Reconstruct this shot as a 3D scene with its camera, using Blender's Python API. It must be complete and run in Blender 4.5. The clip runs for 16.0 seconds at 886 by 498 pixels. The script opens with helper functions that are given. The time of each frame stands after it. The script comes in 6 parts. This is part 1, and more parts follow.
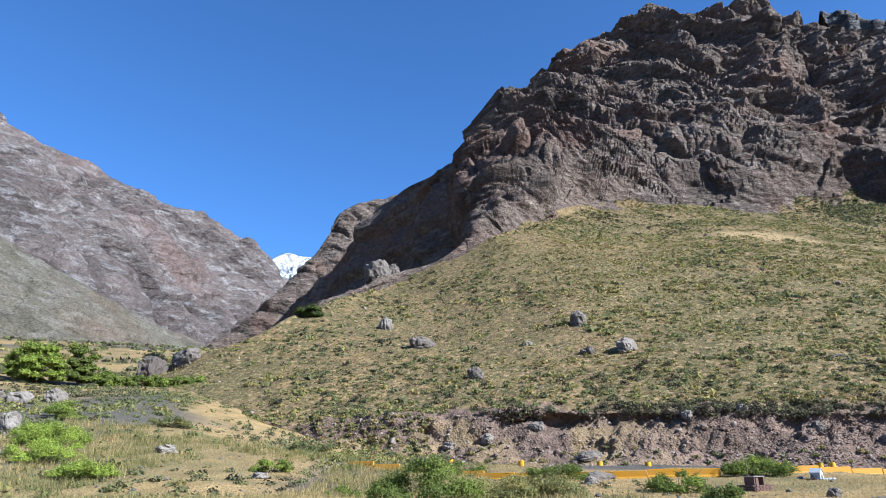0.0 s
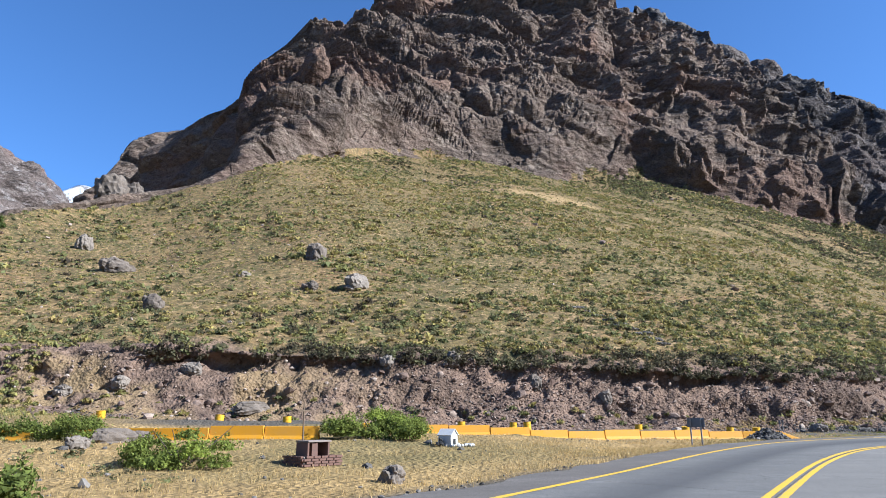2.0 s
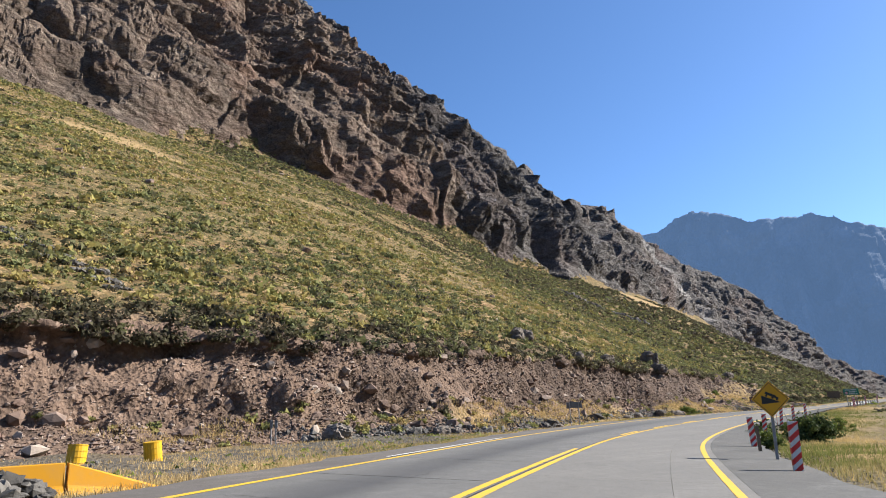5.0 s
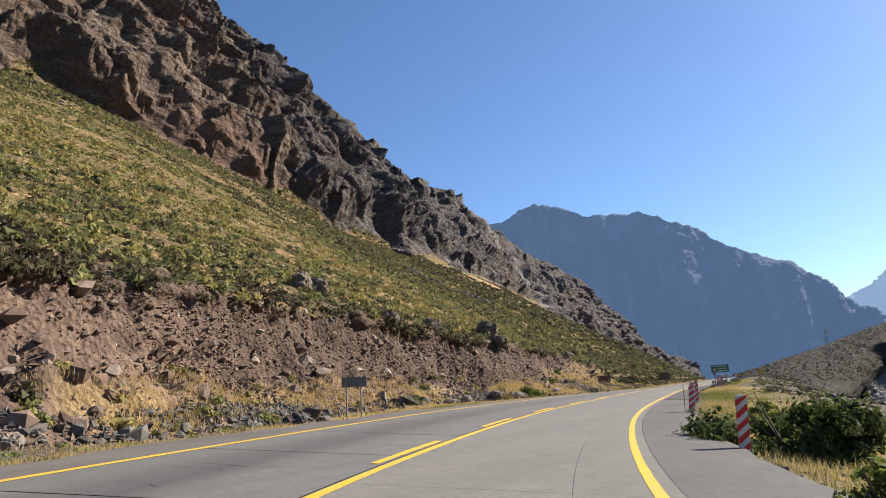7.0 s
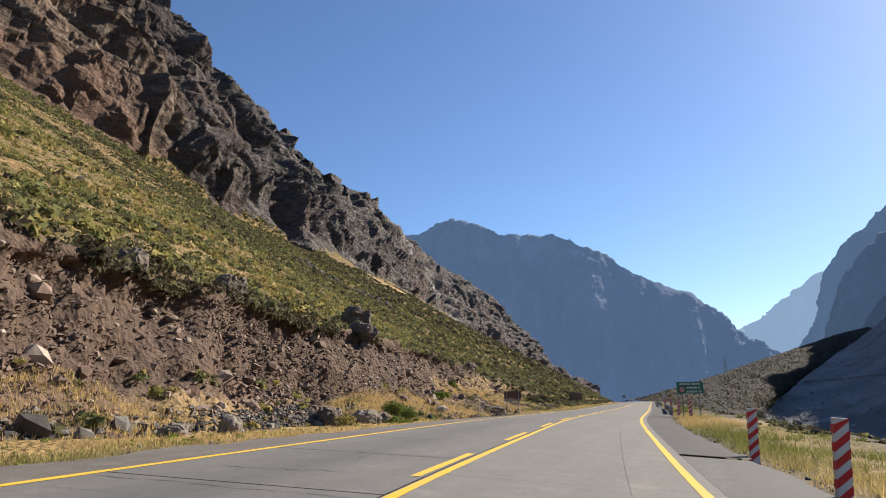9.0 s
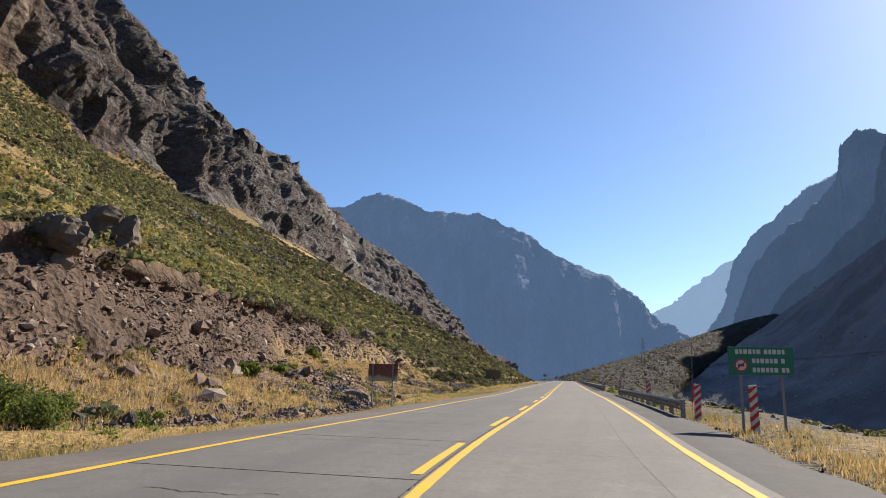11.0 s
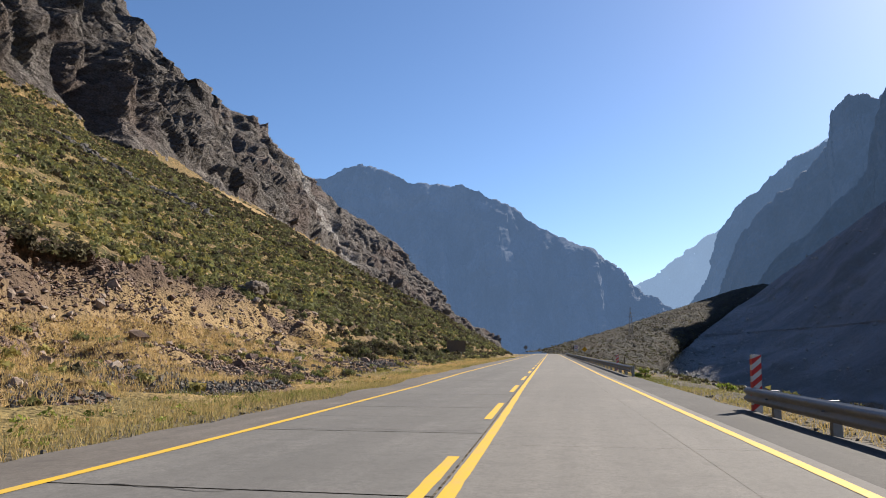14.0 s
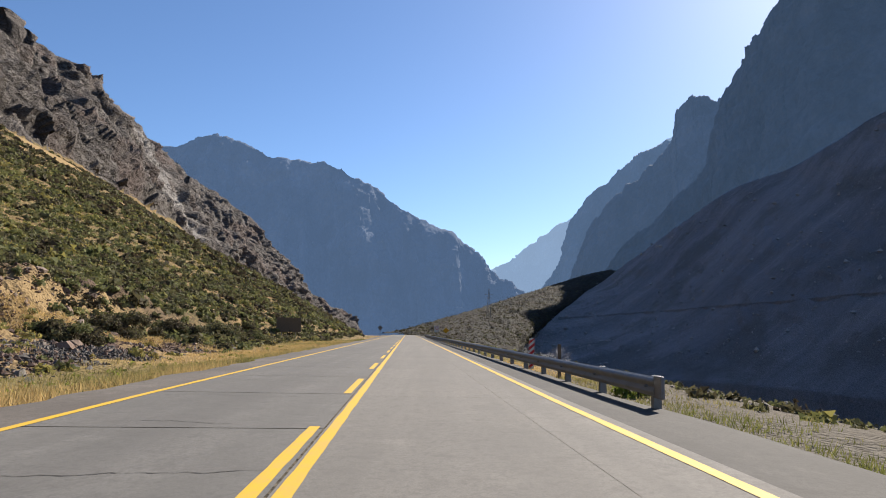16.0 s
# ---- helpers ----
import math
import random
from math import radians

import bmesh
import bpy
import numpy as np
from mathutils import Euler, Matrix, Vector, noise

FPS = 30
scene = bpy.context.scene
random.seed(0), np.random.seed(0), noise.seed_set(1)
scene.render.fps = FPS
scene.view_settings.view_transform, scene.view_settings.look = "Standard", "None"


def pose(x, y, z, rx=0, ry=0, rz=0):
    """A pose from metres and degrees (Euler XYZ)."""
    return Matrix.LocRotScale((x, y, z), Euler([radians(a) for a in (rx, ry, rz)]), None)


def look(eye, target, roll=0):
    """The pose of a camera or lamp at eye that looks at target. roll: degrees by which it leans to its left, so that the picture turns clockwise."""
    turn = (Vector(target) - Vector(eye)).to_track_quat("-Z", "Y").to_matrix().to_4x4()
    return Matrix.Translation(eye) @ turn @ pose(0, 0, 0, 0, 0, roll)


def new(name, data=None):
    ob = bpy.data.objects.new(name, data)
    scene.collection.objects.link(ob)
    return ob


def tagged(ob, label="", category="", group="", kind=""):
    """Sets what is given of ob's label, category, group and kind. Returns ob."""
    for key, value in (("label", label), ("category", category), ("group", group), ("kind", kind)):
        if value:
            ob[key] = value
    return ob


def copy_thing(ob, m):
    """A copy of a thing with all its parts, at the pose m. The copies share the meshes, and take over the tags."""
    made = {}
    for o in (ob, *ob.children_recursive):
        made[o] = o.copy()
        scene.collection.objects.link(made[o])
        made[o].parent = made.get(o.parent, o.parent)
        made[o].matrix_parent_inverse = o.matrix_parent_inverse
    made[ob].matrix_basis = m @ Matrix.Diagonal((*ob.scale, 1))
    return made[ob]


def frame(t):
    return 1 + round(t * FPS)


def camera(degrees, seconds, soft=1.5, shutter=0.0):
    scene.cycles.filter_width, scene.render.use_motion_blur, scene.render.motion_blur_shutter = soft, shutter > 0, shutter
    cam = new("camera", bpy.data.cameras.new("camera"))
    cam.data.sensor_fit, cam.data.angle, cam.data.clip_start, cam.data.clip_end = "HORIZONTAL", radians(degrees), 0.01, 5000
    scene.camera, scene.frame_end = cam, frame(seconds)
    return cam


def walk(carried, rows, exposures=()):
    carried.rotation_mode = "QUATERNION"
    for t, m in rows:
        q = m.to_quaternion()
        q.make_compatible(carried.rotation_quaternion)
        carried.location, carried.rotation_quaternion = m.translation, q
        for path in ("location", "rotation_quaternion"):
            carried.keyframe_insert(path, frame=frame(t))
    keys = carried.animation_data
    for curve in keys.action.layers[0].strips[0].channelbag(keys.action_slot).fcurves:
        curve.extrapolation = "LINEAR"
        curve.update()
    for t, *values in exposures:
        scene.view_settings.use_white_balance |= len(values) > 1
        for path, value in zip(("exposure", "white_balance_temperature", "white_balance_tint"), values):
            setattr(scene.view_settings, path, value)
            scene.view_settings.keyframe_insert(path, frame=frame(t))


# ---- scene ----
# the camera rides in a car, round a right-hand bend and along a straight
cam = camera(66.3, 16.0, 1.0)
PATH = [
    (0, (-1.191, 0.125, 1.406), (-1.034, 2.021, 2.023), -1.5),
    (0.5, (2.591, 3.894, 1.381), (2.884, 5.792, 1.943), -0.8),
    (1, (6.291, 7.597, 1.288), (6.703, 9.483, 1.809), -0.2),
    (1.5, (10.102, 11.214, 1.193), (10.637, 13.074, 1.698), -0.1),
    (2, (14.028, 14.792, 1.136), (14.695, 16.61, 1.632), -0.4),
    (2.5, (18.04, 18.285, 1.052), (18.834, 20.055, 1.54), -0.6),
    (3, (22.203, 21.73, 0.973), (23.153, 23.421, 1.462), -0.3),
    (3.5, (26.542, 25.043, 0.965), (27.673, 26.614, 1.466), 0.0),
    (4, (31.076, 28.169, 0.974), (32.355, 29.619, 1.484), -0.4),
    (4.5, (35.811, 31.022, 1.001), (37.201, 32.37, 1.502), -1.5),
    (5, (40.605, 33.733, 1.01), (42.114, 34.955, 1.487), -2.6),
    (5.2, (42.609, 34.688, 1.008), (44.165, 35.857, 1.472), -2.9),
    (7.3, (64.701, 43.377, 0.768), (66.472, 44.206, 1.186), -2.4),
    (7.5, (66.984, 44.101, 0.773), (68.764, 44.909, 1.198), -2.0),
    (8, (72.94, 45.705, 0.807), (74.741, 46.459, 1.239), -1.0),
    (8.5, (79.03, 47.159, 0.834), (80.855, 47.852, 1.269), -0.5),
    (9, (85.203, 48.432, 0.866), (87.05, 49.062, 1.304), -0.2),
    (9.5, (91.427, 49.434, 0.908), (93.292, 50.008, 1.345), 0.2),
    (9.7, (93.955, 49.769, 0.932), (95.827, 50.326, 1.364), 0.4),
    (11.8, (120.895, 52.798, 1.114), (122.828, 53.174, 1.464), 1.3),
    (12, (123.392, 52.947, 1.12), (125.326, 53.322, 1.469), 1.4),
    (12.5, (129.497, 53.126, 1.133), (131.429, 53.509, 1.482), 1.1),
    (13, (135.567, 53.256, 1.134), (137.498, 53.648, 1.479), 0.8),
    (13.5, (141.499, 53.457, 1.145), (143.433, 53.848, 1.474), 0.5),
    (14, (147.441, 53.639, 1.149), (149.382, 54.019, 1.445), 0.7),
    (14.5, (153.425, 53.782, 1.139), (155.379, 54.126, 1.393), 1.3),
    (15, (159.46, 54.058, 1.104), (161.434, 54.298, 1.324), 1.8),
    (15.5, (165.399, 54.369, 1.129), (167.386, 54.458, 1.342), 1.8),
    (16, (171.415, 54.581, 1.131), (173.4, 54.555, 1.379), 1.1),
]
walk(cam, [(t, look(eye, target, roll)) for t, eye, target, roll in PATH],
     [(0, 1.33, 5250, 8), (3, 1.38, 5800, 10), (5, 1.35, 6350, 10), (8, 1.1, 6950, 12), (16, 1.04, 6900, 12)])

# ---- world, sun, exposure ----
SUN_AZ, SUN_EL = -35.0, 33.0          # degrees from +x towards +y, and above the horizon
world = bpy.data.worlds.new("sky")
scene.world = world
world.use_nodes = True
wn = world.node_tree
sky = wn.nodes.new("ShaderNodeTexSky")
sky.sky_type, sky.sun_disc = "NISHITA", False
sky.sun_elevation, sky.sun_rotation = radians(SUN_EL), radians(90 - SUN_AZ)
sky.altitude, sky.air_density, sky.dust_density, sky.ozone_density = 1500, 1.0, 1.1, 6.0
deep = wn.nodes.new("ShaderNodeHueSaturation")
deep.inputs["Saturation"].default_value = 1.04
wn.links.new(sky.outputs[0], deep.inputs["Color"])
wn.links.new(deep.outputs[0], wn.nodes["Background"].inputs[0])
wn.nodes["Background"].inputs[1].default_value = 0.079
sun = new("sun", bpy.data.lights.new("sun", "SUN"))
sun.data.energy, sun.data.angle, sun.data.color = 5.0, radians(0.53), (1.0, 0.95, 0.87)
sd = Vector((math.cos(radians(SUN_EL)) * math.cos(radians(SUN_AZ)), math.cos(radians(SUN_EL)) * math.sin(radians(SUN_AZ)), math.sin(radians(SUN_EL))))
sun.matrix_world = look(sd * 100, (0, 0, 0))
scene.view_settings.exposure = 0.0


# ---- numeric tools ----
def hash3(i, j, k, seed):
    n = (i * 73856093) ^ (j * 19349663) ^ (k * 83492791) ^ (seed * 2654435)
    n = (n ^ (n >> 13)) * 1274126177
    n = n & 0x7FFFFFFF
    n = (n ^ (n >> 16)) & 0xFFFFFF
    return n / float(0xFFFFFF)


def vnoise(p, seed=0):
    """Smooth value noise of points (n, 3), from -1 to 1."""
    f = np.floor(p).astype(np.int64)
    t = p - f
    t = t * t * t * (t * (t * 6 - 15) + 10)
    out = 0
    for a in (0, 1):
        for b in (0, 1):
            for c in (0, 1):
                w = (t[:, 0] if a else 1 - t[:, 0]) * (t[:, 1] if b else 1 - t[:, 1]) * (t[:, 2] if c else 1 - t[:, 2])
                out = out + w * hash3(f[:, 0] + a, f[:, 1] + b, f[:, 2] + c, seed)
    return out * 2 - 1


def fbm(p, octaves, seed=0, gain=0.5):
    out, amp = 0, 1.0
    for o in range(octaves):
        out = out + amp * vnoise(p * 2.03 ** o + 17.3 * o, seed + o)
        amp *= gain
    return out


def ridged(p, octaves, seed=0, gain=0.5):
    out, amp = 0, 1.0
    for o in range(octaves):
        out = out + amp * (1 - 2 * np.abs(vnoise(p * 2.07 ** o + 9.1 * o, seed + o)))
        amp *= gain
    return out


def blocks(p, seed=0):
    """Piecewise tilted blocks: a random step and tilt for each jittered cell."""
    f = np.floor(p).astype(np.int64)
    best = np.full(len(p), 1e9)
    val = np.zeros(len(p))
    for a in (-1, 0, 1):
        for b in (-1, 0, 1):
            for c in (-1, 0, 1):
                i, j, k = f[:, 0] + a, f[:, 1] + b, f[:, 2] + c
                q = np.stack([i + hash3(i, j, k, seed), j + hash3(i, j, k, seed + 1), k + hash3(i, j, k, seed + 2)], 1)
                d = p - q
                dist = (d * d).sum(1)
                near = dist < best
                best = np.where(near, dist, best)
                tilt = d[:, 0] * (hash3(i, j, k, seed + 4) - 0.5) + d[:, 1] * (hash3(i, j, k, seed + 5) - 0.5) + d[:, 2] * (hash3(i, j, k, seed + 6) - 0.2)
                val = np.where(near, hash3(i, j, k, seed + 3) * 2 - 1 + 1.6 * tilt, val)
    return val


def slabs(p, seed=0, w=0.3):
    """Blocks with flat tilted faces and a height of their own, parted by narrow grooves."""
    f = np.floor(p).astype(np.int64)
    b1, b2 = np.full(len(p), 9.0), np.full(len(p), 9.0)
    val = np.zeros(len(p))
    for a in (-1, 0, 1):
        for b in (-1, 0, 1):
            for c in (-1, 0, 1):
                i, j, k = f[:, 0] + a, f[:, 1] + b, f[:, 2] + c
                d = p - np.stack([i + hash3(i, j, k, seed), j + hash3(i, j, k, seed + 1), k + hash3(i, j, k, seed + 2)], 1)
                dist = np.sqrt((d * d).sum(1))
                near = dist < b1
                b2 = np.where(near, b1, np.minimum(b2, dist))
                tilt_ = d[:, 0] * (hash3(i, j, k, seed + 4) - 0.5) + d[:, 1] * (hash3(i, j, k, seed + 5) - 0.5) + d[:, 2] * (hash3(i, j, k, seed + 6) - 0.7)
                val = np.where(near, 0.35 + 0.9 * hash3(i, j, k, seed + 3) + 1.1 * tilt_, val)
                b1 = np.minimum(b1, dist)
    e = np.clip((b2 - b1) / (0.6 * w), 0, 1)
    return val * (0.35 + 0.65 * e * (2 - e))


def ledge(h, period, rise=0.16):
    """A sharp underside and a face that leans back, over and over."""
    t = (h / period) % 1.0
    return np.where(t < rise, t / rise, (1 - t) / (1 - rise))


def spline(points, u):
    """Catmull-Rom through points (n, d) at parameters u from 0 to n - 1."""
    p = np.asarray(points, float)
    p = np.vstack([2 * p[0] - p[1], p, 2 * p[-1] - p[-2]])
    i = np.clip(np.floor(u).astype(int), 0, len(p) - 4)
    t = (u - i)[:, None]
    a, b, c, d = p[i], p[i + 1], p[i + 2], p[i + 3]
    return 0.5 * (2 * b + (c - a) * t + (2 * a - 5 * b + 4 * c - d) * t ** 2 + (3 * b - a - 3 * c + d) * t ** 3)


def mesh_of(name, verts, faces, mat, smooth=True):
    """A mesh object from arrays of points and of quads or triangles."""
    me = bpy.data.meshes.new(name)
    verts, faces = np.asarray(verts, np.float32), np.asarray(faces, np.int32)
    n, k = faces.shape
    me.vertices.add(len(verts))
    me.vertices.foreach_set("co", verts.ravel())
    me.loops.add(n * k)
    me.loops.foreach_set("vertex_index", faces.ravel())
    me.polygons.add(n)
    me.polygons.foreach_set("loop_start", np.arange(0, n * k, k, dtype=np.int32))
    me.polygons.foreach_set("loop_total", np.full(n, k, np.int32))
    me.polygons.foreach_set("use_smooth", np.full(n, smooth))
    me.update(calc_edges=True)
    me.validate()
    me.materials.append(mat)
    return new(name, me)


def grid_faces(nu, nv):
    a = (np.arange(nu - 1)[:, None] * nv + np.arange(nv - 1)[None, :]).ravel()
    return np.stack([a, a + nv, a + nv + 1, a + 1], 1)


def grid_normals(g):
    du, dv = np.gradient(g, axis=0), np.gradient(g, axis=1)
    n = np.cross(du, dv)
    return n / (np.linalg.norm(n, axis=2, keepdims=True) + 1e-9)


def set_attr(ob, name, values):
    at = ob.data.attributes.new(name, "FLOAT", "POINT")
    at.data.foreach_set("value", np.asarray(values, np.float32).ravel())


def part(name, bm, mat, parent=None, label="", smooth=False):
    """Links a bmesh as one mesh object, under a thing or a part if given."""
    me = bpy.data.meshes.new(name)
    bm.to_mesh(me)
    bm.free()
    me.materials.append(mat)
    if smooth:
        me.polygons.foreach_set("use_smooth", np.ones(len(me.polygons), bool))
    ob = new(name, me)
    ob.parent = parent
    return tagged(ob, label)


# ---- materials ----
class Nodes:
    """A small builder of one procedural material."""

    def __init__(self, name, rough=0.9, metal=0.0, spec=0.3):
        self.mat = bpy.data.materials.new(name)
        self.mat.use_nodes = True
        self.t = self.mat.node_tree
        self.b = self.t.nodes["Principled BSDF"]
        self.b.inputs["Roughness"].default_value = rough
        self.b.inputs["Metallic"].default_value = metal
        self.b.inputs["Specular IOR Level"].default_value = spec
        self.pos = self.add("ShaderNodeNewGeometry").outputs["Position"]

    def add(self, kind, **values):
        n = self.t.nodes.new(kind)
        for k, v in values.items():
            n.inputs[k.replace("_", " ")].default_value = v
        return n

    def link(self, a, b):
        self.t.links.new(a, b)

    def scaled(self, sx, sy, sz, rot=(0, 0, 0), source=None):
        n = self.add("ShaderNodeMapping")
        n.inputs["Scale"].default_value = (sx, sy, sz)
        n.inputs["Rotation"].default_value = rot
        self.link(source or self.pos, n.inputs["Vector"])
        return n.outputs[0]

    def noise(self, scale, detail=4, rough=0.55, vec=None, distort=0.0):
        n = self.add("ShaderNodeTexNoise", Scale=scale, Detail=detail, Roughness=rough, Distortion=distort)
        self.link(vec or self.pos, n.inputs["Vector"])
        return n.outputs["Fac"]

    def cells(self, scale, vec=None, feature="F1", out="Distance"):
        n = self.add("ShaderNodeTexVoronoi", Scale=scale)
        n.feature = feature
        self.link(vec or self.pos, n.inputs["Vector"])
        return n.outputs[out]

    def ramp(self, fac, *stops):
        n = self.add("ShaderNodeValToRGB")
        e = n.color_ramp.elements
        while len(e) < len(stops):
            e.new(0.5)
        for x, (at, col) in zip(e, stops):
            x.position = at
            x.color = (*col, 1) if isinstance(col, tuple) else (col, col, col, 1)
        self.link(fac, n.inputs[0])
        return n.outputs[0]

    def mix(self, fac, a, b, blend="MIX"):
        n = self.add("ShaderNodeMix")
        n.data_type, n.blend_type = "RGBA", blend
        for v, socket in ((fac, n.inputs[0]), (a, n.inputs[6]), (b, n.inputs[7])):
            if isinstance(v, (int, float)):
                socket.default_value = v if socket == n.inputs[0] else (v, v, v, 1)
            elif isinstance(v, tuple):
                socket.default_value = (*v, 1)
            else:
                self.link(v, socket)
        return n.outputs[2]

    def maths(self, op, a, b=0.0):
        n = self.add("ShaderNodeMath")
        n.operation = op
        for v, socket in ((a, n.inputs[0]), (b, n.inputs[1])):
            if isinstance(v, (int, float)):
                socket.default_value = v
            else:
                self.link(v, socket)
        return n.outputs[0]

    def attr(self, name):
        n = self.add("ShaderNodeAttribute")
        n.attribute_name = name
        return n.outputs["Fac"]

    def random(self, island=False):
        if island:
            return self.add("ShaderNodeNewGeometry").outputs["Random Per Island"]
        return self.add("ShaderNodeObjectInfo").outputs["Random"]

    def done(self, colour, bump=None, strength=0.5, distance=0.1, rough=None):
        if isinstance(colour, tuple):
            self.b.inputs["Base Color"].default_value = (*colour, 1)
        else:
            self.link(colour, self.b.inputs["Base Color"])
        if bump is not None:
            n = self.add("ShaderNodeBump", Strength=strength, Distance=distance)
            self.link(bump, n.inputs["Height"])
            self.link(n.outputs[0], self.b.inputs["Normal"])
        if rough is not None:
            self.link(rough, self.b.inputs["Roughness"])
        return self.mat


def rock_material(name, dark, mid, light, tilt=0.5, size=1.0):
    """Craggy, banded rock: streaks along the strata, blocks, pale faces."""
    m = Nodes(name, 0.97, 0.0, 0.08)
    strata = m.scaled(0.35 / size, 0.35 / size, 1.1 / size, (0.25, tilt, 0.4))
    a = m.noise(0.045 / size, 5, 0.6)
    b = m.noise(0.33, 6, 0.65, strata, 0.6)
    c = m.noise(0.5 / size, 5, 0.65)
    col = m.mix(m.ramp(a, (0.35, 0.0), (0.65, 1.0)), dark, mid)
    col = m.mix(m.ramp(b, (0.5, 0.0), (0.74, 0.8)), col, light)
    col = m.mix(m.ramp(m.noise(0.02 / size, 3), (0.5, 0.0), (0.62, 0.55)), col, (mid[0] * 1.08, mid[1] * 0.88, mid[2] * 0.82))
    col = m.mix(m.ramp(m.noise(0.9 / size, 6, 0.7), (0.62, 0.0), (0.74, 0.7)), col, light)
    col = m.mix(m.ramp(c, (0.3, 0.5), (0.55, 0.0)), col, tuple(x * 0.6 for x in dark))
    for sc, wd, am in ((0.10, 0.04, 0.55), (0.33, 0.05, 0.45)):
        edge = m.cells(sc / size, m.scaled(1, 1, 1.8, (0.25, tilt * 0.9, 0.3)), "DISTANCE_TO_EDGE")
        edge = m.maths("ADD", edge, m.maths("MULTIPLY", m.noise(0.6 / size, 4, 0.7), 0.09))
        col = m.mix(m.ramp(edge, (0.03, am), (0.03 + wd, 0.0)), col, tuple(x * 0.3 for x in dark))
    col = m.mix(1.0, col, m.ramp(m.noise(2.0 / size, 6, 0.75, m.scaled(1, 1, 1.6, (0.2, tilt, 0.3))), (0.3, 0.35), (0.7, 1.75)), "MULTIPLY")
    h = m.maths("ADD", m.maths("MULTIPLY", m.noise(0.22 / size, 8, 0.68, m.scaled(1, 1, 1.7, (0.2, tilt, 0.3))), 3.0), m.maths("MULTIPLY", m.cells(0.38 / size, m.scaled(1, 1, 1.6, (0.3, tilt, 0.2)), "F1"), 0.9))
    h = m.maths("ADD", h, m.maths("MULTIPLY", m.cells(0.13 / size, m.scaled(1, 1, 1.7, (0.25, tilt, 0.3)), "F1"), 1.5))
    return m.done(col, h, 1.0, 1.05 * size)


def slope_material(name):
    """Dry grass and thin earth between the shrubs."""
    m = Nodes(name, 0.97, 0.0, 0.08)
    a, b, c = m.noise(0.03, 4), m.noise(0.28, 5, 0.6), m.noise(2.2, 4, 0.7)
    col = m.mix(m.ramp(b, (0.4, 0.0), (0.62, 1.0)), (0.142, 0.094, 0.046), (0.246, 0.161, 0.07))
    col = m.mix(m.ramp(a, (0.42, 0.0), (0.6, 0.6)), col, (0.112, 0.094, 0.038))
    col = m.mix(m.ramp(m.noise(0.11, 3), (0.6, 0.0), (0.7, 0.8)), col, (0.2052, 0.1123, 0.05486))
    col = m.mix(m.ramp(c, (0.42, 0.7), (0.58, 0.0)), col, (0.055, 0.047, 0.027))
    col = m.mix(m.ramp(m.noise(0.75, 6, 0.72), (0.5, 0.0), (0.6, 0.7)), col, (0.0612, 0.0648, 0.02592))
    col = m.mix(m.ramp(m.noise(1.6, 5, 0.75), (0.53, 0.0), (0.63, 0.85)), col, (0.36, 0.245, 0.13))
    earth = m.mix(m.ramp(m.noise(0.12, 5), (0.35, 0.0), (0.65, 1.0)), (0.128, 0.088, 0.065), (0.238, 0.16, 0.116))
    earth = m.mix(m.ramp(m.noise(1.1, 6, 0.7), (0.4, 0.6), (0.6, 0.0)), earth, (0.0432, 0.0324, 0.02736))
    earth = m.mix(m.ramp(m.cells(2.6), (0.08, 0.55), (0.28, 0.0)), earth, (0.27, 0.2038, 0.1577))
    earth = m.mix(m.maths("MULTIPLY", m.attr("upper_dark"), 0.6), earth, (0.062, 0.046, 0.037))
    bank = m.attr("bank")
    straw = m.attr("straw")
    col = m.mix(bank, col, earth)
    col = m.mix(straw, col, m.mix(c, (0.2, 0.137, 0.068), (0.335, 0.24, 0.118)))
    h = m.maths("ADD", m.maths("MULTIPLY", c, 0.5), m.maths("MULTIPLY", m.maths("ADD", m.cells(1.6), m.maths("ADD", m.cells(4.5), m.noise(2.5, 6, 0.75))), m.maths("MULTIPLY", bank, 0.5)))
    return m.done(col, h, 0.8, 0.28)


def ground_material():
    m = Nodes("valley_ground", 0.97, 0.0, 0.08)
    a, b, c = m.noise(0.06, 4), m.noise(0.5, 5, 0.6), m.noise(5, 4, 0.7)
    col = m.mix(m.ramp(b, (0.38, 0.0), (0.62, 1.0)), (0.3, 0.2, 0.082), (0.45, 0.305, 0.13))
    col = m.mix(m.ramp(m.noise(9, 5, 0.75), (0.42, 0.45), (0.6, 0.0)), col, (0.135, 0.096, 0.044))
    col = m.mix(m.ramp(a, (0.45, 0.0), (0.62, 0.7)), col, (0.1166, 0.1073, 0.04594))
    gravel = m.mix(m.ramp(m.cells(3.5), (0.0, 0.0), (0.6, 1.0)), (0.03506, 0.03175, 0.02945), (0.1001, 0.09216, 0.0828))
    col = m.mix(m.attr("gravel"), col, gravel)
    col = m.mix(m.ramp(c, (0.35, 0.5), (0.6, 0.0)), col, (0.072, 0.0612, 0.0432))
    return m.done(col, m.maths("ADD", m.noise(3, 5, 0.7), m.cells(6)), 0.7, 0.12)


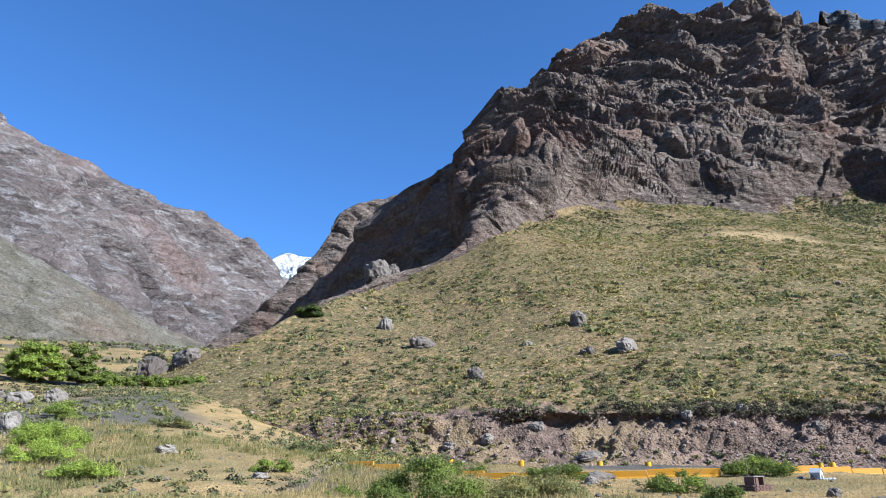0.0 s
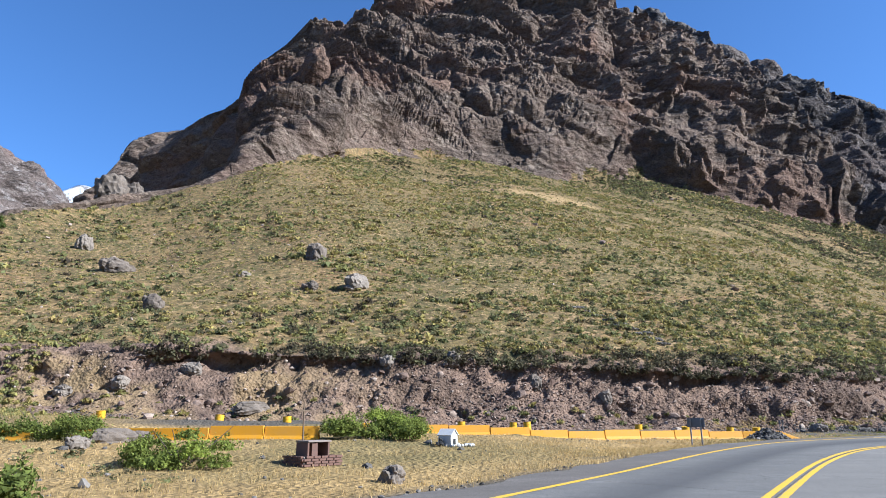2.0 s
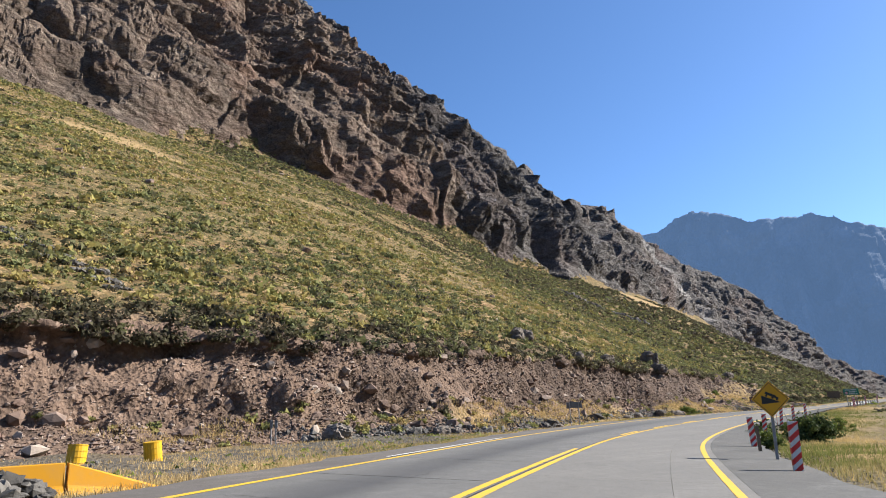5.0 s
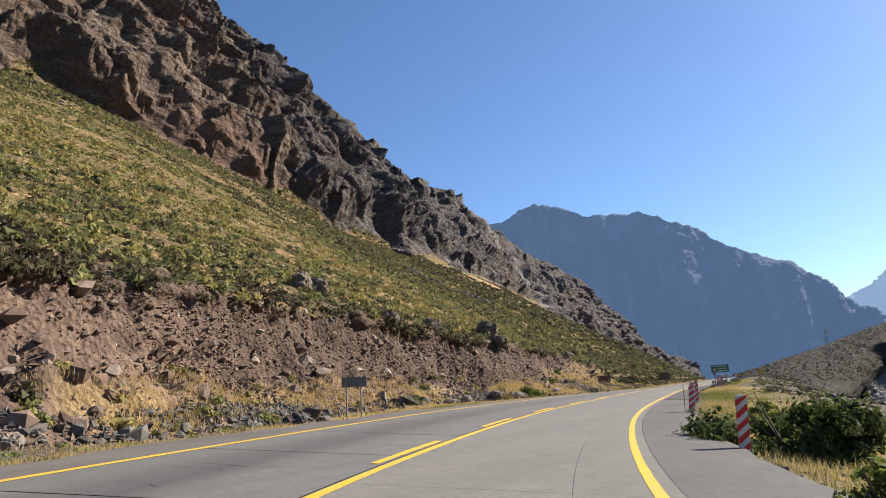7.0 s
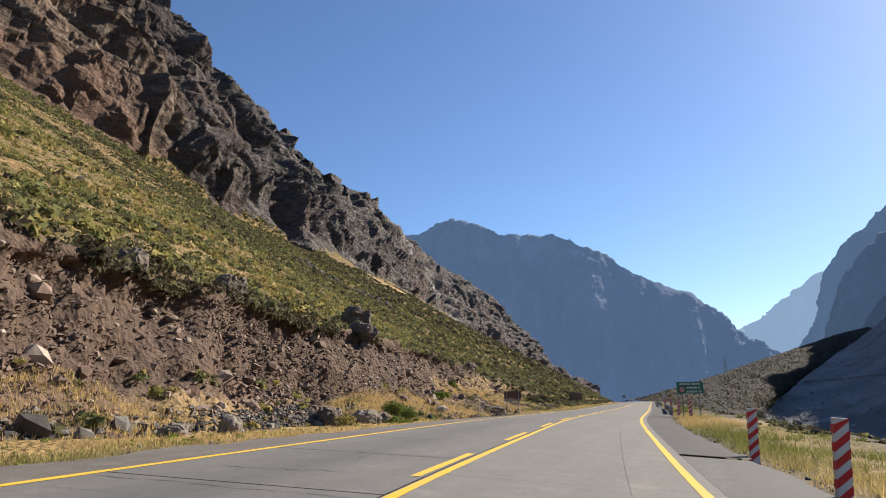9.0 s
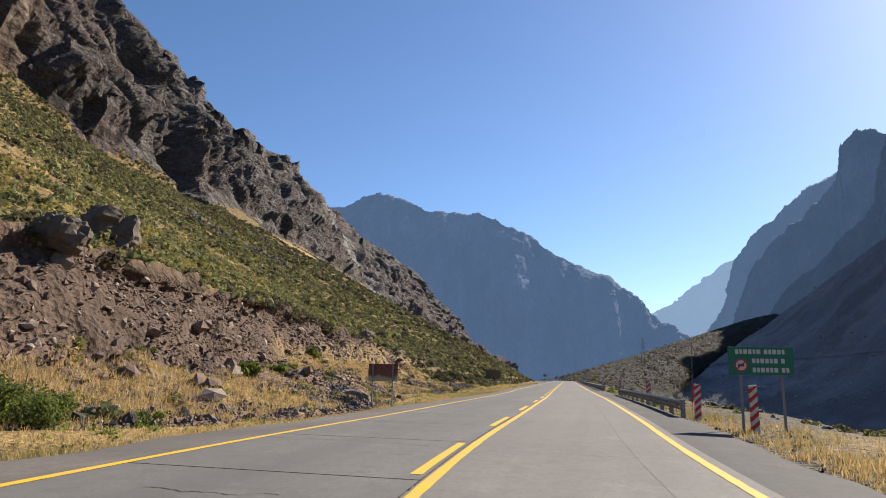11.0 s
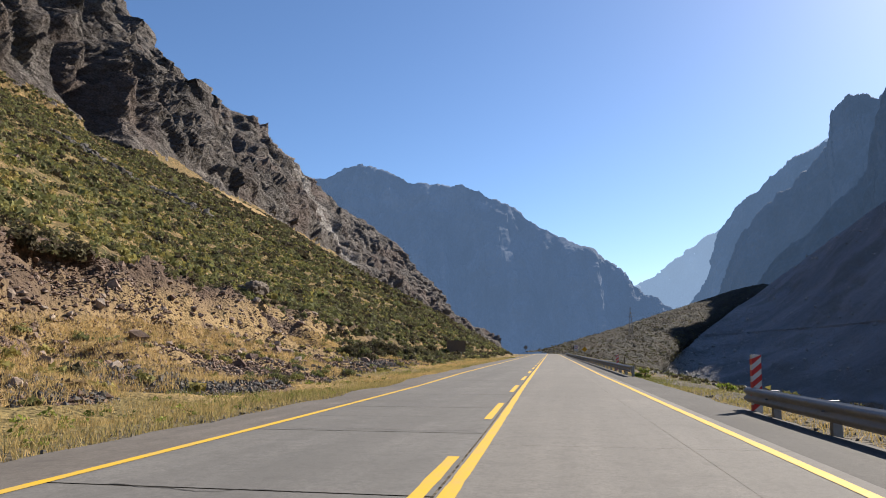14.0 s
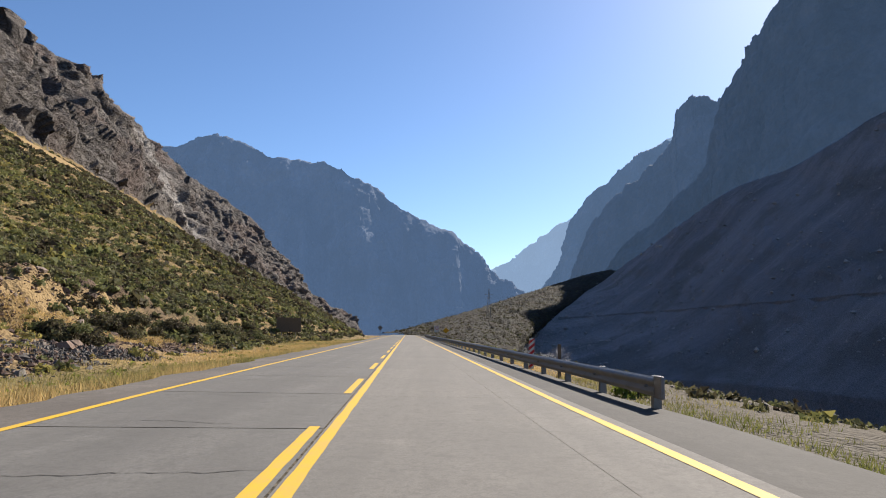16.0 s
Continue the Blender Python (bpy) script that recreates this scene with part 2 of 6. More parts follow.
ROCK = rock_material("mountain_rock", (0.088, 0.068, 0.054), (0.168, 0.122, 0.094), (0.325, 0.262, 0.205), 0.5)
def with_pale_face(mat, centre, reach, colour):
    """A band of whitish rock set in a darker mountainside."""
    t = mat.node_tree
    b = t.nodes["Principled BSDF"]
    old = b.inputs["Base Color"].links[0].from_socket
    geo, mp, ns = t.nodes.new("ShaderNodeNewGeometry"), t.nodes.new("ShaderNodeVectorMath"), t.nodes.new("ShaderNodeTexNoise")
    mp.operation = "DISTANCE"
    mp.inputs[1].default_value = centre
    ns.inputs["Scale"].default_value, ns.inputs["Detail"].default_value = 0.03, 8
    t.links.new(geo.outputs["Position"], mp.inputs[0])
    t.links.new(geo.outputs["Position"], ns.inputs["Vector"])
    ad, rp, mx = t.nodes.new("ShaderNodeMath"), t.nodes.new("ShaderNodeMapRange"), t.nodes.new("ShaderNodeMix")
    ad.operation = "MULTIPLY_ADD"
    ad.inputs[1].default_value = reach * 1.8
    t.links.new(ns.outputs["Fac"], ad.inputs[0])
    t.links.new(mp.outputs["Value"], ad.inputs[2])
    rp.inputs["From Min"].default_value, rp.inputs["From Max"].default_value = reach * 1.6, reach * 2.0
    rp.inputs["To Min"].default_value, rp.inputs["To Max"].default_value = 0.75, 0.0
    t.links.new(ad.outputs[0], rp.inputs["Value"])
    mx.data_type = "RGBA"
    t.links.new(rp.outputs[0], mx.inputs[0])
    t.links.new(old, mx.inputs[6])
    mx.inputs[7].default_value = (*colour, 1)
    t.links.new(mx.outputs[2], b.inputs["Base Color"])
    return mat


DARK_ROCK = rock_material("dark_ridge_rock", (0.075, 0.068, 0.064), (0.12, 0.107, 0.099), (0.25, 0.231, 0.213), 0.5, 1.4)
with_pale_face(DARK_ROCK, (960, 395, 180), 110.0, (0.25, 0.235, 0.22))
TALUS = rock_material("talus", (0.10, 0.088, 0.062), (0.17, 0.146, 0.108), (0.26, 0.232, 0.195), 0.3, 3.0)
ROCK_PALE = rock_material("pale_mountain_rock", (0.075, 0.06, 0.052), (0.17, 0.135, 0.117), (0.36, 0.33, 0.305), -0.5, 5.0)
SLOPE = slope_material("hillside_ground")
GROUND = ground_material()


def hazy_rock(name, colour, haze_glow, amount, grain=0.008):
    """Far mountain rock; an added bluish glow imitates the haze in front of it."""
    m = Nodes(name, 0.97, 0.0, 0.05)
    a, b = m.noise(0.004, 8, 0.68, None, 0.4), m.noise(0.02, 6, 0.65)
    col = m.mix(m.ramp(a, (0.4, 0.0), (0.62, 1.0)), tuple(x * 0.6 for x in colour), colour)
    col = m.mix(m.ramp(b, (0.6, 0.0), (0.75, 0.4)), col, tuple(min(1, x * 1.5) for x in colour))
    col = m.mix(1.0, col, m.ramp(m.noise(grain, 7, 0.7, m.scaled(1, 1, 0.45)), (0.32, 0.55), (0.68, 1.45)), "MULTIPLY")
    m.b.inputs["Emission Color"].default_value = (*haze_glow, 1)
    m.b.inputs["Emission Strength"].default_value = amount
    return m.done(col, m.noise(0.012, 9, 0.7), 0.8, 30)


def scree_material(name):
    """Grey rubble that has run down in streaks, with coarser and paler tongues."""
    m = Nodes(name, 0.97, 0.0, 0.05)
    fall = m.scaled(1, 0.1, 0.1, (0, 0, -0.42))
    a, b, c = m.noise(0.035, 5, 0.6, fall, 0.3), m.noise(0.16, 5, 0.65, fall, 0.2), m.noise(0.02, 4, 0.6)
    col = m.mix(m.ramp(a, (0.38, 0.0), (0.62, 1.0)), (0.205, 0.205, 0.215), (0.28, 0.277, 0.285))
    col = m.mix(m.ramp(b, (0.56, 0.0), (0.72, 0.4)), col, (0.37, 0.36, 0.355))
    col = m.mix(m.ramp(b, (0.3, 0.35), (0.42, 0.0)), col, (0.14, 0.14, 0.145))
    col = m.mix(m.ramp(c, (0.5, 0.0), (0.62, 0.6)), col, (0.15, 0.145, 0.135))
    col = m.mix(m.ramp(m.noise(0.6, 6, 0.75), (0.6, 0.0), (0.7, 0.6)), col, (0.07, 0.072, 0.06))
    col = m.mix(1.0, col, m.ramp(m.noise(1.8, 5, 0.75), (0.3, 0.5), (0.7, 1.55)), "MULTIPLY")
    return m.done(col, m.maths("ADD", m.noise(0.35, 8, 0.75), m.maths("MULTIPLY", b, 0.3)), 1.0, 2.2)


# haze is put into these bluish base colours and their emission, layer by layer
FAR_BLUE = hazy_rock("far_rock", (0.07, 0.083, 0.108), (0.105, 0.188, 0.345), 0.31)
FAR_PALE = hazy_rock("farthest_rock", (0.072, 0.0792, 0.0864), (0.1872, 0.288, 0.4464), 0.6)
RIGHT_ROCK = hazy_rock("haze_glow_rock", (0.085, 0.095, 0.115), (0.08, 0.150, 0.272), 0.17, 0.03)
RIGHT_MID = hazy_rock("haze_glow_rock_beyond", (0.08, 0.092, 0.115), (0.085, 0.155, 0.28), 0.25, 0.025)
RIGHT_FAR = hazy_rock("haze_glow_rock_afar", (0.075, 0.085, 0.105), (0.09, 0.162, 0.29), 0.38, 0.02)
SCREE = scree_material("scree")
SCRUB = rock_material("stony_scrub", (0.034, 0.034, 0.029), (0.055, 0.052, 0.044), (0.10, 0.093, 0.082), 0.1, 0.5)
_s = Nodes("snow", 0.6)
SNOW = _s.done(_s.mix(_s.ramp(_s.noise(0.02, 8, 0.7), (0.44, 0.0), (0.52, 1.0)), (0.16, 0.15, 0.15), (0.62, 0.635, 0.66)), _s.noise(0.02, 8, 0.7), 1.0, 20)


# ---- the road's line ----
EYES = np.array([eye for _, eye, _, _ in PATH])
TIMES = np.array([t for t, *_ in PATH])
_t = np.arange(0, 16.01, 0.25)
line = np.stack([np.interp(_t, TIMES, EYES[:, k]) for k in range(3)], 1)
for _ in range(6):
    line[1:-1] = 0.25 * line[:-2] + 0.5 * line[1:-1] + 0.25 * line[2:]
way = np.gradient(line[:, :2], axis=0)
way /= np.linalg.norm(way, axis=1, keepdims=True)
left = np.stack([-way[:, 1], way[:, 0]], 1)
off = np.interp(_t, [0, 1.5, 2.5, 3.5, 5, 7.5, 9, 10.5, 12.5, 16], [1.2, 1.2, 1.15, 1.4, 2.5, 2.75, 2.3, 1.7, 1.0, 0.95])
tilt = np.interp(_t, [0, 1.5, 3.5, 5, 7.5, 9, 11, 12.5, 16], [0.02, 0.03, 0.035, 0.055, 0.065, 0.06, 0.03, 0.0, -0.015])
mid = np.column_stack([line[:, :2] + left * off[:, None], line[:, 2] - 1.14 + tilt * off])
back = [(*(mid[0, :2] - d * np.array([0.76, 0.65])), mid[0, 2] + 0.004 * d) for d in (200, 120, 60, 30, 12)]
ahead = [(mid[-1, 0] + d, mid[-1, 1] + 0.036 * d, -0.01 + 0.002 * d) for d in (12, 30, 60, 100, 150, 200, 240)] + [(470, 67, -2.0), (560, 66, -9)]
mid = np.vstack([back, mid, ahead])
tilt = np.concatenate([np.full(len(back), 0.01), tilt, np.zeros(len(ahead))])
seg = np.concatenate([[0], np.cumsum(np.linalg.norm(np.diff(mid[:, :2], axis=0), axis=1))])
S = np.arange(0, seg[-1], 0.75)
ROAD = np.stack([np.interp(S, seg, mid[:, k]) for k in range(3)], 1)
BANK = np.interp(S, seg, tilt)
for _ in range(30):
    ROAD[1:-1] = 0.25 * ROAD[:-2] + 0.5 * ROAD[1:-1] + 0.25 * ROAD[2:]
DIR = np.gradient(ROAD[:, :2], axis=0)
DIR /= np.linalg.norm(DIR, axis=1, keepdims=True)
SIDE = np.stack([-DIR[:, 1], DIR[:, 0]], 1)           # to the left of the way
S0 = float(S[np.argmin(np.linalg.norm(ROAD[:, :2] - EYES[0, :2], axis=1))])


def road_at(s, lat):
    """Points on the road's surface: s metres along it, lat metres to the left of its middle."""
    s, lat = np.broadcast_arrays(np.asarray(s, float), np.asarray(lat, float))
    p = np.stack([np.interp(s, S, ROAD[:, k]) for k in range(3)], -1)
    n = np.stack([np.interp(s, S, SIDE[:, k]) for k in range(2)], -1)
    p[..., :2] += n * lat[..., None]
    p[..., 2] += np.interp(s, S, BANK) * lat
    return p


def from_road(xy):
    """For points (n, 2): metres along the road and to the left of its middle."""
    s, lat = np.zeros(len(xy)), np.zeros(len(xy))
    for a in range(0, len(xy), 20000):
        q = xy[a:a + 20000]
        d = ((q[:, None, :] - ROAD[None, ::2, :2]) ** 2).sum(2)
        i = d.argmin(1) * 2
        v = q - ROAD[i, :2]
        along = (v * DIR[i]).sum(1)
        s[a:a + 20000] = S[i] + along
        lat[a:a + 20000] = (v * SIDE[i]).sum(1)
    return s, lat


def smooth(a, b, x):
    t = np.clip((x - a) / (b - a), 0, 1)
    return t * t * (3 - 2 * t)


# ---- ground: one sheet to the horizon ----
def ground_z(xy):
    s, lat = from_road(xy)
    base = np.interp(s, S, ROAD[:, 2]) + np.interp(s, S, BANK) * np.clip(lat, -9, 9)
    x, y = xy[:, 0], xy[:, 1]
    out = np.maximum(lat - 6.0, 0)
    z = base - 0.16 * smooth(3.4, 4.5, np.abs(lat)) - 0.02
    z = z - 0.25 * smooth(5.0, 8.0, lat) + 0.012 * out
    drop = np.maximum(-lat - 9.5 - 6 * smooth(60, 20, x) + 2.6 * smooth(105, 130, x), 0)
    z = z - np.minimum(drop * 0.42, 26 * smooth(0, 80, drop) + 0.05 * drop) + 0.5 * smooth(5.5, 8, -lat) * smooth(100, 60, s - S0)
    z = z + smooth(12, -30, x) * np.clip(0.17 * (0.9 * y - 0.42 * x - 38), 0, 45) + 0.02 * np.maximum(y - 90, 0) * (x < 150)
    z = z + 0.55 * smooth(33, 43, y) * smooth(36, 18, x) + 0.5 * smooth(45, 58, y) * smooth(20, 2, x)
    far = np.maximum(np.hypot(x - 150, y - 50) - 350, 0)
    z = z - 0.01 * np.minimum(far, 2000) * (x > 150)
    return z, s, lat


def axis(lo, hi, step, reach, grow=1.16):
    core = np.arange(lo, hi + step / 2, step)
    out, d = [], step
    while not out or out[-1] < reach:
        d *= grow
        out.append((out[-1] if out else 0) + d)
    out = np.array(out)
    return np.concatenate([(lo - out)[::-1], core, hi + out])


gx, gy = axis(-50, 270, 1.1, 4700), axis(-12, 90, 0.85, 4700)
gxy = np.stack(np.meshgrid(gx, gy, indexing="ij"), -1).reshape(-1, 2)
gz, gs, glat = ground_z(gxy)
p3 = np.column_stack([gxy, np.zeros(len(gxy))])
near_w = smooth(4.8, 7.5, np.abs(glat))
BED = smooth(0.1, 0.5, gxy[:, 1] - np.interp(gxy[:, 0], [3, 11, 20, 30, 39.6, 47], [51, 49.6, 48.3, 47.2, 46.7, 46])) * smooth(2, 8, gxy[:, 0]) * smooth(47, 44, gxy[:, 0]) * smooth(64, 58, gxy[:, 1])
gz = gz + 0.3 * BED + near_w * (0.10 * fbm(p3 * 0.35, 3, 5) + 0.25 * fbm(p3 * 0.05, 2, 9))
ground = mesh_of("ground", np.column_stack([gxy, gz]), grid_faces(len(gx), len(gy)), GROUND)
tagged(ground, "dry straw-coloured verge and stony valley floor", "ground", kind="structure")
set_attr(ground, "gravel", np.clip(smooth(7.5, 5.2, np.abs(glat)) + smooth(0.15, 0.5, vnoise(p3 * 0.07, 3)) * smooth(30, -10, gxy[:, 0]) + smooth(-8, -14, glat) + smooth(-5.4, -6.6, glat) * smooth(120, 135, gxy[:, 0]) + smooth(44, 50, gxy[:, 0]) * smooth(84, 76, gxy[:, 0]) * smooth(4, 6, glat) * smooth(16, 13, glat) + smooth(8, 14, gxy[:, 0]) * smooth(58, 50, gxy[:, 0]) * smooth(0, 2.5, gxy[:, 1] - np.interp(gxy[:, 0], [3, 11, 20, 30, 39.6, 47], [51, 49.6, 48.3, 47.2, 46.7, 46])) * (glat < 40), 0, 1) * 0.9)


# ---- the hillside with its cut bank, slope and cliff ----
# stations from the side valley in the west, round the nose of the hill, along the road to the east
TOE = [(-150, 330, 40), (-95, 190, 27), (-62, 118, 15), (-30, 86, 6.8), (2, 69, 1.4), (14, 66, 0.8), (26, 63.5, 0.3), (48, 60, -0.1), (68, 57.5, -0.2), (88, 60.5, -0.35), (112, 63.5, -0.5),
       (140, 61.8, -0.6), (168, 64.8, -0.65), (205, 65.8, -0.65), (250, 68.8, -0.5), (320, 69.5, 0.2), (420, 88, -3), (560, 120, -12)]
CUT = [(-146, 326, 41), (-90, 188, 28), (-58, 119, 16), (-28, 89, 8.2), (12, 74.5, 7.0), (23, 71.7, 6.6), (34, 69, 6.3), (52, 64.4, 5.5), (72, 62.8, 5.1), (92, 66.5, 5.7), (112, 69, 5.8),
       (140, 73, 5.8), (170, 78, 6.2), (208, 85, 5.8), (250, 79.5, 2.9), (322, 72, 1.2), (424, 91, -2), (565, 124, -10)]
FOOT = [(-130, 328, 46), (-66, 190, 33), (-36, 122, 20.5), (-15, 131, 32), (-1, 158, 44.5), (16, 164, 53), (34, 171, 61.5), (64, 205, 81.5), (99, 215, 87.5), (130, 208, 83), (169, 209, 85),
        (220, 192, 71), (252, 186, 63.5), (306, 188, 61), (350, 196, 66), (420, 205, 70), (500, 215, 71), (640, 235, 74)]
CREST = [(-140, 350, 42), (-80, 215, 30), (-44, 132, 20), (-15, 138, 33), (2, 165, 48), (26, 179, 59), (37, 249, 116), (62, 300, 155), (92, 340, 205), (140, 330, 236), (200, 312, 240),
         (262, 300, 220), (300, 285, 190), (350, 275, 162), (400, 270, 138), (470, 275, 122), (560, 285, 112), (700, 300, 102)]


def strata_relief(p, size=1.0, seed=30, fine=1.0):
    """Metres by which broken slabs stand out: ledges that dip to the east, bulging blocks between joints."""
    w = p / size
    warp = np.column_stack([fbm(w * 0.025, 3, seed + 51), fbm(w * 0.025 + 40, 3, seed + 52), fbm(w * 0.025 + 80, 3, seed + 53)])
    h = w[:, 2] + 0.46 * w[:, 0] + 0.2 * w[:, 1] + 7.0 * warp[:, 2]
    along = w[:, 0] - 0.35 * w[:, 2]
    q = np.column_stack([along, w[:, 1], h]) + warp * np.array([7.0, 7.0, 2.0])
    on = smooth(-0.5, 0.5, vnoise(w * 0.014, seed + 8))
    out = 7.0 * ridged(w * np.array([0.011, 0.011, 0.006]), 2, seed + 1)
    out += 6.5 * ledge(h, 31.0, 0.2) * on + 2.6 * ledge(h + 5 * warp[:, 0], 11.5, 0.3) * (1.1 - 0.6 * on) * smooth(-0.6, 0.4, vnoise(w * 0.03, seed + 9))
    out += 6.0 * slabs(q * np.array([0.018, 0.024, 0.045]), seed + 11, 0.35)
    out += 3.0 * fine * slabs((q + 2 * warp) * np.array([0.045, 0.055, 0.11]), seed + 17, 0.32)
    out += 1.5 * fine * slabs(q * np.array([0.11, 0.12, 0.22]), seed + 21, 0.35)
    out += 0.8 * fine * slabs((q + warp) * np.array([0.27, 0.27, 0.42]), seed + 31, 0.4) + 0.4 * fbm(q * 0.3, 3, seed + 41)
    ribs = ridged(np.column_stack([along * 0.055, w[:, 1] * 0.03, w[:, 2] * 0.012]) + 0.4 * warp[:, :1], 2, seed + 47)
    east = smooth(90, 190, p[:, 0]) if size < 2 else 0.5
    spurs = ridged(np.column_stack([along * 0.017, w[:, 1] * 0.01, w[:, 2] * 0.004]) + 0.5 * warp[:, :1], 2, seed + 57)
    return (out - 7.0 + (4.0 * (ribs - 0.3) + 6.0 * (spurs - 0.4)) * east) * size


def hillside():
    nu = 1120
    n = len(TOE)
    dist = np.concatenate([[0], np.cumsum(np.linalg.norm(np.diff(np.array(CUT)[:, :2], axis=0), axis=1))])
    # more columns along the stretch that the road passes
    dens = np.interp(np.arange(0, dist[-1], 1.0), dist, [0.2, 0.4, 0.6, 1.0, 2.2, 4.0, 3.6, 2.6, 2.4, 2.2, 2.0, 1.7, 1.2, 0.9, 0.5, 0.3, 0.15, 0.15])
    c = np.concatenate([[0], np.cumsum(dens)])
    d = np.interp(np.linspace(0, c[-1], nu), c, np.arange(len(c)))
    u = np.interp(d, dist, np.arange(n))
    t, b, f, k = (spline(x, u) for x in (TOE, CUT, FOOT, CREST))
    rows, tag = [], []
    wear = fbm(b * np.array([0.075, 0.075, 0.02]), 3, 97)
    hang = (0.35 + 0.65 * smooth(-0.3, 0.3, wear)) * smooth(6, 14, b[:, 0]) * smooth(225, 190, b[:, 0]) * (0.55 + 0.45 * smooth(70, 45, b[:, 0]))
    for v in np.linspace(0, 1, 56):                                   # bank: gentle apron, steep face, undercut lip
        e = v + hang * (0.15 * math.exp(-((v - 0.87) / 0.06) ** 2) - 0.07 * float(smooth(0.93, 0.975, v)))
        zz = 0.46 * v + 0.54 * smooth(0.62, 0.97, v)
        rows.append(np.column_stack([t[:, :2] + (b - t)[:, :2] * e[:, None], t[:, 2] + (b - t)[:, 2] * zz]))
        tag.append(v)
    for v in np.linspace(0, 1, 85)[1:] ** 1.25:                        # slope
        rows.append(b + (f - b) * v + np.column_stack([np.zeros((nu, 2)), np.sin(math.pi * v) * -2.0 * np.ones(nu)]))
        tag.append(1 + v)
    for v in np.linspace(0, 1, 195)[1:]:                                # cliff, steeper below
        h = v ** 0.8
        rows.append(np.column_stack([f[:, :2] + (k - f)[:, :2] * v, f[:, 2] + (k - f)[:, 2] * h]))
        tag.append(2 + v)
    for v in np.linspace(0, 1, 16)[1:]:                                 # far side
        rows.append(k + np.column_stack([np.zeros(nu), np.full(nu, 160 * v), -60 * v * np.ones(nu)]))
        tag.append(3 + v)
    rows[0][:, 2] -= 1.2
    g = np.stack(rows, 1)
    tag = np.array(tag)[None, :] * np.ones((nu, 1))
    nrm = grid_normals(g)
    nrm *= np.sign(nrm[..., 2].mean())
    p = g.reshape(-1, 3)
    tg = tag.ravel()
    x = p[:, 0]
    wob = tg + 0.045 * fbm(p * 0.05, 4, 21) + 0.02 * blocks(p * 0.08, 24)
    west = smooth(-30, -8, x + 0.06 * p[:, 1] - 8)
    cliff = smooth(1.99, 2.10, wob) * west
    crag = strata_relief(p)
    crag *= smooth(3.4, 2.95, tg) * 0.7 + 0.3
    low = smooth(2.35, 2.05, tg)
    crag = low * np.maximum(crag * 0.6 + 1.2, -0.3) + (1 - low) * crag
    wl = smooth(30, -5, p[:, 0])
    tall = np.repeat(np.clip(np.linalg.norm(k - f, axis=1) / 110.0, 0.12, 1), g.shape[1])
    crag = crag * (1 - 0.2 * wl) * tall * (1 + 0.45 * smooth(120, 70, p[:, 0]))
    soft = 0.9 * fbm(p * 0.03, 3, 80) * smooth(1.0, 1.3, tg) + 0.22 * fbm(p * 0.35, 3, 84)
    face = smooth(0.25, 0.6, tg) * smooth(1.06, 0.95, tg)
    rough = face * (0.24 * blocks(p * 0.5, 90) + 0.16 * blocks(p * 1.4, 91) + 0.7 * fbm(p * 0.16, 3, 93)) * smooth(-40, -5, x) * smooth(260, 215, x)
    disp = cliff * crag + (1 - cliff) * soft + rough - cliff * 28.0 * np.exp(-((x + 0.55 * (p[:, 2] - 112) - 300 + 10 * fbm(p * 0.03, 2, 33)) / 19.0) ** 2) * smooth(3.1, 2.9, tg)
    disp *= smooth(0.0, 0.12, tg)
    out = g + nrm * disp.reshape(nu, -1, 1)
    ob = mesh_of("hillside", out.reshape(-1, 3), grid_faces(nu, g.shape[1]), SLOPE)
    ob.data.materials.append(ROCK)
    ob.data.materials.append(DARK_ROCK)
    fc = (np.maximum(smooth(1.985, 2.0, wob), smooth(2.015, 2.03, tg)) * west).reshape(nu, -1)
    ob.data.polygons.foreach_set("material_index", (0.25 * (fc[:-1, :-1] + fc[1:, :-1] + fc[1:, 1:] + fc[:-1, 1:]) > 0.5).astype(np.int32).ravel() * (1 + (out[:-1, :-1, 0] + 25 * vnoise(out[:-1, :-1].reshape(-1, 3) * 0.03, 4).reshape(nu - 1, -1) > 250).ravel().astype(np.int32)))
    set_attr(ob, "bank", smooth(-0.02, 0.02, tg) * smooth(1.035, 0.97, tg + 0.03 * fbm(p * 0.2, 2, 5)) * smooth(-30, 0, x) * smooth(250, 222, x))
    # earth is mixed darker up the bank, east of x = 50
    set_attr(ob, "upper_dark", smooth(50, 100, x) * smooth(0.45, 0.7, tg))
    low = smooth(0.02, 0.12, tg) * smooth(0.60, 0.38, tg + 0.14 * fbm(p * 0.12, 3, 8)) * smooth(50, 72, x) * smooth(225, 205, x)
    gold = smooth(0.24, 0.36, tg) * smooth(0.8, 0.64, tg + 0.1 * fbm(p * 0.12, 3, 8)) * smooth(120, 140, x) * smooth(226, 212, x) * smooth(-0.15, 0.25, fbm(p * 0.09, 2, 14)) * 0.85
    gold = np.maximum(gold, 0.85 * smooth(0.26, 0.36, tg) * smooth(0.97, 0.82, tg + 0.1 * fbm(p * 0.12, 3, 8)) * smooth(168, 186, x) * smooth(236, 224, x) * smooth(-0.5, -0.1, fbm(p * 0.15, 2, 44)))
    field = np.hypot((x - 392) / 30, (p[:, 1] - 180 - 0.05 * (x - 392)) / 10) + 0.35 * fbm(p * 0.06, 3, 19)
    gold = np.maximum(gold, 0.85 * smooth(1.0, 0.7, field) * (tg > 1.1))
    gold = np.maximum(gold, 0.6 * smooth(34, 16, x) * smooth(-30, -8, x) * smooth(0.96, 0.8, tg) * smooth(-0.3, 0.2, fbm(p * 0.2, 3, 46)))
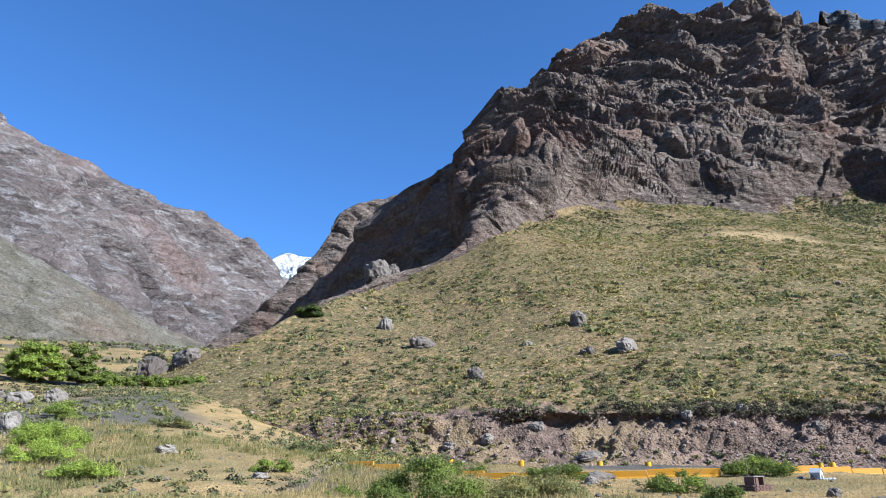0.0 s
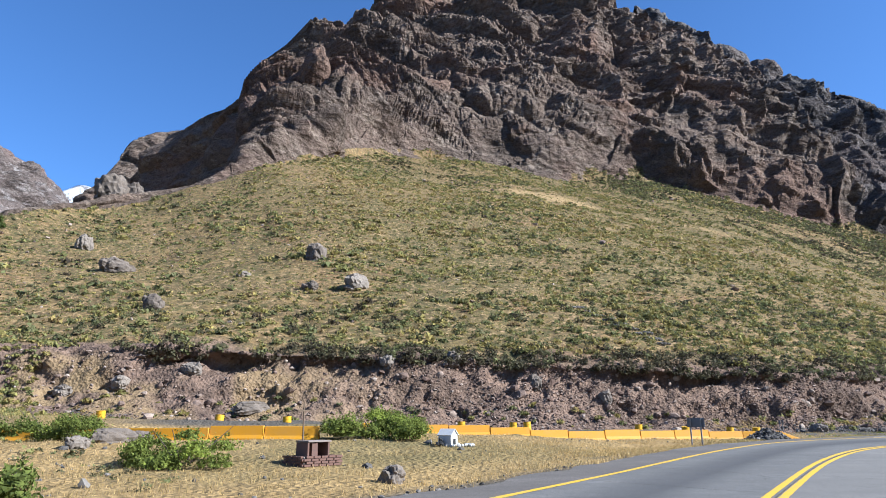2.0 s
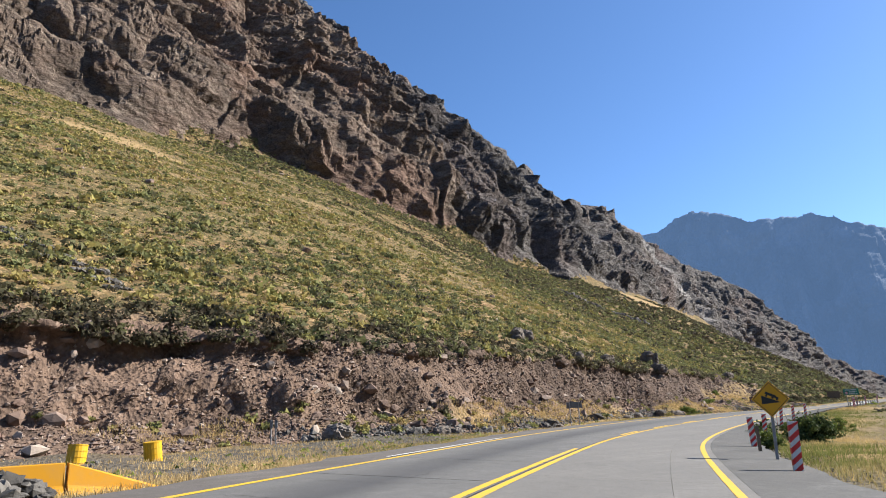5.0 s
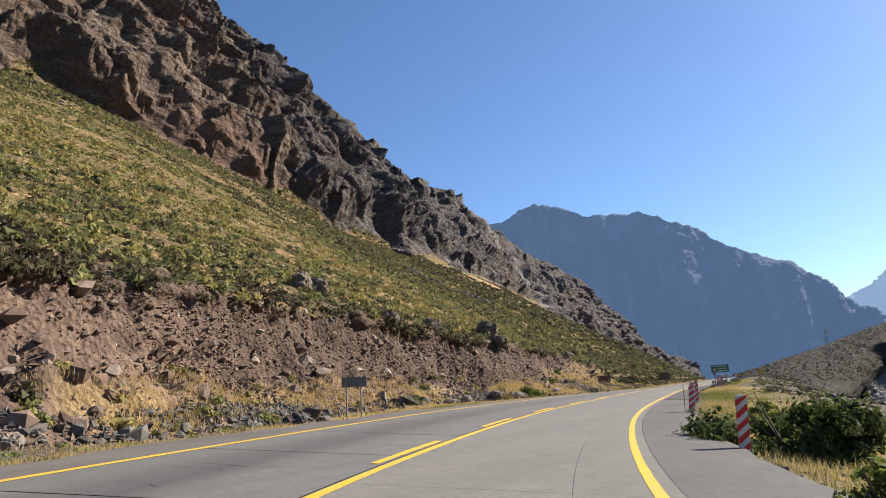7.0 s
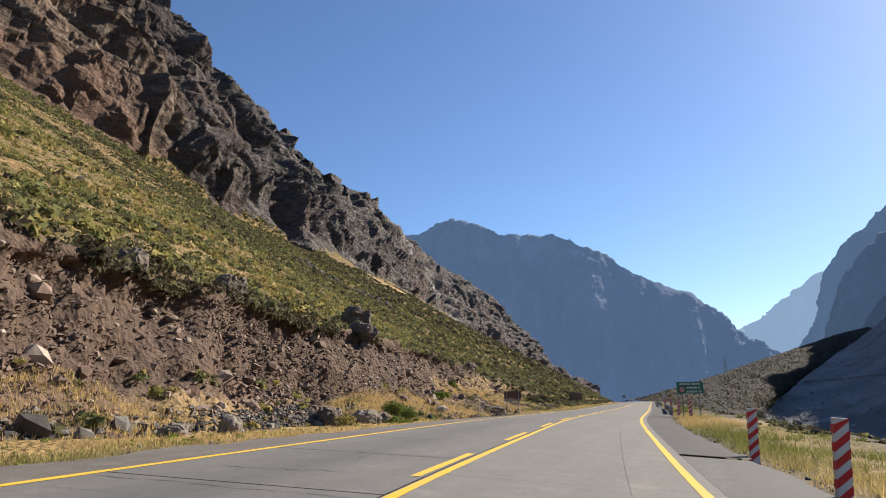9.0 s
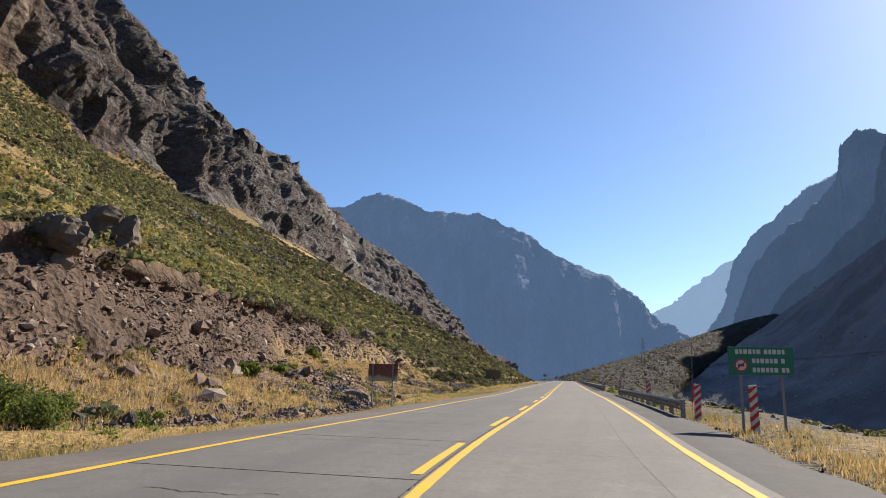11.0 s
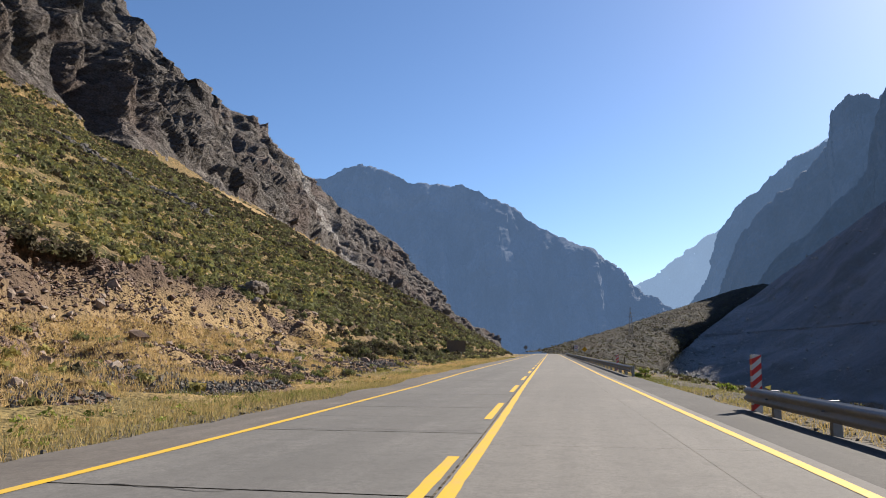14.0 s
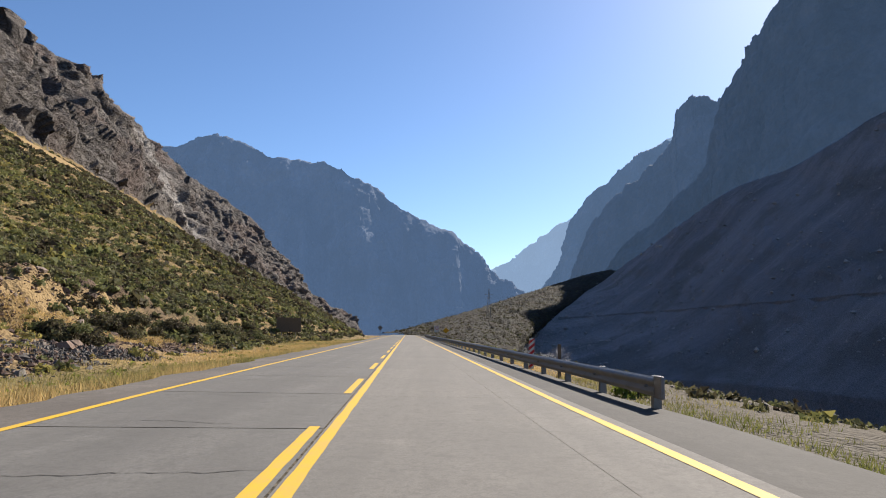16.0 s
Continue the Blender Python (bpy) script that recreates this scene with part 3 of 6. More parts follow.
    band = np.abs(p[:, 1] - np.interp(x, [80, 105, 118, 126, 136], [166, 167, 158, 146, 132])) + 4 * fbm(p * 0.12, 3, 27)
    gold = np.maximum(gold, 0.95 * smooth(4.2, 1.5, band) * smooth(78, 90, x) * smooth(138, 128, x) * (tg > 1.2) * (tg < 2))
    set_attr(ob, "straw", np.clip(np.maximum(low * 0.8 * smooth(-0.3, 0.2, fbm(p * 0.25, 3, 4)), gold), 0, 1))
    ob.data.polygons.foreach_set("use_smooth", (fc[:-1, :-1].ravel() < 0.5))
    tagged(ob, "brown crag above a scrub-covered slope with a cut earth bank", "hillside", kind="structure")
    return out, tag, fc


HILL, HILL_TAG, HILL_ROCK = hillside()


# ---- further mountains ----
def ridge(name, foot, crest, mat, label, nu=260, nv=120, crag=1.0, size=30.0, seed=1, behind=400.0, steep=1.0, spur=0.0, rocky=False, jag=0.0, draw=1.0, fine=0.4):
    """A mountainside from a foot line up to a crest line, with a far side that falls away."""
    u = np.linspace(0, 1, nu) ** draw
    f, k = spline(foot, u * (len(foot) - 1)), spline(crest, u * (len(crest) - 1))
    k[:, 2] += jag * ridged(np.column_stack([u * 22, 0 * u, 0 * u]), 4, seed + 60, 0.6)
    rows = [np.column_stack([f[:, :2] + (k - f)[:, :2] * v, f[:, 2] + (k - f)[:, 2] * v ** steep]) for v in np.linspace(0, 1, nv)]
    away = (k - f)[:, :2] / (np.linalg.norm((k - f)[:, :2], axis=1, keepdims=True) + 1e-6)
    rows += [np.column_stack([k[:, :2] + away * behind * v, k[:, 2] * (1 - 0.7 * v)]) for v in np.linspace(0, 1, 10)[1:]]
    rows[0][:, 2] -= 150
    g = np.stack(rows, 1)
    nrm = grid_normals(g)
    nrm *= np.sign(nrm[..., 2:3] + 1e-6)
    p = g.reshape(-1, 3)
    q = p @ np.array(Euler((0.25, 0.5, 0.3)).to_matrix()).T * np.array([0.6, 1.0, 1.2]) / size
    v = np.concatenate([np.linspace(0, 1, nv), np.ones(9)])[None, :] * np.ones((nu, 1))
    d = crag * strata_relief(p, size / 22.0, seed, fine) if rocky else crag * (0.28 * size * ridged(q * 0.6, 3, seed) + 0.2 * size * blocks(q * 1.7, seed + 7) + 0.09 * size * blocks(q * 4.5, seed + 9) + 0.1 * size * fbm(q * 3.0, 3, seed + 11))
    d = d.reshape(nu, -1)
    d = d * (0.25 + 0.75 * smooth(0.0, 0.25, v)) * (1 - 0.55 * smooth(0.85, 1.0, v))
    if spur:
        d = d + spur * np.sin(math.pi * np.clip(v, 0, 1)) * (ridged(np.column_stack([u * 14, 0 * u, 0 * u]), 2, seed + 3)[:, None])
    ob = mesh_of(name, (g + nrm * d[..., None]).reshape(-1, 3), grid_faces(nu, g.shape[1]), mat)
    return tagged(ob, label, "mountain", kind="structure")


def polar(cx, cy, rows):
    """Crest points from bearing, height angle and distance as seen from one place."""
    return [(cx + d * math.cos(radians(a)), cy + d * math.sin(radians(a)), 1.1 + d * math.tan(radians(e))) for a, e, d in rows]


ridge("mountain_ridge", [(300, 300, 100), (380, 230, 82), (503, 240, 84), (620, 280, 95), (800, 300, 80), (1050, 330, 70), (1300, 350, 50), (1650, 330, 30), (1950, 300, 0), (2200, 250, -20)],
      [(340, 430, 338), (410, 415, 299), (460, 410, 262), (520, 405, 254), (600, 395, 238), (700, 375, 219), (850, 420, 252), (1050, 470, 268), (1290, 511, 286), (1430, 520, 275),
       (1560, 520, 280), (1700, 480, 251), (1830, 425, 174), (2000, 380, 90), (2250, 330, 60)],
      DARK_ROCK, "dark craggy ridge with pale rock faces", nu=760, nv=160, crag=1.0, size=28, seed=5, rocky=True, jag=4, draw=1.35)
ridge("mountain_spur", [(-160, 500, 40), (-118, 520, 60), (-66, 540, 90), (-42, 555, 150), (10, 565, 190), (60, 565, 220), (110, 565, 240)],
      [(-170, 520, 70), (-112, 560, 128), (-66, 575, 182), (-42, 591, 230), (10, 600, 252), (60, 600, 278), (110, 600, 300)],
      ROCK, "brown rock spur in sun above a shaded gully", nu=200, nv=120, crag=0.8, size=20, seed=15, rocky=True)
ridge("shaded_flank", [(44, 236, 60), (24, 277, 60), (9, 308, 60), (-6, 339, 55), (-22, 373, 50), (-41, 412, 45), (-66, 462, 40), (-90, 508, 40), (-118, 562, 40), (-150, 627, 40)],
      [(70, 255, 130), (52, 290, 147), (37, 321, 154), (22, 352, 159), (6, 386, 164), (-13, 425, 161), (-38, 475, 146), (-60, 520, 138), (-88, 575, 137), (-122, 640, 137)],
      ROCK, "steep west flank of the crag in deep shade", nu=300, nv=110, crag=0.8, size=22, seed=115, behind=60, rocky=True)
ridge("talus_slope", [(-430, 250, 20), (-330, 330, 38), (-230, 400, 42), (-190, 430, 42), (-150, 460, 40), (-120, 500, 40)],
      polar(0, 0, [(135, 20, 620), (124, 18, 640), (117.5, 15.4, 660), (112, 12.8, 690), (108, 11.0, 720), (104.5, 9.6, 760), (101.5, 8.2, 800)]),
      TALUS, "pale talus slope with thin green growth under the mountainside", nu=220, nv=110, crag=0.25, size=26, seed=125, behind=200)
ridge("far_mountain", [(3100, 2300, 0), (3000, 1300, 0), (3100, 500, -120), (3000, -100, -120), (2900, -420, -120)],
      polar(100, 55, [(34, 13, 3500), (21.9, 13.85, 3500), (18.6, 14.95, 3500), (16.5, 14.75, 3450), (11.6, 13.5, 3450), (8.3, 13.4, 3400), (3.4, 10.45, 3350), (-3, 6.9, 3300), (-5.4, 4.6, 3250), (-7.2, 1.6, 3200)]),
      FAR_BLUE, "far mountain with blue haze put into its colour and glow", nu=420, nv=120, crag=0.6, size=160, seed=25, behind=600, spur=70, jag=8)

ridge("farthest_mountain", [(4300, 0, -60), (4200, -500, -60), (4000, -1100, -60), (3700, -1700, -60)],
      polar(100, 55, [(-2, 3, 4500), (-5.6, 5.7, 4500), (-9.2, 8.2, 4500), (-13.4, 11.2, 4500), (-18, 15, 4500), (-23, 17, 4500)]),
      FAR_PALE, "mountain at the valley's end, pale blue from an added haze glow", nu=220, nv=70, crag=0.7, size=200, seed=35, behind=150, jag=6)


def cliff(name, rows, mat, label, **more):
    """A steep mountainside whose foot lies before its crest by part of its height."""
    return ridge(name, polar(171, 55, [(a, 0.0, d * (1 - 0.62 * max(0.06, math.tan(radians(e))))) for a, e, d in rows]), polar(171, 55, rows), mat, label, rocky=True, **more)


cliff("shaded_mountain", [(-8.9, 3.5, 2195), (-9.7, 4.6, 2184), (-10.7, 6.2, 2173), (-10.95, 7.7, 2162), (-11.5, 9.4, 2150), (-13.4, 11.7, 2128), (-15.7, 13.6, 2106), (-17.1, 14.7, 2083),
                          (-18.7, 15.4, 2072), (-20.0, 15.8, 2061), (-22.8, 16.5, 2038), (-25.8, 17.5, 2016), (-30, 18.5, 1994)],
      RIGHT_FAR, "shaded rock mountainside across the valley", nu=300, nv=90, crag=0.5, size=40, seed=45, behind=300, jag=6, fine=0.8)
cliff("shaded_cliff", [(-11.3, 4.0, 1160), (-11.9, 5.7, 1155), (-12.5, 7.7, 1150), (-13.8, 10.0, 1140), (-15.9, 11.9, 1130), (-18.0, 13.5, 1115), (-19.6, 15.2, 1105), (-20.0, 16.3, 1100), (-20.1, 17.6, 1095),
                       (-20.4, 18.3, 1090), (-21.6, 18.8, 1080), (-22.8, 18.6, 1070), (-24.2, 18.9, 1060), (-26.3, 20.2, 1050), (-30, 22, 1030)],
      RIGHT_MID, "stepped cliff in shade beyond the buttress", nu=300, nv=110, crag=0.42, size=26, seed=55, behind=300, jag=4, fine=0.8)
# crest past bearing -34 is invented, unseen, and closes that side to light
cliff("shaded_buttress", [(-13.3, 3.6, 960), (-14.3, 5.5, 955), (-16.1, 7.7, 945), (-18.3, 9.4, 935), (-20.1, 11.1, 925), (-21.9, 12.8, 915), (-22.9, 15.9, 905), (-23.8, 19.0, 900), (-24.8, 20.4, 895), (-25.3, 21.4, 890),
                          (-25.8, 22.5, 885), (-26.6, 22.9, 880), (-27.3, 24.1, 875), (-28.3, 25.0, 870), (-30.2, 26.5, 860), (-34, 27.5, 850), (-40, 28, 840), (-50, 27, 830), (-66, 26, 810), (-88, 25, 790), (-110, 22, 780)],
      RIGHT_ROCK, "dark rock buttress above the scree, with an invented unseen end", nu=460, nv=120, crag=0.5, size=24, seed=145, behind=200, jag=3, fine=0.8)
SCREE_SLOPE = ridge("scree_slope", [(650, -8, -24), (640, -28, -26), (590, -62, -25), (510, -102, -23), (400, -135, -24), (290, -168, -24), (140, -198, -25), (50, -215, -25), (-150, -217, -25)],
      polar(171, 55, [(-7.0, -1.4, 510), (-8.4, -0.2, 560), (-10.3, 1.6, 650), (-12.9, 3.7, 770), (-15.6, 5.6, 790), (-20.1, 8.9, 740), (-24.3, 11.6, 690), (-28.2, 12.8, 640), (-31.5, 14.5, 600), (-36, 16.5, 570), (-48, 17, 530), (-80, 17, 470), (-120, 14, 450)]),
      SCREE, "dark scree slope in shade", nu=300, nv=110, crag=0.14, size=30, seed=65, behind=120)
SPUR = ridge("low_spur", [(330, 44, -4), (450, 22, -14), (620, 5, -22), (930, -20, -30)],
      polar(171, 55, [(2.8, 0.0, 380), (0.3, 0.9, 520), (-4.0, 2.2, 720), (-6.3, 3.0, 800), (-8.7, 3.8, 860), (-11.0, 4.5, 900), (-13.8, 5.3, 930), (-17, 5.4, 950), (-22, 3.0, 950)]),
      SCRUB, "stony low spur with thin scrub, grazed by the sun", nu=260, nv=110, crag=0.24, size=16, seed=95, behind=200)
ridge("left_mountain", [(-330, 430, 60), (-300, 520, 60), (-260, 700, 40), (-190, 900, 60), (-160, 1150, 80), (-180, 1500, 120)],
      polar(0, 0, [(140, 27, 1500), (128, 26, 1520), (121.5, 24.7, 1550), (117.9, 23.4, 1600), (113.2, 22.0, 1700), (108.3, 20.4, 1800), (104, 18.85, 1900), (100.7, 17.15, 2000), (98.8, 14.5, 2050), (97, 10, 2100)]),
      ROCK_PALE, "pale banded mountainside in full sun", nu=460, nv=210, crag=1.0, size=80, seed=75, behind=300, rocky=True)
ridge("snow_peak", [(-500, 3300, 400), (-350, 3300, 400), (-200, 3300, 400)],
      polar(0, 0, [(102, 16.0, 3900), (100.2, 16.9, 3900), (99, 17.5, 3900), (97.8, 17.3, 3900), (96.5, 17.2, 3900), (94, 16.9, 3900)]),
      SNOW, "distant snow-covered peak", nu=120, nv=60, crag=0.4, size=120, seed=85, behind=200)

# ---- road ----
def strip(name, s0, s1, l0, l1, dz, mat, parent=None, step=1.5, across=2):
    n = max(2, int((s1 - s0) / step) + 1)
    g = np.stack([road_at(np.linspace(s0, s1, n), l) for l in np.linspace(l0, l1, across)], 1)
    g[..., 2] += dz
    f = grid_faces(n, across)[:, ::-1]
    ob = mesh_of(name, g.reshape(-1, 3), f, mat)
    ob.parent = parent
    return ob


LANE = 3.6
SEND = S[-1] - 2


def noisy_paint(name, colour, worn, rough=0.6, amount=0.55, scale=3.0):
    m = Nodes(name, rough)
    a, b = m.noise(scale, 6, 0.7), m.noise(scale * 9, 4, 0.7)
    col = m.mix(m.ramp(a, (0.45, 0.0), (0.75, amount)), colour, worn)
    col = m.mix(m.ramp(b, (0.55, 0.0), (0.75, amount)), col, worn)
    return m.done(col, b, 0.15, 0.01)


def slab_material(name, low, high, track=0.0):
    m = Nodes(name, 0.9, 0.0, 0.18)
    a, b, c = m.noise(0.3, 5), m.noise(3, 6, 0.7), m.noise(60, 3, 0.7)
    col = m.mix(m.ramp(a, (0.35, 0.0), (0.68, 1.0)), low, high)
    col = m.mix(m.maths("MULTIPLY", m.random(), 0.35), col, tuple(x * 0.8 for x in low))
    col = m.mix(m.ramp(b, (0.5, 0.0), (0.68, 0.5)), col, tuple(x * 0.6 for x in low))
    col = m.mix(m.ramp(m.noise(0.9, 6, 0.72), (0.56, 0.0), (0.66, 0.45)), col, tuple(x * 1.22 for x in high))
    col = m.mix(m.ramp(m.noise(14, 5, 0.75), (0.4, 0.45), (0.52, 0.0)), col, tuple(x * 0.62 for x in low))
    col = m.mix(m.ramp(c, (0.42, 0.45), (0.6, 0.0)), col, tuple(x * 0.6 for x in low))
    streak = m.noise(1.0, 4, 0.6, m.scaled(0.05, 1.5, 1.0))
    col = m.mix(m.ramp(streak, (0.42, 0.4), (0.6, 0.0)), col, tuple(x * 0.72 for x in low))
    if track:
        w = m.attr("track")
        col = m.mix(m.maths("MINIMUM", m.maths("MULTIPLY", w, m.maths("ADD", track - 0.2, m.maths("MULTIPLY", a, 0.45))), 0.85), col, (0.055, 0.055, 0.057))
    return m.done(col, m.maths("ADD", c, m.maths("MULTIPLY", b, 0.5)), 0.35, 0.006)


SLAB = slab_material("concrete_slab", (0.141, 0.137, 0.130), (0.181, 0.175, 0.165), 0.55)
SLAB_NEW = slab_material("smooth_concrete_slab", (0.1721, 0.1642, 0.1512), (0.2088, 0.1966, 0.1778))
SHOULDER = slab_material("worn_shoulder", (0.066, 0.063, 0.06), (0.102, 0.097, 0.091))
SHOULDER_PALE = slab_material("pale_shoulder", (0.105, 0.101, 0.094), (0.15, 0.144, 0.134))
GRAVEL_EDGE = slab_material("gravelly_edge", (0.1224, 0.1094, 0.09792), (0.1944, 0.175, 0.1548))
TAR = Nodes("joint_tar", 0.8).done((0.0216, 0.02016, 0.01944))
YELLOW = noisy_paint("yellow_road_paint", (0.56, 0.344, 0.02), (0.336, 0.256, 0.12), 0.75, 0.55, 2.0)
WHITE_LINE = noisy_paint("white_road_paint", (0.496, 0.488, 0.464), (0.264, 0.256, 0.24), 0.7, 0.6, 2.0)

# bed under the slabs, seen dark in the joints
road = tagged(strip("road", 2, SEND, -LANE - 0.2, LANE + 0.2, -0.03, TAR, None, 1.5, 6), "two-lane concrete mountain road with yellow lines", "road", kind="structure")
SHOULDER_R = np.array([[0, 2.4], [S0 + 45, 2.3], [S0 + 80, 1.95], [S0 + 110, 1.75], [S0 + 128, 1.45], [SEND, 1.4]])


def lane_slab(s0, s1, l0, l1, mat, name="slab"):
    n, k = max(3, int((s1 - s0) / 1.4) + 1), 7
    ss = np.linspace(s0, s1, n)
    ll = np.linspace(l0, l1, k)
    g = np.stack([road_at(ss, l) for l in ll], 1)
    top = g.reshape(-1, 3)
    faces = grid_faces(n, k)[:, ::-1]
    ob = mesh_of(name, top, faces, mat)
    wheel = np.exp(-((ll - (l0 + l1) / 2 - 0.2) / 0.55) ** 2)
    dark_band = 1.25 * smooth(S0 + 150, S0 + 70, s0) * smooth(S0 - 30, S0 + 5, s0) + 0.25
    set_attr(ob, "track", np.tile(wheel * dark_band, (n, 1)))
    ob.parent = road
    return ob


rng = np.random.default_rng(7)
s = S0 - 14.0
while s < S0 + 330:
    step = 4.4 + rng.uniform(-0.25, 0.25)
    gap = 0.018 if s < S0 + 60 else 0.03
    lane_slab(s + gap, s + step - gap * 0.4, 0.012, LANE - 0.012, SLAB)
    s += step
s = S0 - 14.0
while s < S0 + 330:
    step = 9.0 + rng.uniform(-0.4, 0.4)
    lane_slab(s + 0.006, s + step - 0.006, -2.62, -0.012, SLAB_NEW)
    lane_slab(s + 0.006, s + step - 0.006, -LANE - 0.18, -2.625, SLAB_NEW)
    s += step
strip("road_section", S0 + 338, SEND, -LANE, LANE, 0.0, SLAB_NEW, road, 3, 4)


def wide_strip(name, s0, s1, inner, outer, dz0, dz1, mat, step=0.75, wob=0.0, seed=1):
    ss = np.arange(s0, s1, step)
    k = 5
    o = (np.interp(ss, *outer.T) if hasattr(outer, "T") else np.full(len(ss), outer)) + wob * vnoise(np.column_stack([ss * 0.8, 0 * ss, 0 * ss]), seed)
    g = np.stack([road_at(ss, inner + (o - inner) * v) for v in np.linspace(0, 1, k)], 1)
    g[..., 2] += np.linspace(dz0, dz1, k)[None, :]
    f = grid_faces(len(ss), k)
    if np.mean(o) > inner:
        f = f[:, ::-1]
    ob = mesh_of(name, g.reshape(-1, 3), f, mat)
    ob.parent = road
    return ob


wide_strip("right_shoulder", 2, S0 + 118, -LANE - 0.19, np.column_stack([SHOULDER_R[:, 0], -LANE - SHOULDER_R[:, 1]]), -0.004, -0.03, SHOULDER_PALE, 0.75, 0.12, 3)
wide_strip("right_shoulder", S0 + 118, SEND, -LANE - 0.19, np.column_stack([SHOULDER_R[:, 0], -LANE - SHOULDER_R[:, 1]]), -0.004, -0.03, SHOULDER, 0.75, 0.12, 13)
wide_strip("left_shoulder", 2, SEND, LANE, LANE + 1.35, -0.006, -0.05, GRAVEL_EDGE, 0.75, 0.22, 4)


def edge_wobble(s0, s1, l0, l1, mat, name, dz=0.005, step=0.35, seed=3):
    ss = np.arange(s0, s1, step)
    w = 0.006 * vnoise(np.column_stack([ss * 2.3, 0 * ss, 0 * ss]), seed)
    a, b = road_at(ss, l0 + w), road_at(ss, l1 - w)
    g = np.stack([a, b], 1)
    g[..., 2] += dz
    ob = mesh_of(name, g.reshape(-1, 3), grid_faces(len(ss), 2)[:, ::-1], mat)
    ob.parent = road
    return ob


edge_wobble(2, SEND, LANE - 0.16, LANE - 0.03, YELLOW, "edge_line", seed=5)
edge_wobble(2, SEND, -LANE + 0.0, -LANE + 0.14, YELLOW, "edge_line", seed=6)
edge_wobble(2, SEND, -0.18, -0.045, YELLOW, "centre_line", seed=7)
edge_wobble(S0 + 70, S0 + 81, LANE + 0.12, LANE + 0.22, WHITE_LINE, "old_line", seed=9)
edge_wobble(2, S0 + 76.5, 0.06, 0.195, YELLOW, "centre_line", seed=8)
for k in range(24):                                             # broken second line along the straight
    a = S0 + 86.6 + 8.2 * k
    edge_wobble(a, a + 4.2, 0.06, 0.195, YELLOW, "dash", seed=20 + k)


def crack(s0, l0, length, across, seed):
    """A wandering tar-dark crack, a thin ribbon on a slab."""
    r = np.random.default_rng(seed)
    n = 14
    v = np.linspace(0, 1, n)
    ss = s0 + (0.0 if across else 1.0) * v * length + np.cumsum(r.normal(0, 0.05, n))
    ll = l0 + (1.0 if across else 0.0) * v * length + np.cumsum(r.normal(0, 0.04, n))
    w = 0.004 * (0.5 + r.random(n))
    a, b = road_at(ss - (w if across else 0), ll - (0 if across else w)), road_at(ss + (w if across else 0), ll + (0 if across else w))
    g = np.stack([a, b], 1)
    g[..., 2] += 0.004
    ob = mesh_of("crack", g.reshape(-1, 3), grid_faces(n, 2), TAR)
    ob.parent = road


for k in range(46):
    crack(S0 + 20 + rng.uniform(0, 140), rng.uniform(0.3, 2.2), rng.uniform(0.5, 1.4), rng.random() < 0.6, 100 + k)
def cross_crack(s0, l0, l1, seed, half=0.007):
    """A ragged tar-dark crack right across a lane."""
    r = np.random.default_rng(seed)
    n = 26
    ll = np.linspace(l0, l1, n)
    ss = s0 + np.cumsum(r.normal(0, 0.03, n)) + r.uniform(-0.25, 0.25) * np.linspace(0, 1, n)
    w = half * (0.4 + 1.2 * r.random(n))
    g = np.stack([road_at(ss - w, ll), road_at(ss + w, ll)], 1)
    g[..., 2] += 0.004
    ob = mesh_of("crack", g.reshape(-1, 3), grid_faces(n, 2), TAR)
    ob.parent = road


for k in range(46):
    a = rng.uniform(0.05, 1.2)
    cross_crack(S0 + 62 + 3.3 * k + rng.uniform(-0.9, 0.9), a, rng.uniform(2.2, 3.5), 300 + k)
for k in range(9):
    crack(S0 + 40 + rng.uniform(0, 140), -LANE - 1.3, rng.uniform(0.6, 1.3), True, 200 + k)


# ---- scattered cover: shrubs, stones, grass ----
def leaf_material(name, stops, glow=0.3, rough=0.85):
    m = Nodes(name, rough, 0.0, 0.2)
    col = m.ramp(m.attr("tone"), *stops)
    var = m.ramp(m.random(True), (0.0, 0.7), (1.0, 1.3))
    col = m.mix(1.0, col, var, "MULTIPLY")
    m.link(col, m.b.inputs["Base Color"])
    tr = m.add("ShaderNodeBsdfTranslucent")
    m.link(col, tr.inputs["Color"])
    mx = m.add("ShaderNodeMixShader")
    mx.inputs[0].default_value = glow
    m.link(m.b.outputs[0], mx.inputs[1])
    m.link(tr.outputs[0], mx.inputs[2])
    m.link(mx.outputs[0], m.t.nodes["Material Output"].inputs["Surface"])
    return m.mat


LEAF = leaf_material("scrub_leaves", ((0.0, (0.05033, 0.03931, 0.02591)), (0.2, (0.105, 0.098, 0.05)), (0.45, (0.145, 0.157, 0.062)), (0.7, (0.235, 0.21, 0.066)), (0.9, (0.33, 0.262, 0.09)), (1.0, (0.2644, 0.1846, 0.09347))), 0.35)
GREEN = leaf_material("bush_leaves", ((0.0, (0.05177, 0.07272, 0.02275)), (0.5, (0.145, 0.173, 0.036)), (1.0, (0.2794, 0.342, 0.05177))), 0.4)
STRAW = leaf_material("dry_grass", ((0.0, (0.1332, 0.1476, 0.03888)), (0.35, (0.28, 0.232, 0.096)), (0.7, (0.465, 0.325, 0.14)), (1.0, (0.56, 0.41, 0.2))), 0.4)


def unit(v):
    return v / (np.linalg.norm(v, axis=-1, keepdims=True) + 1e-9)


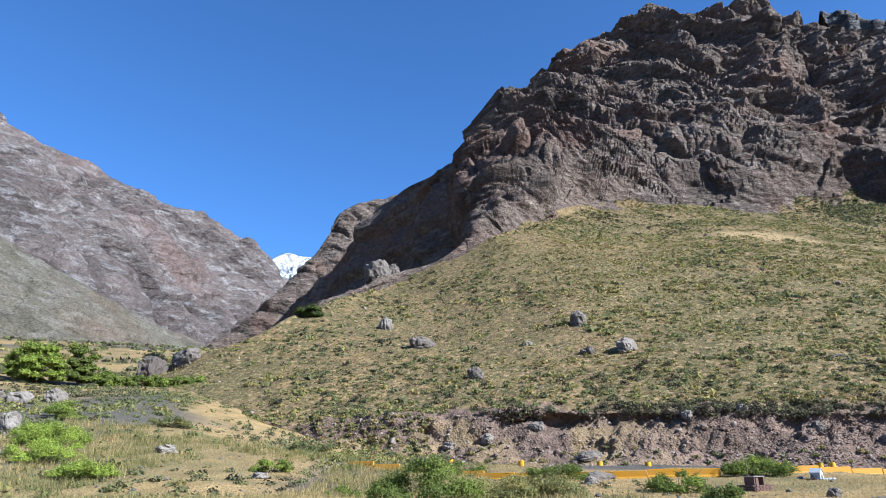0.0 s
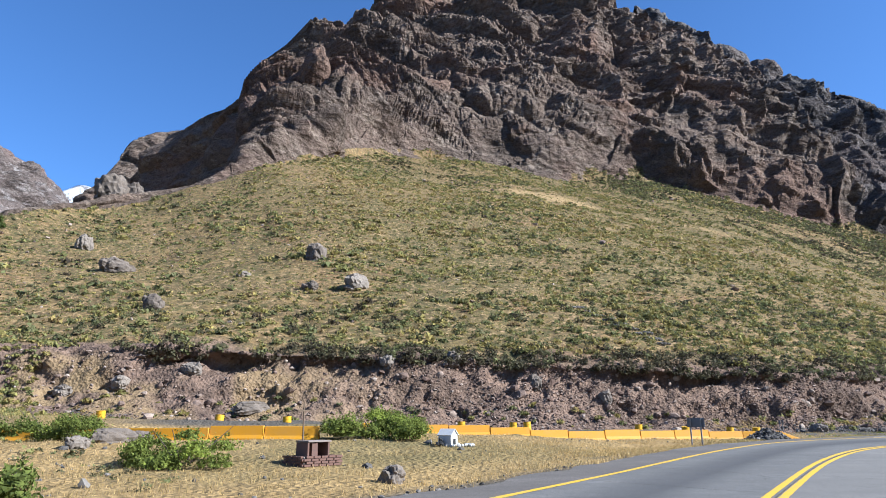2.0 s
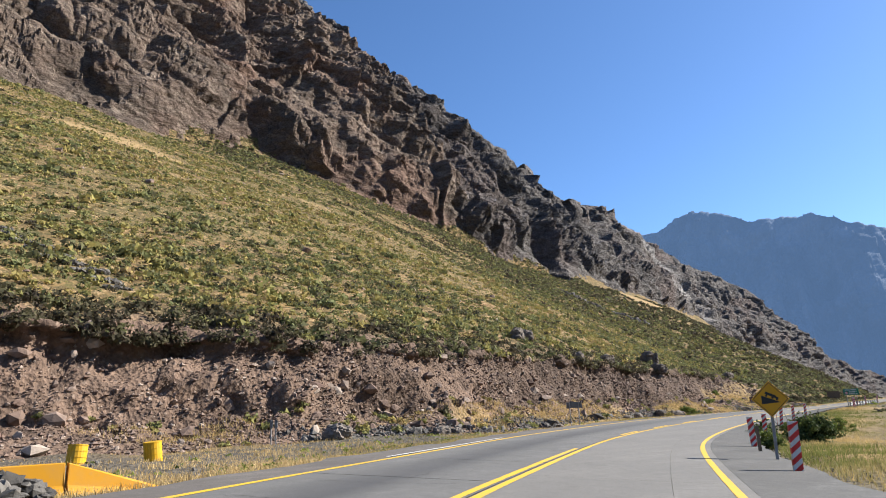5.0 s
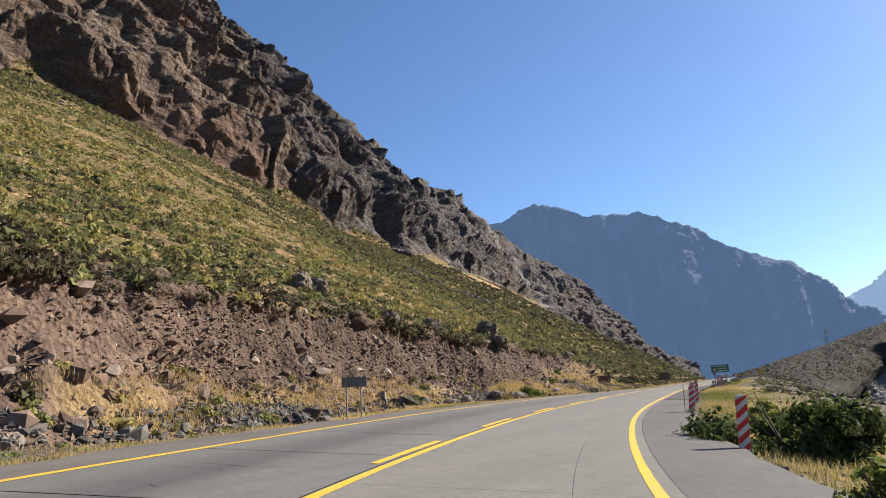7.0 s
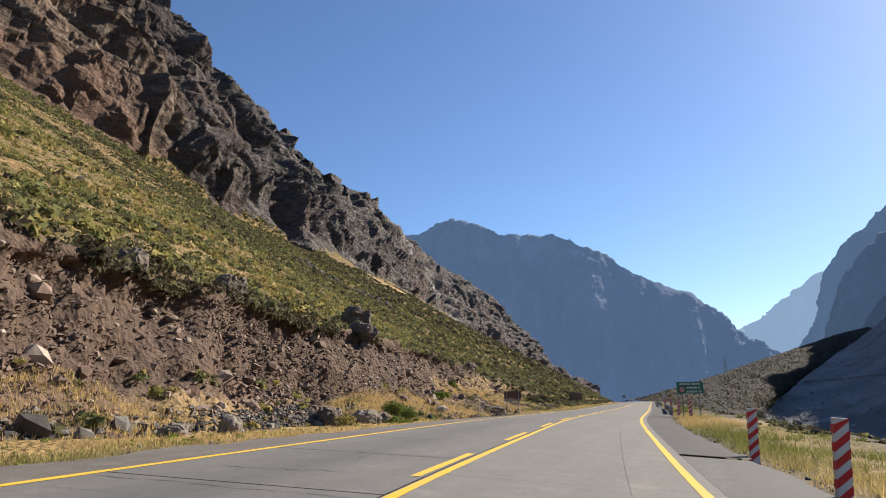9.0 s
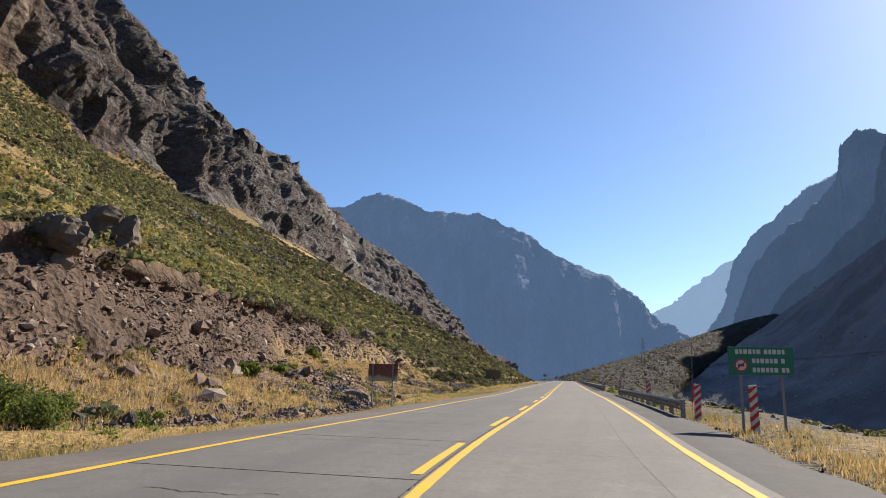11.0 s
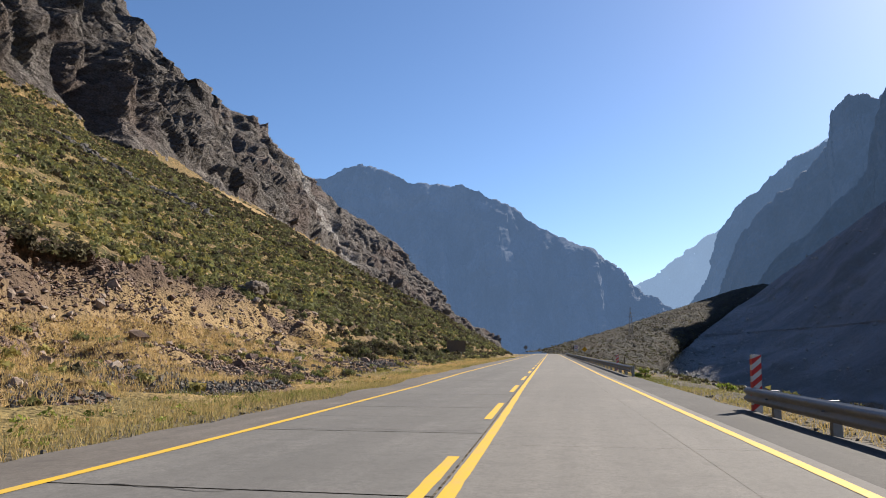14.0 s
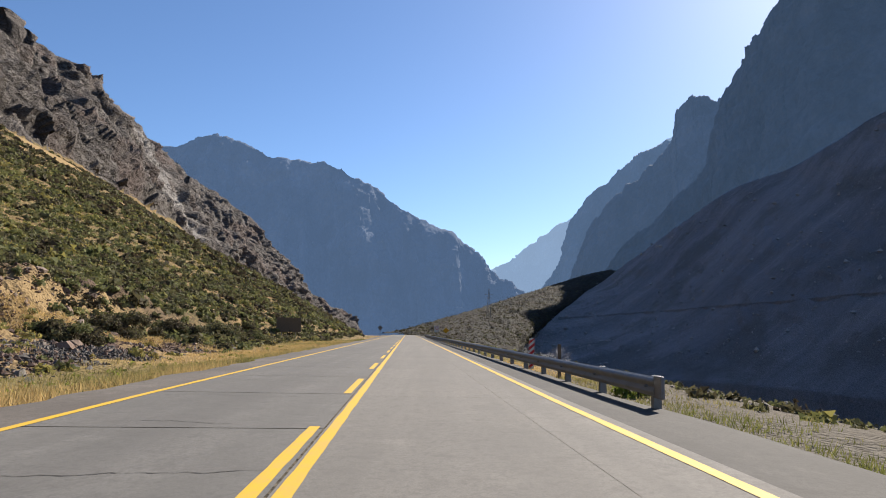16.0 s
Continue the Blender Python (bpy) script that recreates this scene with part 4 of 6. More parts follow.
def clump_arrays(pts, radii, tones, leaves, r, leaf=0.42, squash=0.75):
    """Triangles of leaf sprays over low domes at pts."""
    n = len(pts)
    d = r.normal(size=(n, leaves, 3))
    d[..., 2] = np.abs(d[..., 2]) * 0.9 + 0.05
    d = unit(d)
    lump = 0.72 + 0.28 * np.sin(d[..., 0:1] * 5 + r.uniform(0, 6, (n, 1, 1))) * np.cos(d[..., 1:2] * 5 + r.uniform(0, 6, (n, 1, 1)))
    c = d * (r.uniform(0.55, 1.0, (n, leaves, 1)) * lump) * np.array([1, 1, squash]) * radii[:, None, None]
    c = pts[:, None, :] + c
    nr = unit(d + 0.7 * r.normal(size=d.shape))
    a = unit(np.cross(nr, r.normal(size=d.shape)))
    b = np.cross(nr, a)
    size = radii[:, None, None] * leaf * r.uniform(0.6, 1.3, (n, leaves, 1))
    v = np.stack([c + a * size, c - a * 0.5 * size + b * 0.7 * size, c - a * 0.5 * size - b * 0.7 * size], 2)
    t = np.broadcast_to(np.clip(tones[:, None] + r.normal(0, 0.05, (n, leaves)), 0, 1)[..., None], (n, leaves, 3))
    return v.reshape(-1, 3), t.reshape(-1)


def tri_mesh(name, verts, tones, mat):
    ob = mesh_of(name, verts, np.arange(len(verts)).reshape(-1, 3), mat, False)
    if tones is not None:
        set_attr(ob, "tone", tones)
    return ob


def pick_on_hill(count, lo, hi, x0, x1, r, weight=None):
    """Random places on the hillside between two profile values, evenly over its area."""
    g, tg = HILL, HILL_TAG
    cols = np.nonzero((tg[0] >= lo) & (tg[0] < hi))[0]
    j0, j1 = cols[0], min(cols[-1], g.shape[1] - 2)
    a = g[:-1, j0:j1]
    area = np.linalg.norm(np.cross(g[1:, j0:j1] - a, g[:-1, j0 + 1:j1 + 1] - a), axis=2)
    area *= (a[..., 0] > x0) & (a[..., 0] < x1) & (HILL_ROCK[:-1, j0:j1] < 0.3)
    if weight is not None:
        area = area * weight(a)
    c = np.cumsum(area.ravel())
    k = np.searchsorted(c, r.uniform(0, c[-1], count))
    i, j = k // (j1 - j0), k % (j1 - j0) + j0
    u, v = r.random((count, 1)), r.random((count, 1))
    p = g[i, j] * (1 - u) * (1 - v) + g[i + 1, j] * u * (1 - v) + g[i, j + 1] * (1 - u) * v + g[i + 1, j + 1] * u * v
    return p, tg[i, j]


def ground_at(xy):
    xy = np.atleast_2d(np.asarray(xy, float))
    z, s_, lat = ground_z(xy)
    q = np.column_stack([xy, np.zeros(len(xy))])
    w = smooth(4.8, 7.5, np.abs(lat))
    return z + w * (0.10 * fbm(q * 0.35, 3, 5) + 0.25 * fbm(q * 0.05, 2, 9))


r = np.random.default_rng(11)
# shrubs of the slope
patch = lambda a: np.clip(0.62 + 0.9 * fbm(a.reshape(-1, 3) * 0.16, 3, 61).reshape(a.shape[:2]), 0.07, 2) * (0.5 + 0.5 * smooth(5, 70, a[..., 0])) * (1 - 0.85 * smooth(4.5, 2, np.abs(a[..., 1] - np.interp(a[..., 0], [80, 105, 118, 126, 136], [166, 167, 158, 146, 132]))) * (a[..., 0] > 80) * (a[..., 0] < 136))
pts, tg = pick_on_hill(40000, 1.02, 2.03, -70, 300, r, patch)
tone = np.clip(0.41 + 0.23 * smooth(90, 20, pts[:, 0]) + 0.33 * fbm(pts * 0.02, 2, 63) + r.normal(0, 0.22, len(pts)) + 0.1 * smooth(60, 150, pts[:, 0]) + 0.06 * smooth(70, 110, pts[:, 0]) - 0.2 * smooth(180, 260, pts[:, 0]), 0.0, 0.97)
rad = r.uniform(0.3, 0.75, len(pts)) * (1 + 0.8 * (r.random(len(pts)) < 0.12))
near_ = (tg < 1.2)
v1, t1 = clump_arrays(pts[~near_] - np.array([0, 0, 0.05]), rad[~near_], tone[~near_], 18, r, 0.31, 0.66)
v0, t0 = clump_arrays(pts[near_] - np.array([0, 0, 0.05]), rad[near_], tone[near_], 40, r, 0.21, 0.66)
v1, t1 = np.vstack([v0, v1]), np.concatenate([t0, t1])
# small tufts between them
pts, tg = pick_on_hill(30000, 1.02, 2.0, -60, 200, r, lambda a: np.clip(1.1 - 0.7 * smooth(0, 200, a[..., 0]), 0.2, 2))
v0, t0 = clump_arrays(pts - np.array([0, 0, 0.02]), r.uniform(0.13, 0.32, len(pts)), np.clip(r.normal(0.55, 0.24, len(pts)), 0.05, 1), 8, r, 0.42, 0.9)
v1, t1 = np.vstack([v0, v1]), np.concatenate([t0, t1])
pts, tg = pick_on_hill(5200, 1.02, 1.9, 300, 640, r, lambda a: (np.hypot((a[..., 0] - 392) / 30, (a[..., 1] - 180 - 0.05 * (a[..., 0] - 392)) / 10) > 0.9) * 1.0)
v2, t2 = clump_arrays(pts, r.uniform(0.7, 1.6, len(pts)), np.clip(r.normal(0.14, 0.13, len(pts)), 0, 1), 13, r, 0.5)
tagged(tri_mesh("scrub", np.vstack([v1, v2]), np.concatenate([t1, t2]), LEAF), "low olive-green scrub covering the hillside", "shrubs", kind="stuff")
# fringe of taller shrubs over the lip of the bank
pts, tg = pick_on_hill(2600, 0.96, 1.16, -10, 262, r)
tone = np.clip(r.normal(0.42, 0.2, len(pts)), 0, 0.9)
v1, t1 = clump_arrays(pts - np.array([0, 0, 0.1]), r.uniform(0.4, 1.0, len(pts)), tone, 44, r, 0.22, 0.9)
pts, tg = pick_on_hill(1200, 0.94, 1.03, 4, 225, r, lambda a: np.clip(0.6 + 1.6 * fbm(a.reshape(-1, 3) * 0.07, 2, 67).reshape(a.shape[:2]), 0.02, 2))
v2, t2 = clump_arrays(pts - np.array([0, 0.3, 0.3]), r.uniform(0.4, 0.8, len(pts)), np.clip(r.normal(0.08, 0.07, len(pts)), 0, 1), 44, r, 0.22, 1.3)
pts, tg = pick_on_hill(650, 0.05, 0.7, -20, 262, r)
v3, t3 = clump_arrays(pts, r.uniform(0.2, 0.6, len(pts)), np.clip(r.normal(0.6, 0.2, len(pts)), 0, 1), 60, r, 0.25, 0.8)
pts, tg = pick_on_hill(4000, 0.8, 1.9, 203, 340, r)
v4, t4 = clump_arrays(pts, r.uniform(0.5, 1.2, len(pts)), np.clip(r.normal(0.3, 0.2, len(pts)), 0, 1), 30, r, 0.34, 0.9)
pts, tg = pick_on_hill(1500, 0.04, 1.12, 217, 320, r)
v5, t5 = clump_arrays(pts, r.uniform(0.4, 0.9, len(pts)), np.clip(r.normal(0.25, 0.18, len(pts)), 0, 1), 40, r, 0.3, 0.95)
pts, tg = pick_on_hill(3400, 0.02, 1.03, -110, 3, r)
v6, t6 = clump_arrays(pts, r.uniform(0.2, 0.55, len(pts)), np.clip(r.normal(0.66, 0.18, len(pts)), 0, 1), 30, r, 0.32, 0.7)
v5, t5 = np.vstack([v5, v6]), np.concatenate([t5, t6])
pts, tg = pick_on_hill(3000, 1.8, 2.06, 140, 345, r)
v6, t6 = clump_arrays(pts, r.uniform(0.5, 1.1, len(pts)), np.clip(r.normal(0.25, 0.15, len(pts)), 0, 1), 16, r, 0.4, 0.7)
v5, t5 = np.vstack([v5, v6]), np.concatenate([t5, t6])
tagged(tri_mesh("bank_shrubs", np.vstack([v1, v2, v3, v4, v5]), np.concatenate([t1, t2, t3, t4, t5]), LEAF), "dark and olive shrubs along the lip of the bank", "shrubs", kind="stuff")

# stones
PHI = (1 + 5 ** 0.5) / 2
ICO_V = unit(np.array([(-1, PHI, 0), (1, PHI, 0), (-1, -PHI, 0), (1, -PHI, 0), (0, -1, PHI), (0, 1, PHI), (0, -1, -PHI), (0, 1, -PHI), (PHI, 0, -1), (PHI, 0, 1), (-PHI, 0, -1), (-PHI, 0, 1)], float))
ICO_F = np.array([(0, 11, 5), (0, 5, 1), (0, 1, 7), (0, 7, 10), (0, 10, 11), (1, 5, 9), (5, 11, 4), (11, 10, 2), (10, 7, 6), (7, 1, 8), (3, 9, 4), (3, 4, 2), (3, 2, 6), (3, 6, 8), (3, 8, 9), (4, 9, 5), (2, 4, 11), (6, 2, 10), (8, 6, 7), (9, 8, 1)])


OCT_V = np.array([(1, 0, 0), (-1, 0, 0), (0, 1, 0), (0, -1, 0), (0, 0, 1), (0, 0, -1)], float)
OCT_F = np.array([(0, 2, 4), (2, 1, 4), (1, 3, 4), (3, 0, 4), (2, 0, 5), (1, 2, 5), (3, 1, 5), (0, 3, 5)])


def stones(name, pts, size, tones, r, mat, label, sink=0.25, coarse=False):
    n = len(pts)
    sv, sf = (OCT_V, OCT_F) if coarse else (ICO_V, ICO_F)
    k = len(sv)
    v = sv[None] * (1 + 0.28 * r.normal(size=(n, k, 1)).clip(-1.3, 1.3)) * r.uniform(0.6, 1.25, (n, 1, 3))
    ang = r.uniform(0, 6.28, n)
    c, s_ = np.cos(ang)[:, None], np.sin(ang)[:, None]
    v = np.stack([v[..., 0] * c - v[..., 1] * s_, v[..., 0] * s_ + v[..., 1] * c, v[..., 2] * 0.8], -1)
    v = v * size[:, None, None] + pts[:, None, :] + np.array([0, 0, 1.0]) * (size * (0.5 - sink))[:, None, None]
    f = sf[None] + k * np.arange(n)[:, None, None]
    ob = mesh_of(name, v.reshape(-1, 3), f.reshape(-1, 3), mat, False)
    set_attr(ob, "tone", np.repeat(tones, k))
    return tagged(ob, label, "stones", kind="stuff")


def stone_material(name, a, b, c):
    m = Nodes(name, 0.9)
    col = m.ramp(m.attr("tone"), (0.0, a), (0.5, b), (1.0, c))
    col = m.mix(1.0, col, m.ramp(m.noise(1.5, 6, 0.7), (0.25, 0.6), (0.75, 1.3)), "MULTIPLY")
    return m.done(col, m.noise(5, 5, 0.7), 0.5, 0.08)


STONE = stone_material("bank_stone", (0.09792, 0.06026, 0.04471), (0.1793, 0.1246, 0.09576), (0.324, 0.2635, 0.2131))
GREY_STONE = stone_material("grey_stone", (0.04867, 0.04478, 0.04075), (0.09792, 0.08928, 0.0792), (0.2059, 0.1865, 0.1634))
rubble_w = lambda a: np.clip(0.7 + 1.0 * fbm(a.reshape(-1, 3) * 0.15, 2, 69).reshape(a.shape[:2]), 0.15, 2) * (0.16 + 0.84 * smooth(22, 42, a[..., 0]))
pts, tg = pick_on_hill(46000, 0.03, 0.95, -25, 225, r, rubble_w)
size = 0.045 + 0.055 * r.pareto(2.6, len(pts)).clip(0, 1.8)
stones("bank_stones", pts, size, np.clip(r.normal(0.4, 0.24, len(pts)) - 0.22 * smooth(50, 100, pts[:, 0]), 0, 1), r, STONE, "brown stones and rubble on the cut bank", 0.25, True)
foot_w = lambda a: np.clip(0.45 + 1.5 * fbm(a.reshape(-1, 3) * 0.09, 2, 66).reshape(a.shape[:2]), 0.0, 2)
pts, tg = pick_on_hill(24000, 0.02, 0.36, 6, 228, r, foot_w)
size = (0.045 + 0.06 * r.pareto(2.4, len(pts)).clip(0, 2.2)) * (1 - 0.3 * smooth(100, 140, pts[:, 0]))
stones("scree_stones", pts, size, np.clip(r.normal(0.38, 0.22, len(pts)), 0, 1), r, GREY_STONE, "dark grey broken rock at the foot of the bank", 0.25, True)
pts, tg = pick_on_hill(2600, 0.2, 0.95, -25, 225, r)
stones("bank_boulders", pts, 0.12 + 0.09 * r.pareto(2.4, len(pts)).clip(0, 3.5), np.clip(r.normal(0.5, 0.28, len(pts)), 0, 1), r, STONE, "larger brown and grey stones stuck in the cut bank", 0.3)
pts, tg = pick_on_hill(1500, 0.02, 0.22, 60, 225, r)
stones("foot_boulders", pts, (0.14 + 0.1 * r.pareto(2.4, len(pts)).clip(0, 3)) * (1 - 0.5 * smooth(100, 135, pts[:, 0])), np.clip(r.normal(0.4, 0.28, len(pts)), 0, 1), r, GREY_STONE, "larger grey blocks at the foot of the bank", 0.3)
pts, tg = pick_on_hill(1100, 1.1, 1.9, 262, 300, r, lambda a: 1.0 * (np.abs(a[..., 0] - 290 + 0.85 * (a[..., 1] - 133)) + 4 * fbm(a.reshape(-1, 3) * 0.1, 2, 12).reshape(a.shape[:2]) < 3.2) * (a[..., 1] > 128) * (a[..., 1] < 160))
stones("slope_rubble", pts, 0.25 + 0.22 * r.pareto(2.6, len(pts)).clip(0, 4), np.clip(r.normal(0.35, 0.22, len(pts)), 0, 1), r, GREY_STONE, "streak of dark rubble among the scrub of the slope", 0.25)
pts, tg = pick_on_hill(900, 1.03, 1.95, -60, 300, r)
stones("slope_stones", pts, 0.14 + 0.12 * r.pareto(2.8, len(pts)).clip(0, 5), np.clip(r.normal(0.65, 0.25, len(pts)), 0, 1), r, STONE, "scattered stones among the scrub")
n = 5200
xy = np.column_stack([r.uniform(-45, 50, n), r.uniform(8, 70, n)])
xy = xy[(xy[:, 0] < 12) | (r.random(n) < 0.25)]
_, lat = from_road(xy)
xy = xy[(lat > 6.2)]
stones("verge_stones", np.column_stack([xy, ground_at(xy)]), 0.03 + 0.04 * r.pareto(2.5, len(xy)).clip(0, 3), np.clip(r.normal(0.6, 0.25, len(xy)), 0, 1), r, GREY_STONE, "pale stones strewn over the valley floor")
n = 2400
s_ = S0 + r.uniform(30, 190, n)
lt = np.where(r.random(n) < 0.6, -LANE - np.interp(s_, *SHOULDER_R.T) - r.gamma(1.3, 0.6, n), LANE + 1.45 + r.gamma(1.3, 0.5, n))
q = road_at(s_, lt)
stones("verge_gravel", np.column_stack([q[:, :2], ground_at(q[:, :2])]), r.uniform(0.015, 0.06, n), np.clip(r.normal(0.45, 0.25, n), 0, 1), r, GREY_STONE, "loose gravel along the edge of the road")


# grass
def tufts(name, pts, height, tones, blades, r, label, spread=0.16):
    n = len(pts)
    base = pts[:, None, :] + np.concatenate([r.normal(0, spread, (n, blades, 2)), np.zeros((n, blades, 1))], 2)
    lean = np.concatenate([r.normal(0, 0.33, (n, blades, 2)), np.ones((n, blades, 1))], 2)
    tip = base + lean * (height[:, None, None] * r.uniform(0.6, 1.15, (n, blades, 1)))
    ang = r.uniform(0, 6.28, (n, blades, 1))
    side = np.concatenate([np.cos(ang), np.sin(ang), 0 * ang], 2) * (0.006 + 0.026 * height[:, None, None])
    v = np.stack([base - side, base + side, tip], 2).reshape(-1, 3)
    t = np.repeat(np.clip(tones[:, None] + r.normal(0, 0.1, (n, blades)), 0, 1).ravel(), 3)
    return tagged(tri_mesh(name, v, t, STRAW), label, "grass", kind="stuff")


n = 44000
xy = np.column_stack([r.uniform(-45, 62, n), r.uniform(6, 64, n)])
s_, lat = from_road(xy)
keep = (lat > 5.6) & (r.random(n) < np.clip(0.75 + 0.9 * fbm(np.column_stack([xy * 0.12, 0 * xy[:, 0]]), 2, 71), 0.05, 1))
xy = xy[keep]
p = np.column_stack([xy, ground_at(xy)])
green = np.clip(0.68 + 0.35 * fbm(p * 0.06, 2, 72) - 0.35 * smooth(8, -25, xy[:, 0]), 0.05, 0.95)
tufts("verge_grass", p, r.uniform(0.04, 0.13, len(p)) * (1 + 0.8 * (r.random(len(p)) < 0.06)), green, 8, r, "dry straw grass with green patches on the verge")
n = 9000
xy = np.column_stack([r.uniform(-40, 9, n), r.uniform(14, 58, n)])
_, lat = from_road(xy)
xy = xy[(lat > 11) & (fbm(np.column_stack([xy * 0.09, 0 * xy[:, 0]]), 2, 78) > -0.1)]
p = np.column_stack([xy, ground_at(xy)])
tufts("valley_grass", p, r.uniform(0.2, 0.6, len(p)), np.clip(r.normal(0.3, 0.16, len(p)) + 0.3 * fbm(p * 0.07, 2, 79) + 0.3 * smooth(24, 16, xy[:, 1]), 0, 1), 16, r, "tall green grass on the valley side", 0.25)
n = 16000
s_ = S0 + r.uniform(40, 290, n)
lt = LANE + 1.4 + r.gamma(1.8, 1.2, n)
q = road_at(s_, lt)
p = np.column_stack([q[:, :2], ground_at(q[:, :2])])
tufts("left_verge_grass", p, r.uniform(0.04, 0.17, n) * (1 + 0.7 * smooth(150, 185, p[:, 0])), np.clip(0.62 - 0.26 * smooth(150, 185, p[:, 0]) + 0.35 * fbm(p * 0.12, 2, 73), 0.05, 0.95), 10, r, "straw grass between the road and the bank")
n = 11000
s_ = S0 + r.uniform(20, 290, n)
s_ = s_[(s_ < S0 + 140) | (r.random(n) < 0.45)]
n = len(s_)
lt = -LANE - np.interp(s_, *SHOULDER_R.T) - 0.3 - r.gamma(1.7, 1.0, n) * (1.3 - 0.75 * smooth(S0 + 120, S0 + 140, s_))
q = road_at(s_, lt)
p = np.column_stack([q[:, :2], ground_at(q[:, :2])])
tufts("right_verge_grass", p, r.uniform(0.06, 0.26, n) * (1 - 0.35 * smooth(110, 150, p[:, 0])), np.clip(0.27 + 0.45 * fbm(p * 0.1, 2, 74) + 0.22 * smooth(120, 160, p[:, 0]), 0.02, 0.95), 13, r, "green and straw grass along the outer edge of the road")
straw_w = lambda a: np.clip(0.1 + 1.8 * fbm(a.reshape(-1, 3) * 0.14, 2, 68).reshape(a.shape[:2]), 0.0, 2)
pts, tg = pick_on_hill(11000, 0.10, 0.6, 52, 225, r, straw_w)
gold_w = lambda a: smooth(-0.15, 0.25, fbm(a.reshape(-1, 3) * 0.09, 2, 14)).reshape(a.shape[:2])
pts2, tg = pick_on_hill(8000, 0.28, 0.74, 122, 222, r, gold_w)
pts = np.vstack([pts, pts2])
tufts("bank_grass", pts, r.uniform(0.1, 0.3, len(pts)), np.clip(r.normal(0.7, 0.17, len(pts)), 0, 1), 8, r, "golden dry grass on the lower bank")
pts, tg = pick_on_hill(15000, 1.02, 2.03, -50, 280, r)
tufts("slope_grass", pts, r.uniform(0.15, 0.4, len(pts)), np.clip(r.normal(0.62, 0.22, len(pts)), 0, 1), 9, r, "dry grass between the shrubs of the slope", 0.3)


# low green scrub over the floor of the side valley, and low plants along the straight
n = 12000
xy = np.column_stack([r.uniform(-95, 14, n), r.uniform(15, 125, n)])
_, lat = from_road(xy)
q = np.column_stack([xy, np.zeros(n)])
keep = (lat > 11) & (r.random(n) < np.clip(0.55 + 1.1 * fbm(q * 0.06, 2, 76) + 0.3 * smooth(30, 60, lat) - 0.35 * smooth(26, 14, lat), 0.22, 1))
xy = xy[keep]
p = np.column_stack([xy, ground_at(xy) - 0.04])
tone = np.clip(0.48 + 0.3 * fbm(p * 0.05, 2, 77) + r.normal(0, 0.12, len(p)), 0.1, 0.97)
v1, t1 = clump_arrays(p, r.uniform(0.2, 0.75, len(p)) * (1 + 0.5 * (r.random(len(p)) < 0.1)) * (0.4 + 0.6 * smooth(12, 34, lat[keep])), tone, 34, r, 0.2, 0.75)
tagged(tri_mesh("valley_scrub", v1, t1, LEAF), "olive and yellow-green scrub on the valley floor", "shrubs", kind="stuff")
def coords(ob):
    out = np.zeros(len(ob.data.vertices) * 3, np.float32)
    ob.data.vertices.foreach_get("co", out)
    return out.reshape(-1, 3).astype(float)


n = 3200
s_ = S0 + r.uniform(125, 330, n)
q = road_at(s_, -LANE - 4.5 - r.gamma(1.4, 11.0, n))
p = np.column_stack([q[:, :2], ground_at(q[:, :2]) - 0.03])
v1, t1 = clump_arrays(p[:1700], r.uniform(0.15, 0.5, 1700), np.clip(r.normal(0.25, 0.2, 1700), 0, 1), 30, r, 0.3, 0.75)
tagged(tri_mesh("outer_scrub", v1, t1, LEAF), "low dark scrub on the stony ground below the guardrail", "shrubs", kind="stuff")
stones("outer_stones", p[1700:], 0.06 + 0.09 * r.pareto(2.4, n - 1700).clip(0, 4), np.clip(r.normal(0.3, 0.2, n - 1700), 0, 1), r, GREY_STONE, "dark grey stones below the guardrail")
n = 2600
xy = np.column_stack([r.uniform(-260, -15, n), r.uniform(105, 440, n)])
p = np.column_stack([xy, ground_at(xy) - 0.1])
v1, t1 = clump_arrays(p, r.uniform(0.7, 2.0, n), np.clip(r.normal(0.4, 0.2, n), 0, 1), 22, r, 0.36, 0.7)
tagged(tri_mesh("far_valley_scrub", v1, t1, LEAF), "green scrub up the floor of the side valley", "shrubs", kind="stuff")
c = coords(SPUR).reshape(260, -1, 3)[:, 20:110].reshape(-1, 3)
p = c[r.integers(0, len(c), 6000)] + np.column_stack([r.normal(0, 2.0, (6000, 2)), np.full(6000, -0.1)])
v1, t1 = clump_arrays(p, r.uniform(0.4, 1.1, len(p)), np.clip(r.normal(0.12, 0.12, len(p)), 0, 1), 14, r, 0.45, 0.7)
tagged(tri_mesh("spur_scrub", v1, t1, LEAF), "dark thin scrub dotted over the low spur", "shrubs", kind="stuff")
p = c[r.integers(0, len(c), 1500)] + np.column_stack([r.normal(0, 2.0, (1500, 2)), np.zeros(1500)])
stones("spur_stones", p, 0.2 + 0.2 * r.pareto(2.5, len(p)).clip(0, 4), np.clip(r.normal(0.1, 0.2, len(p)), 0, 1), r, GREY_STONE, "grey stones strewn over the low spur", 0.25, True)
c = coords(SCREE_SLOPE).reshape(300, -1, 3)[:, 10:110].reshape(-1, 3)
p = c[r.integers(0, len(c), 7000)] + np.column_stack([r.normal(0, 1.5, (7000, 2)), np.zeros(7000)])
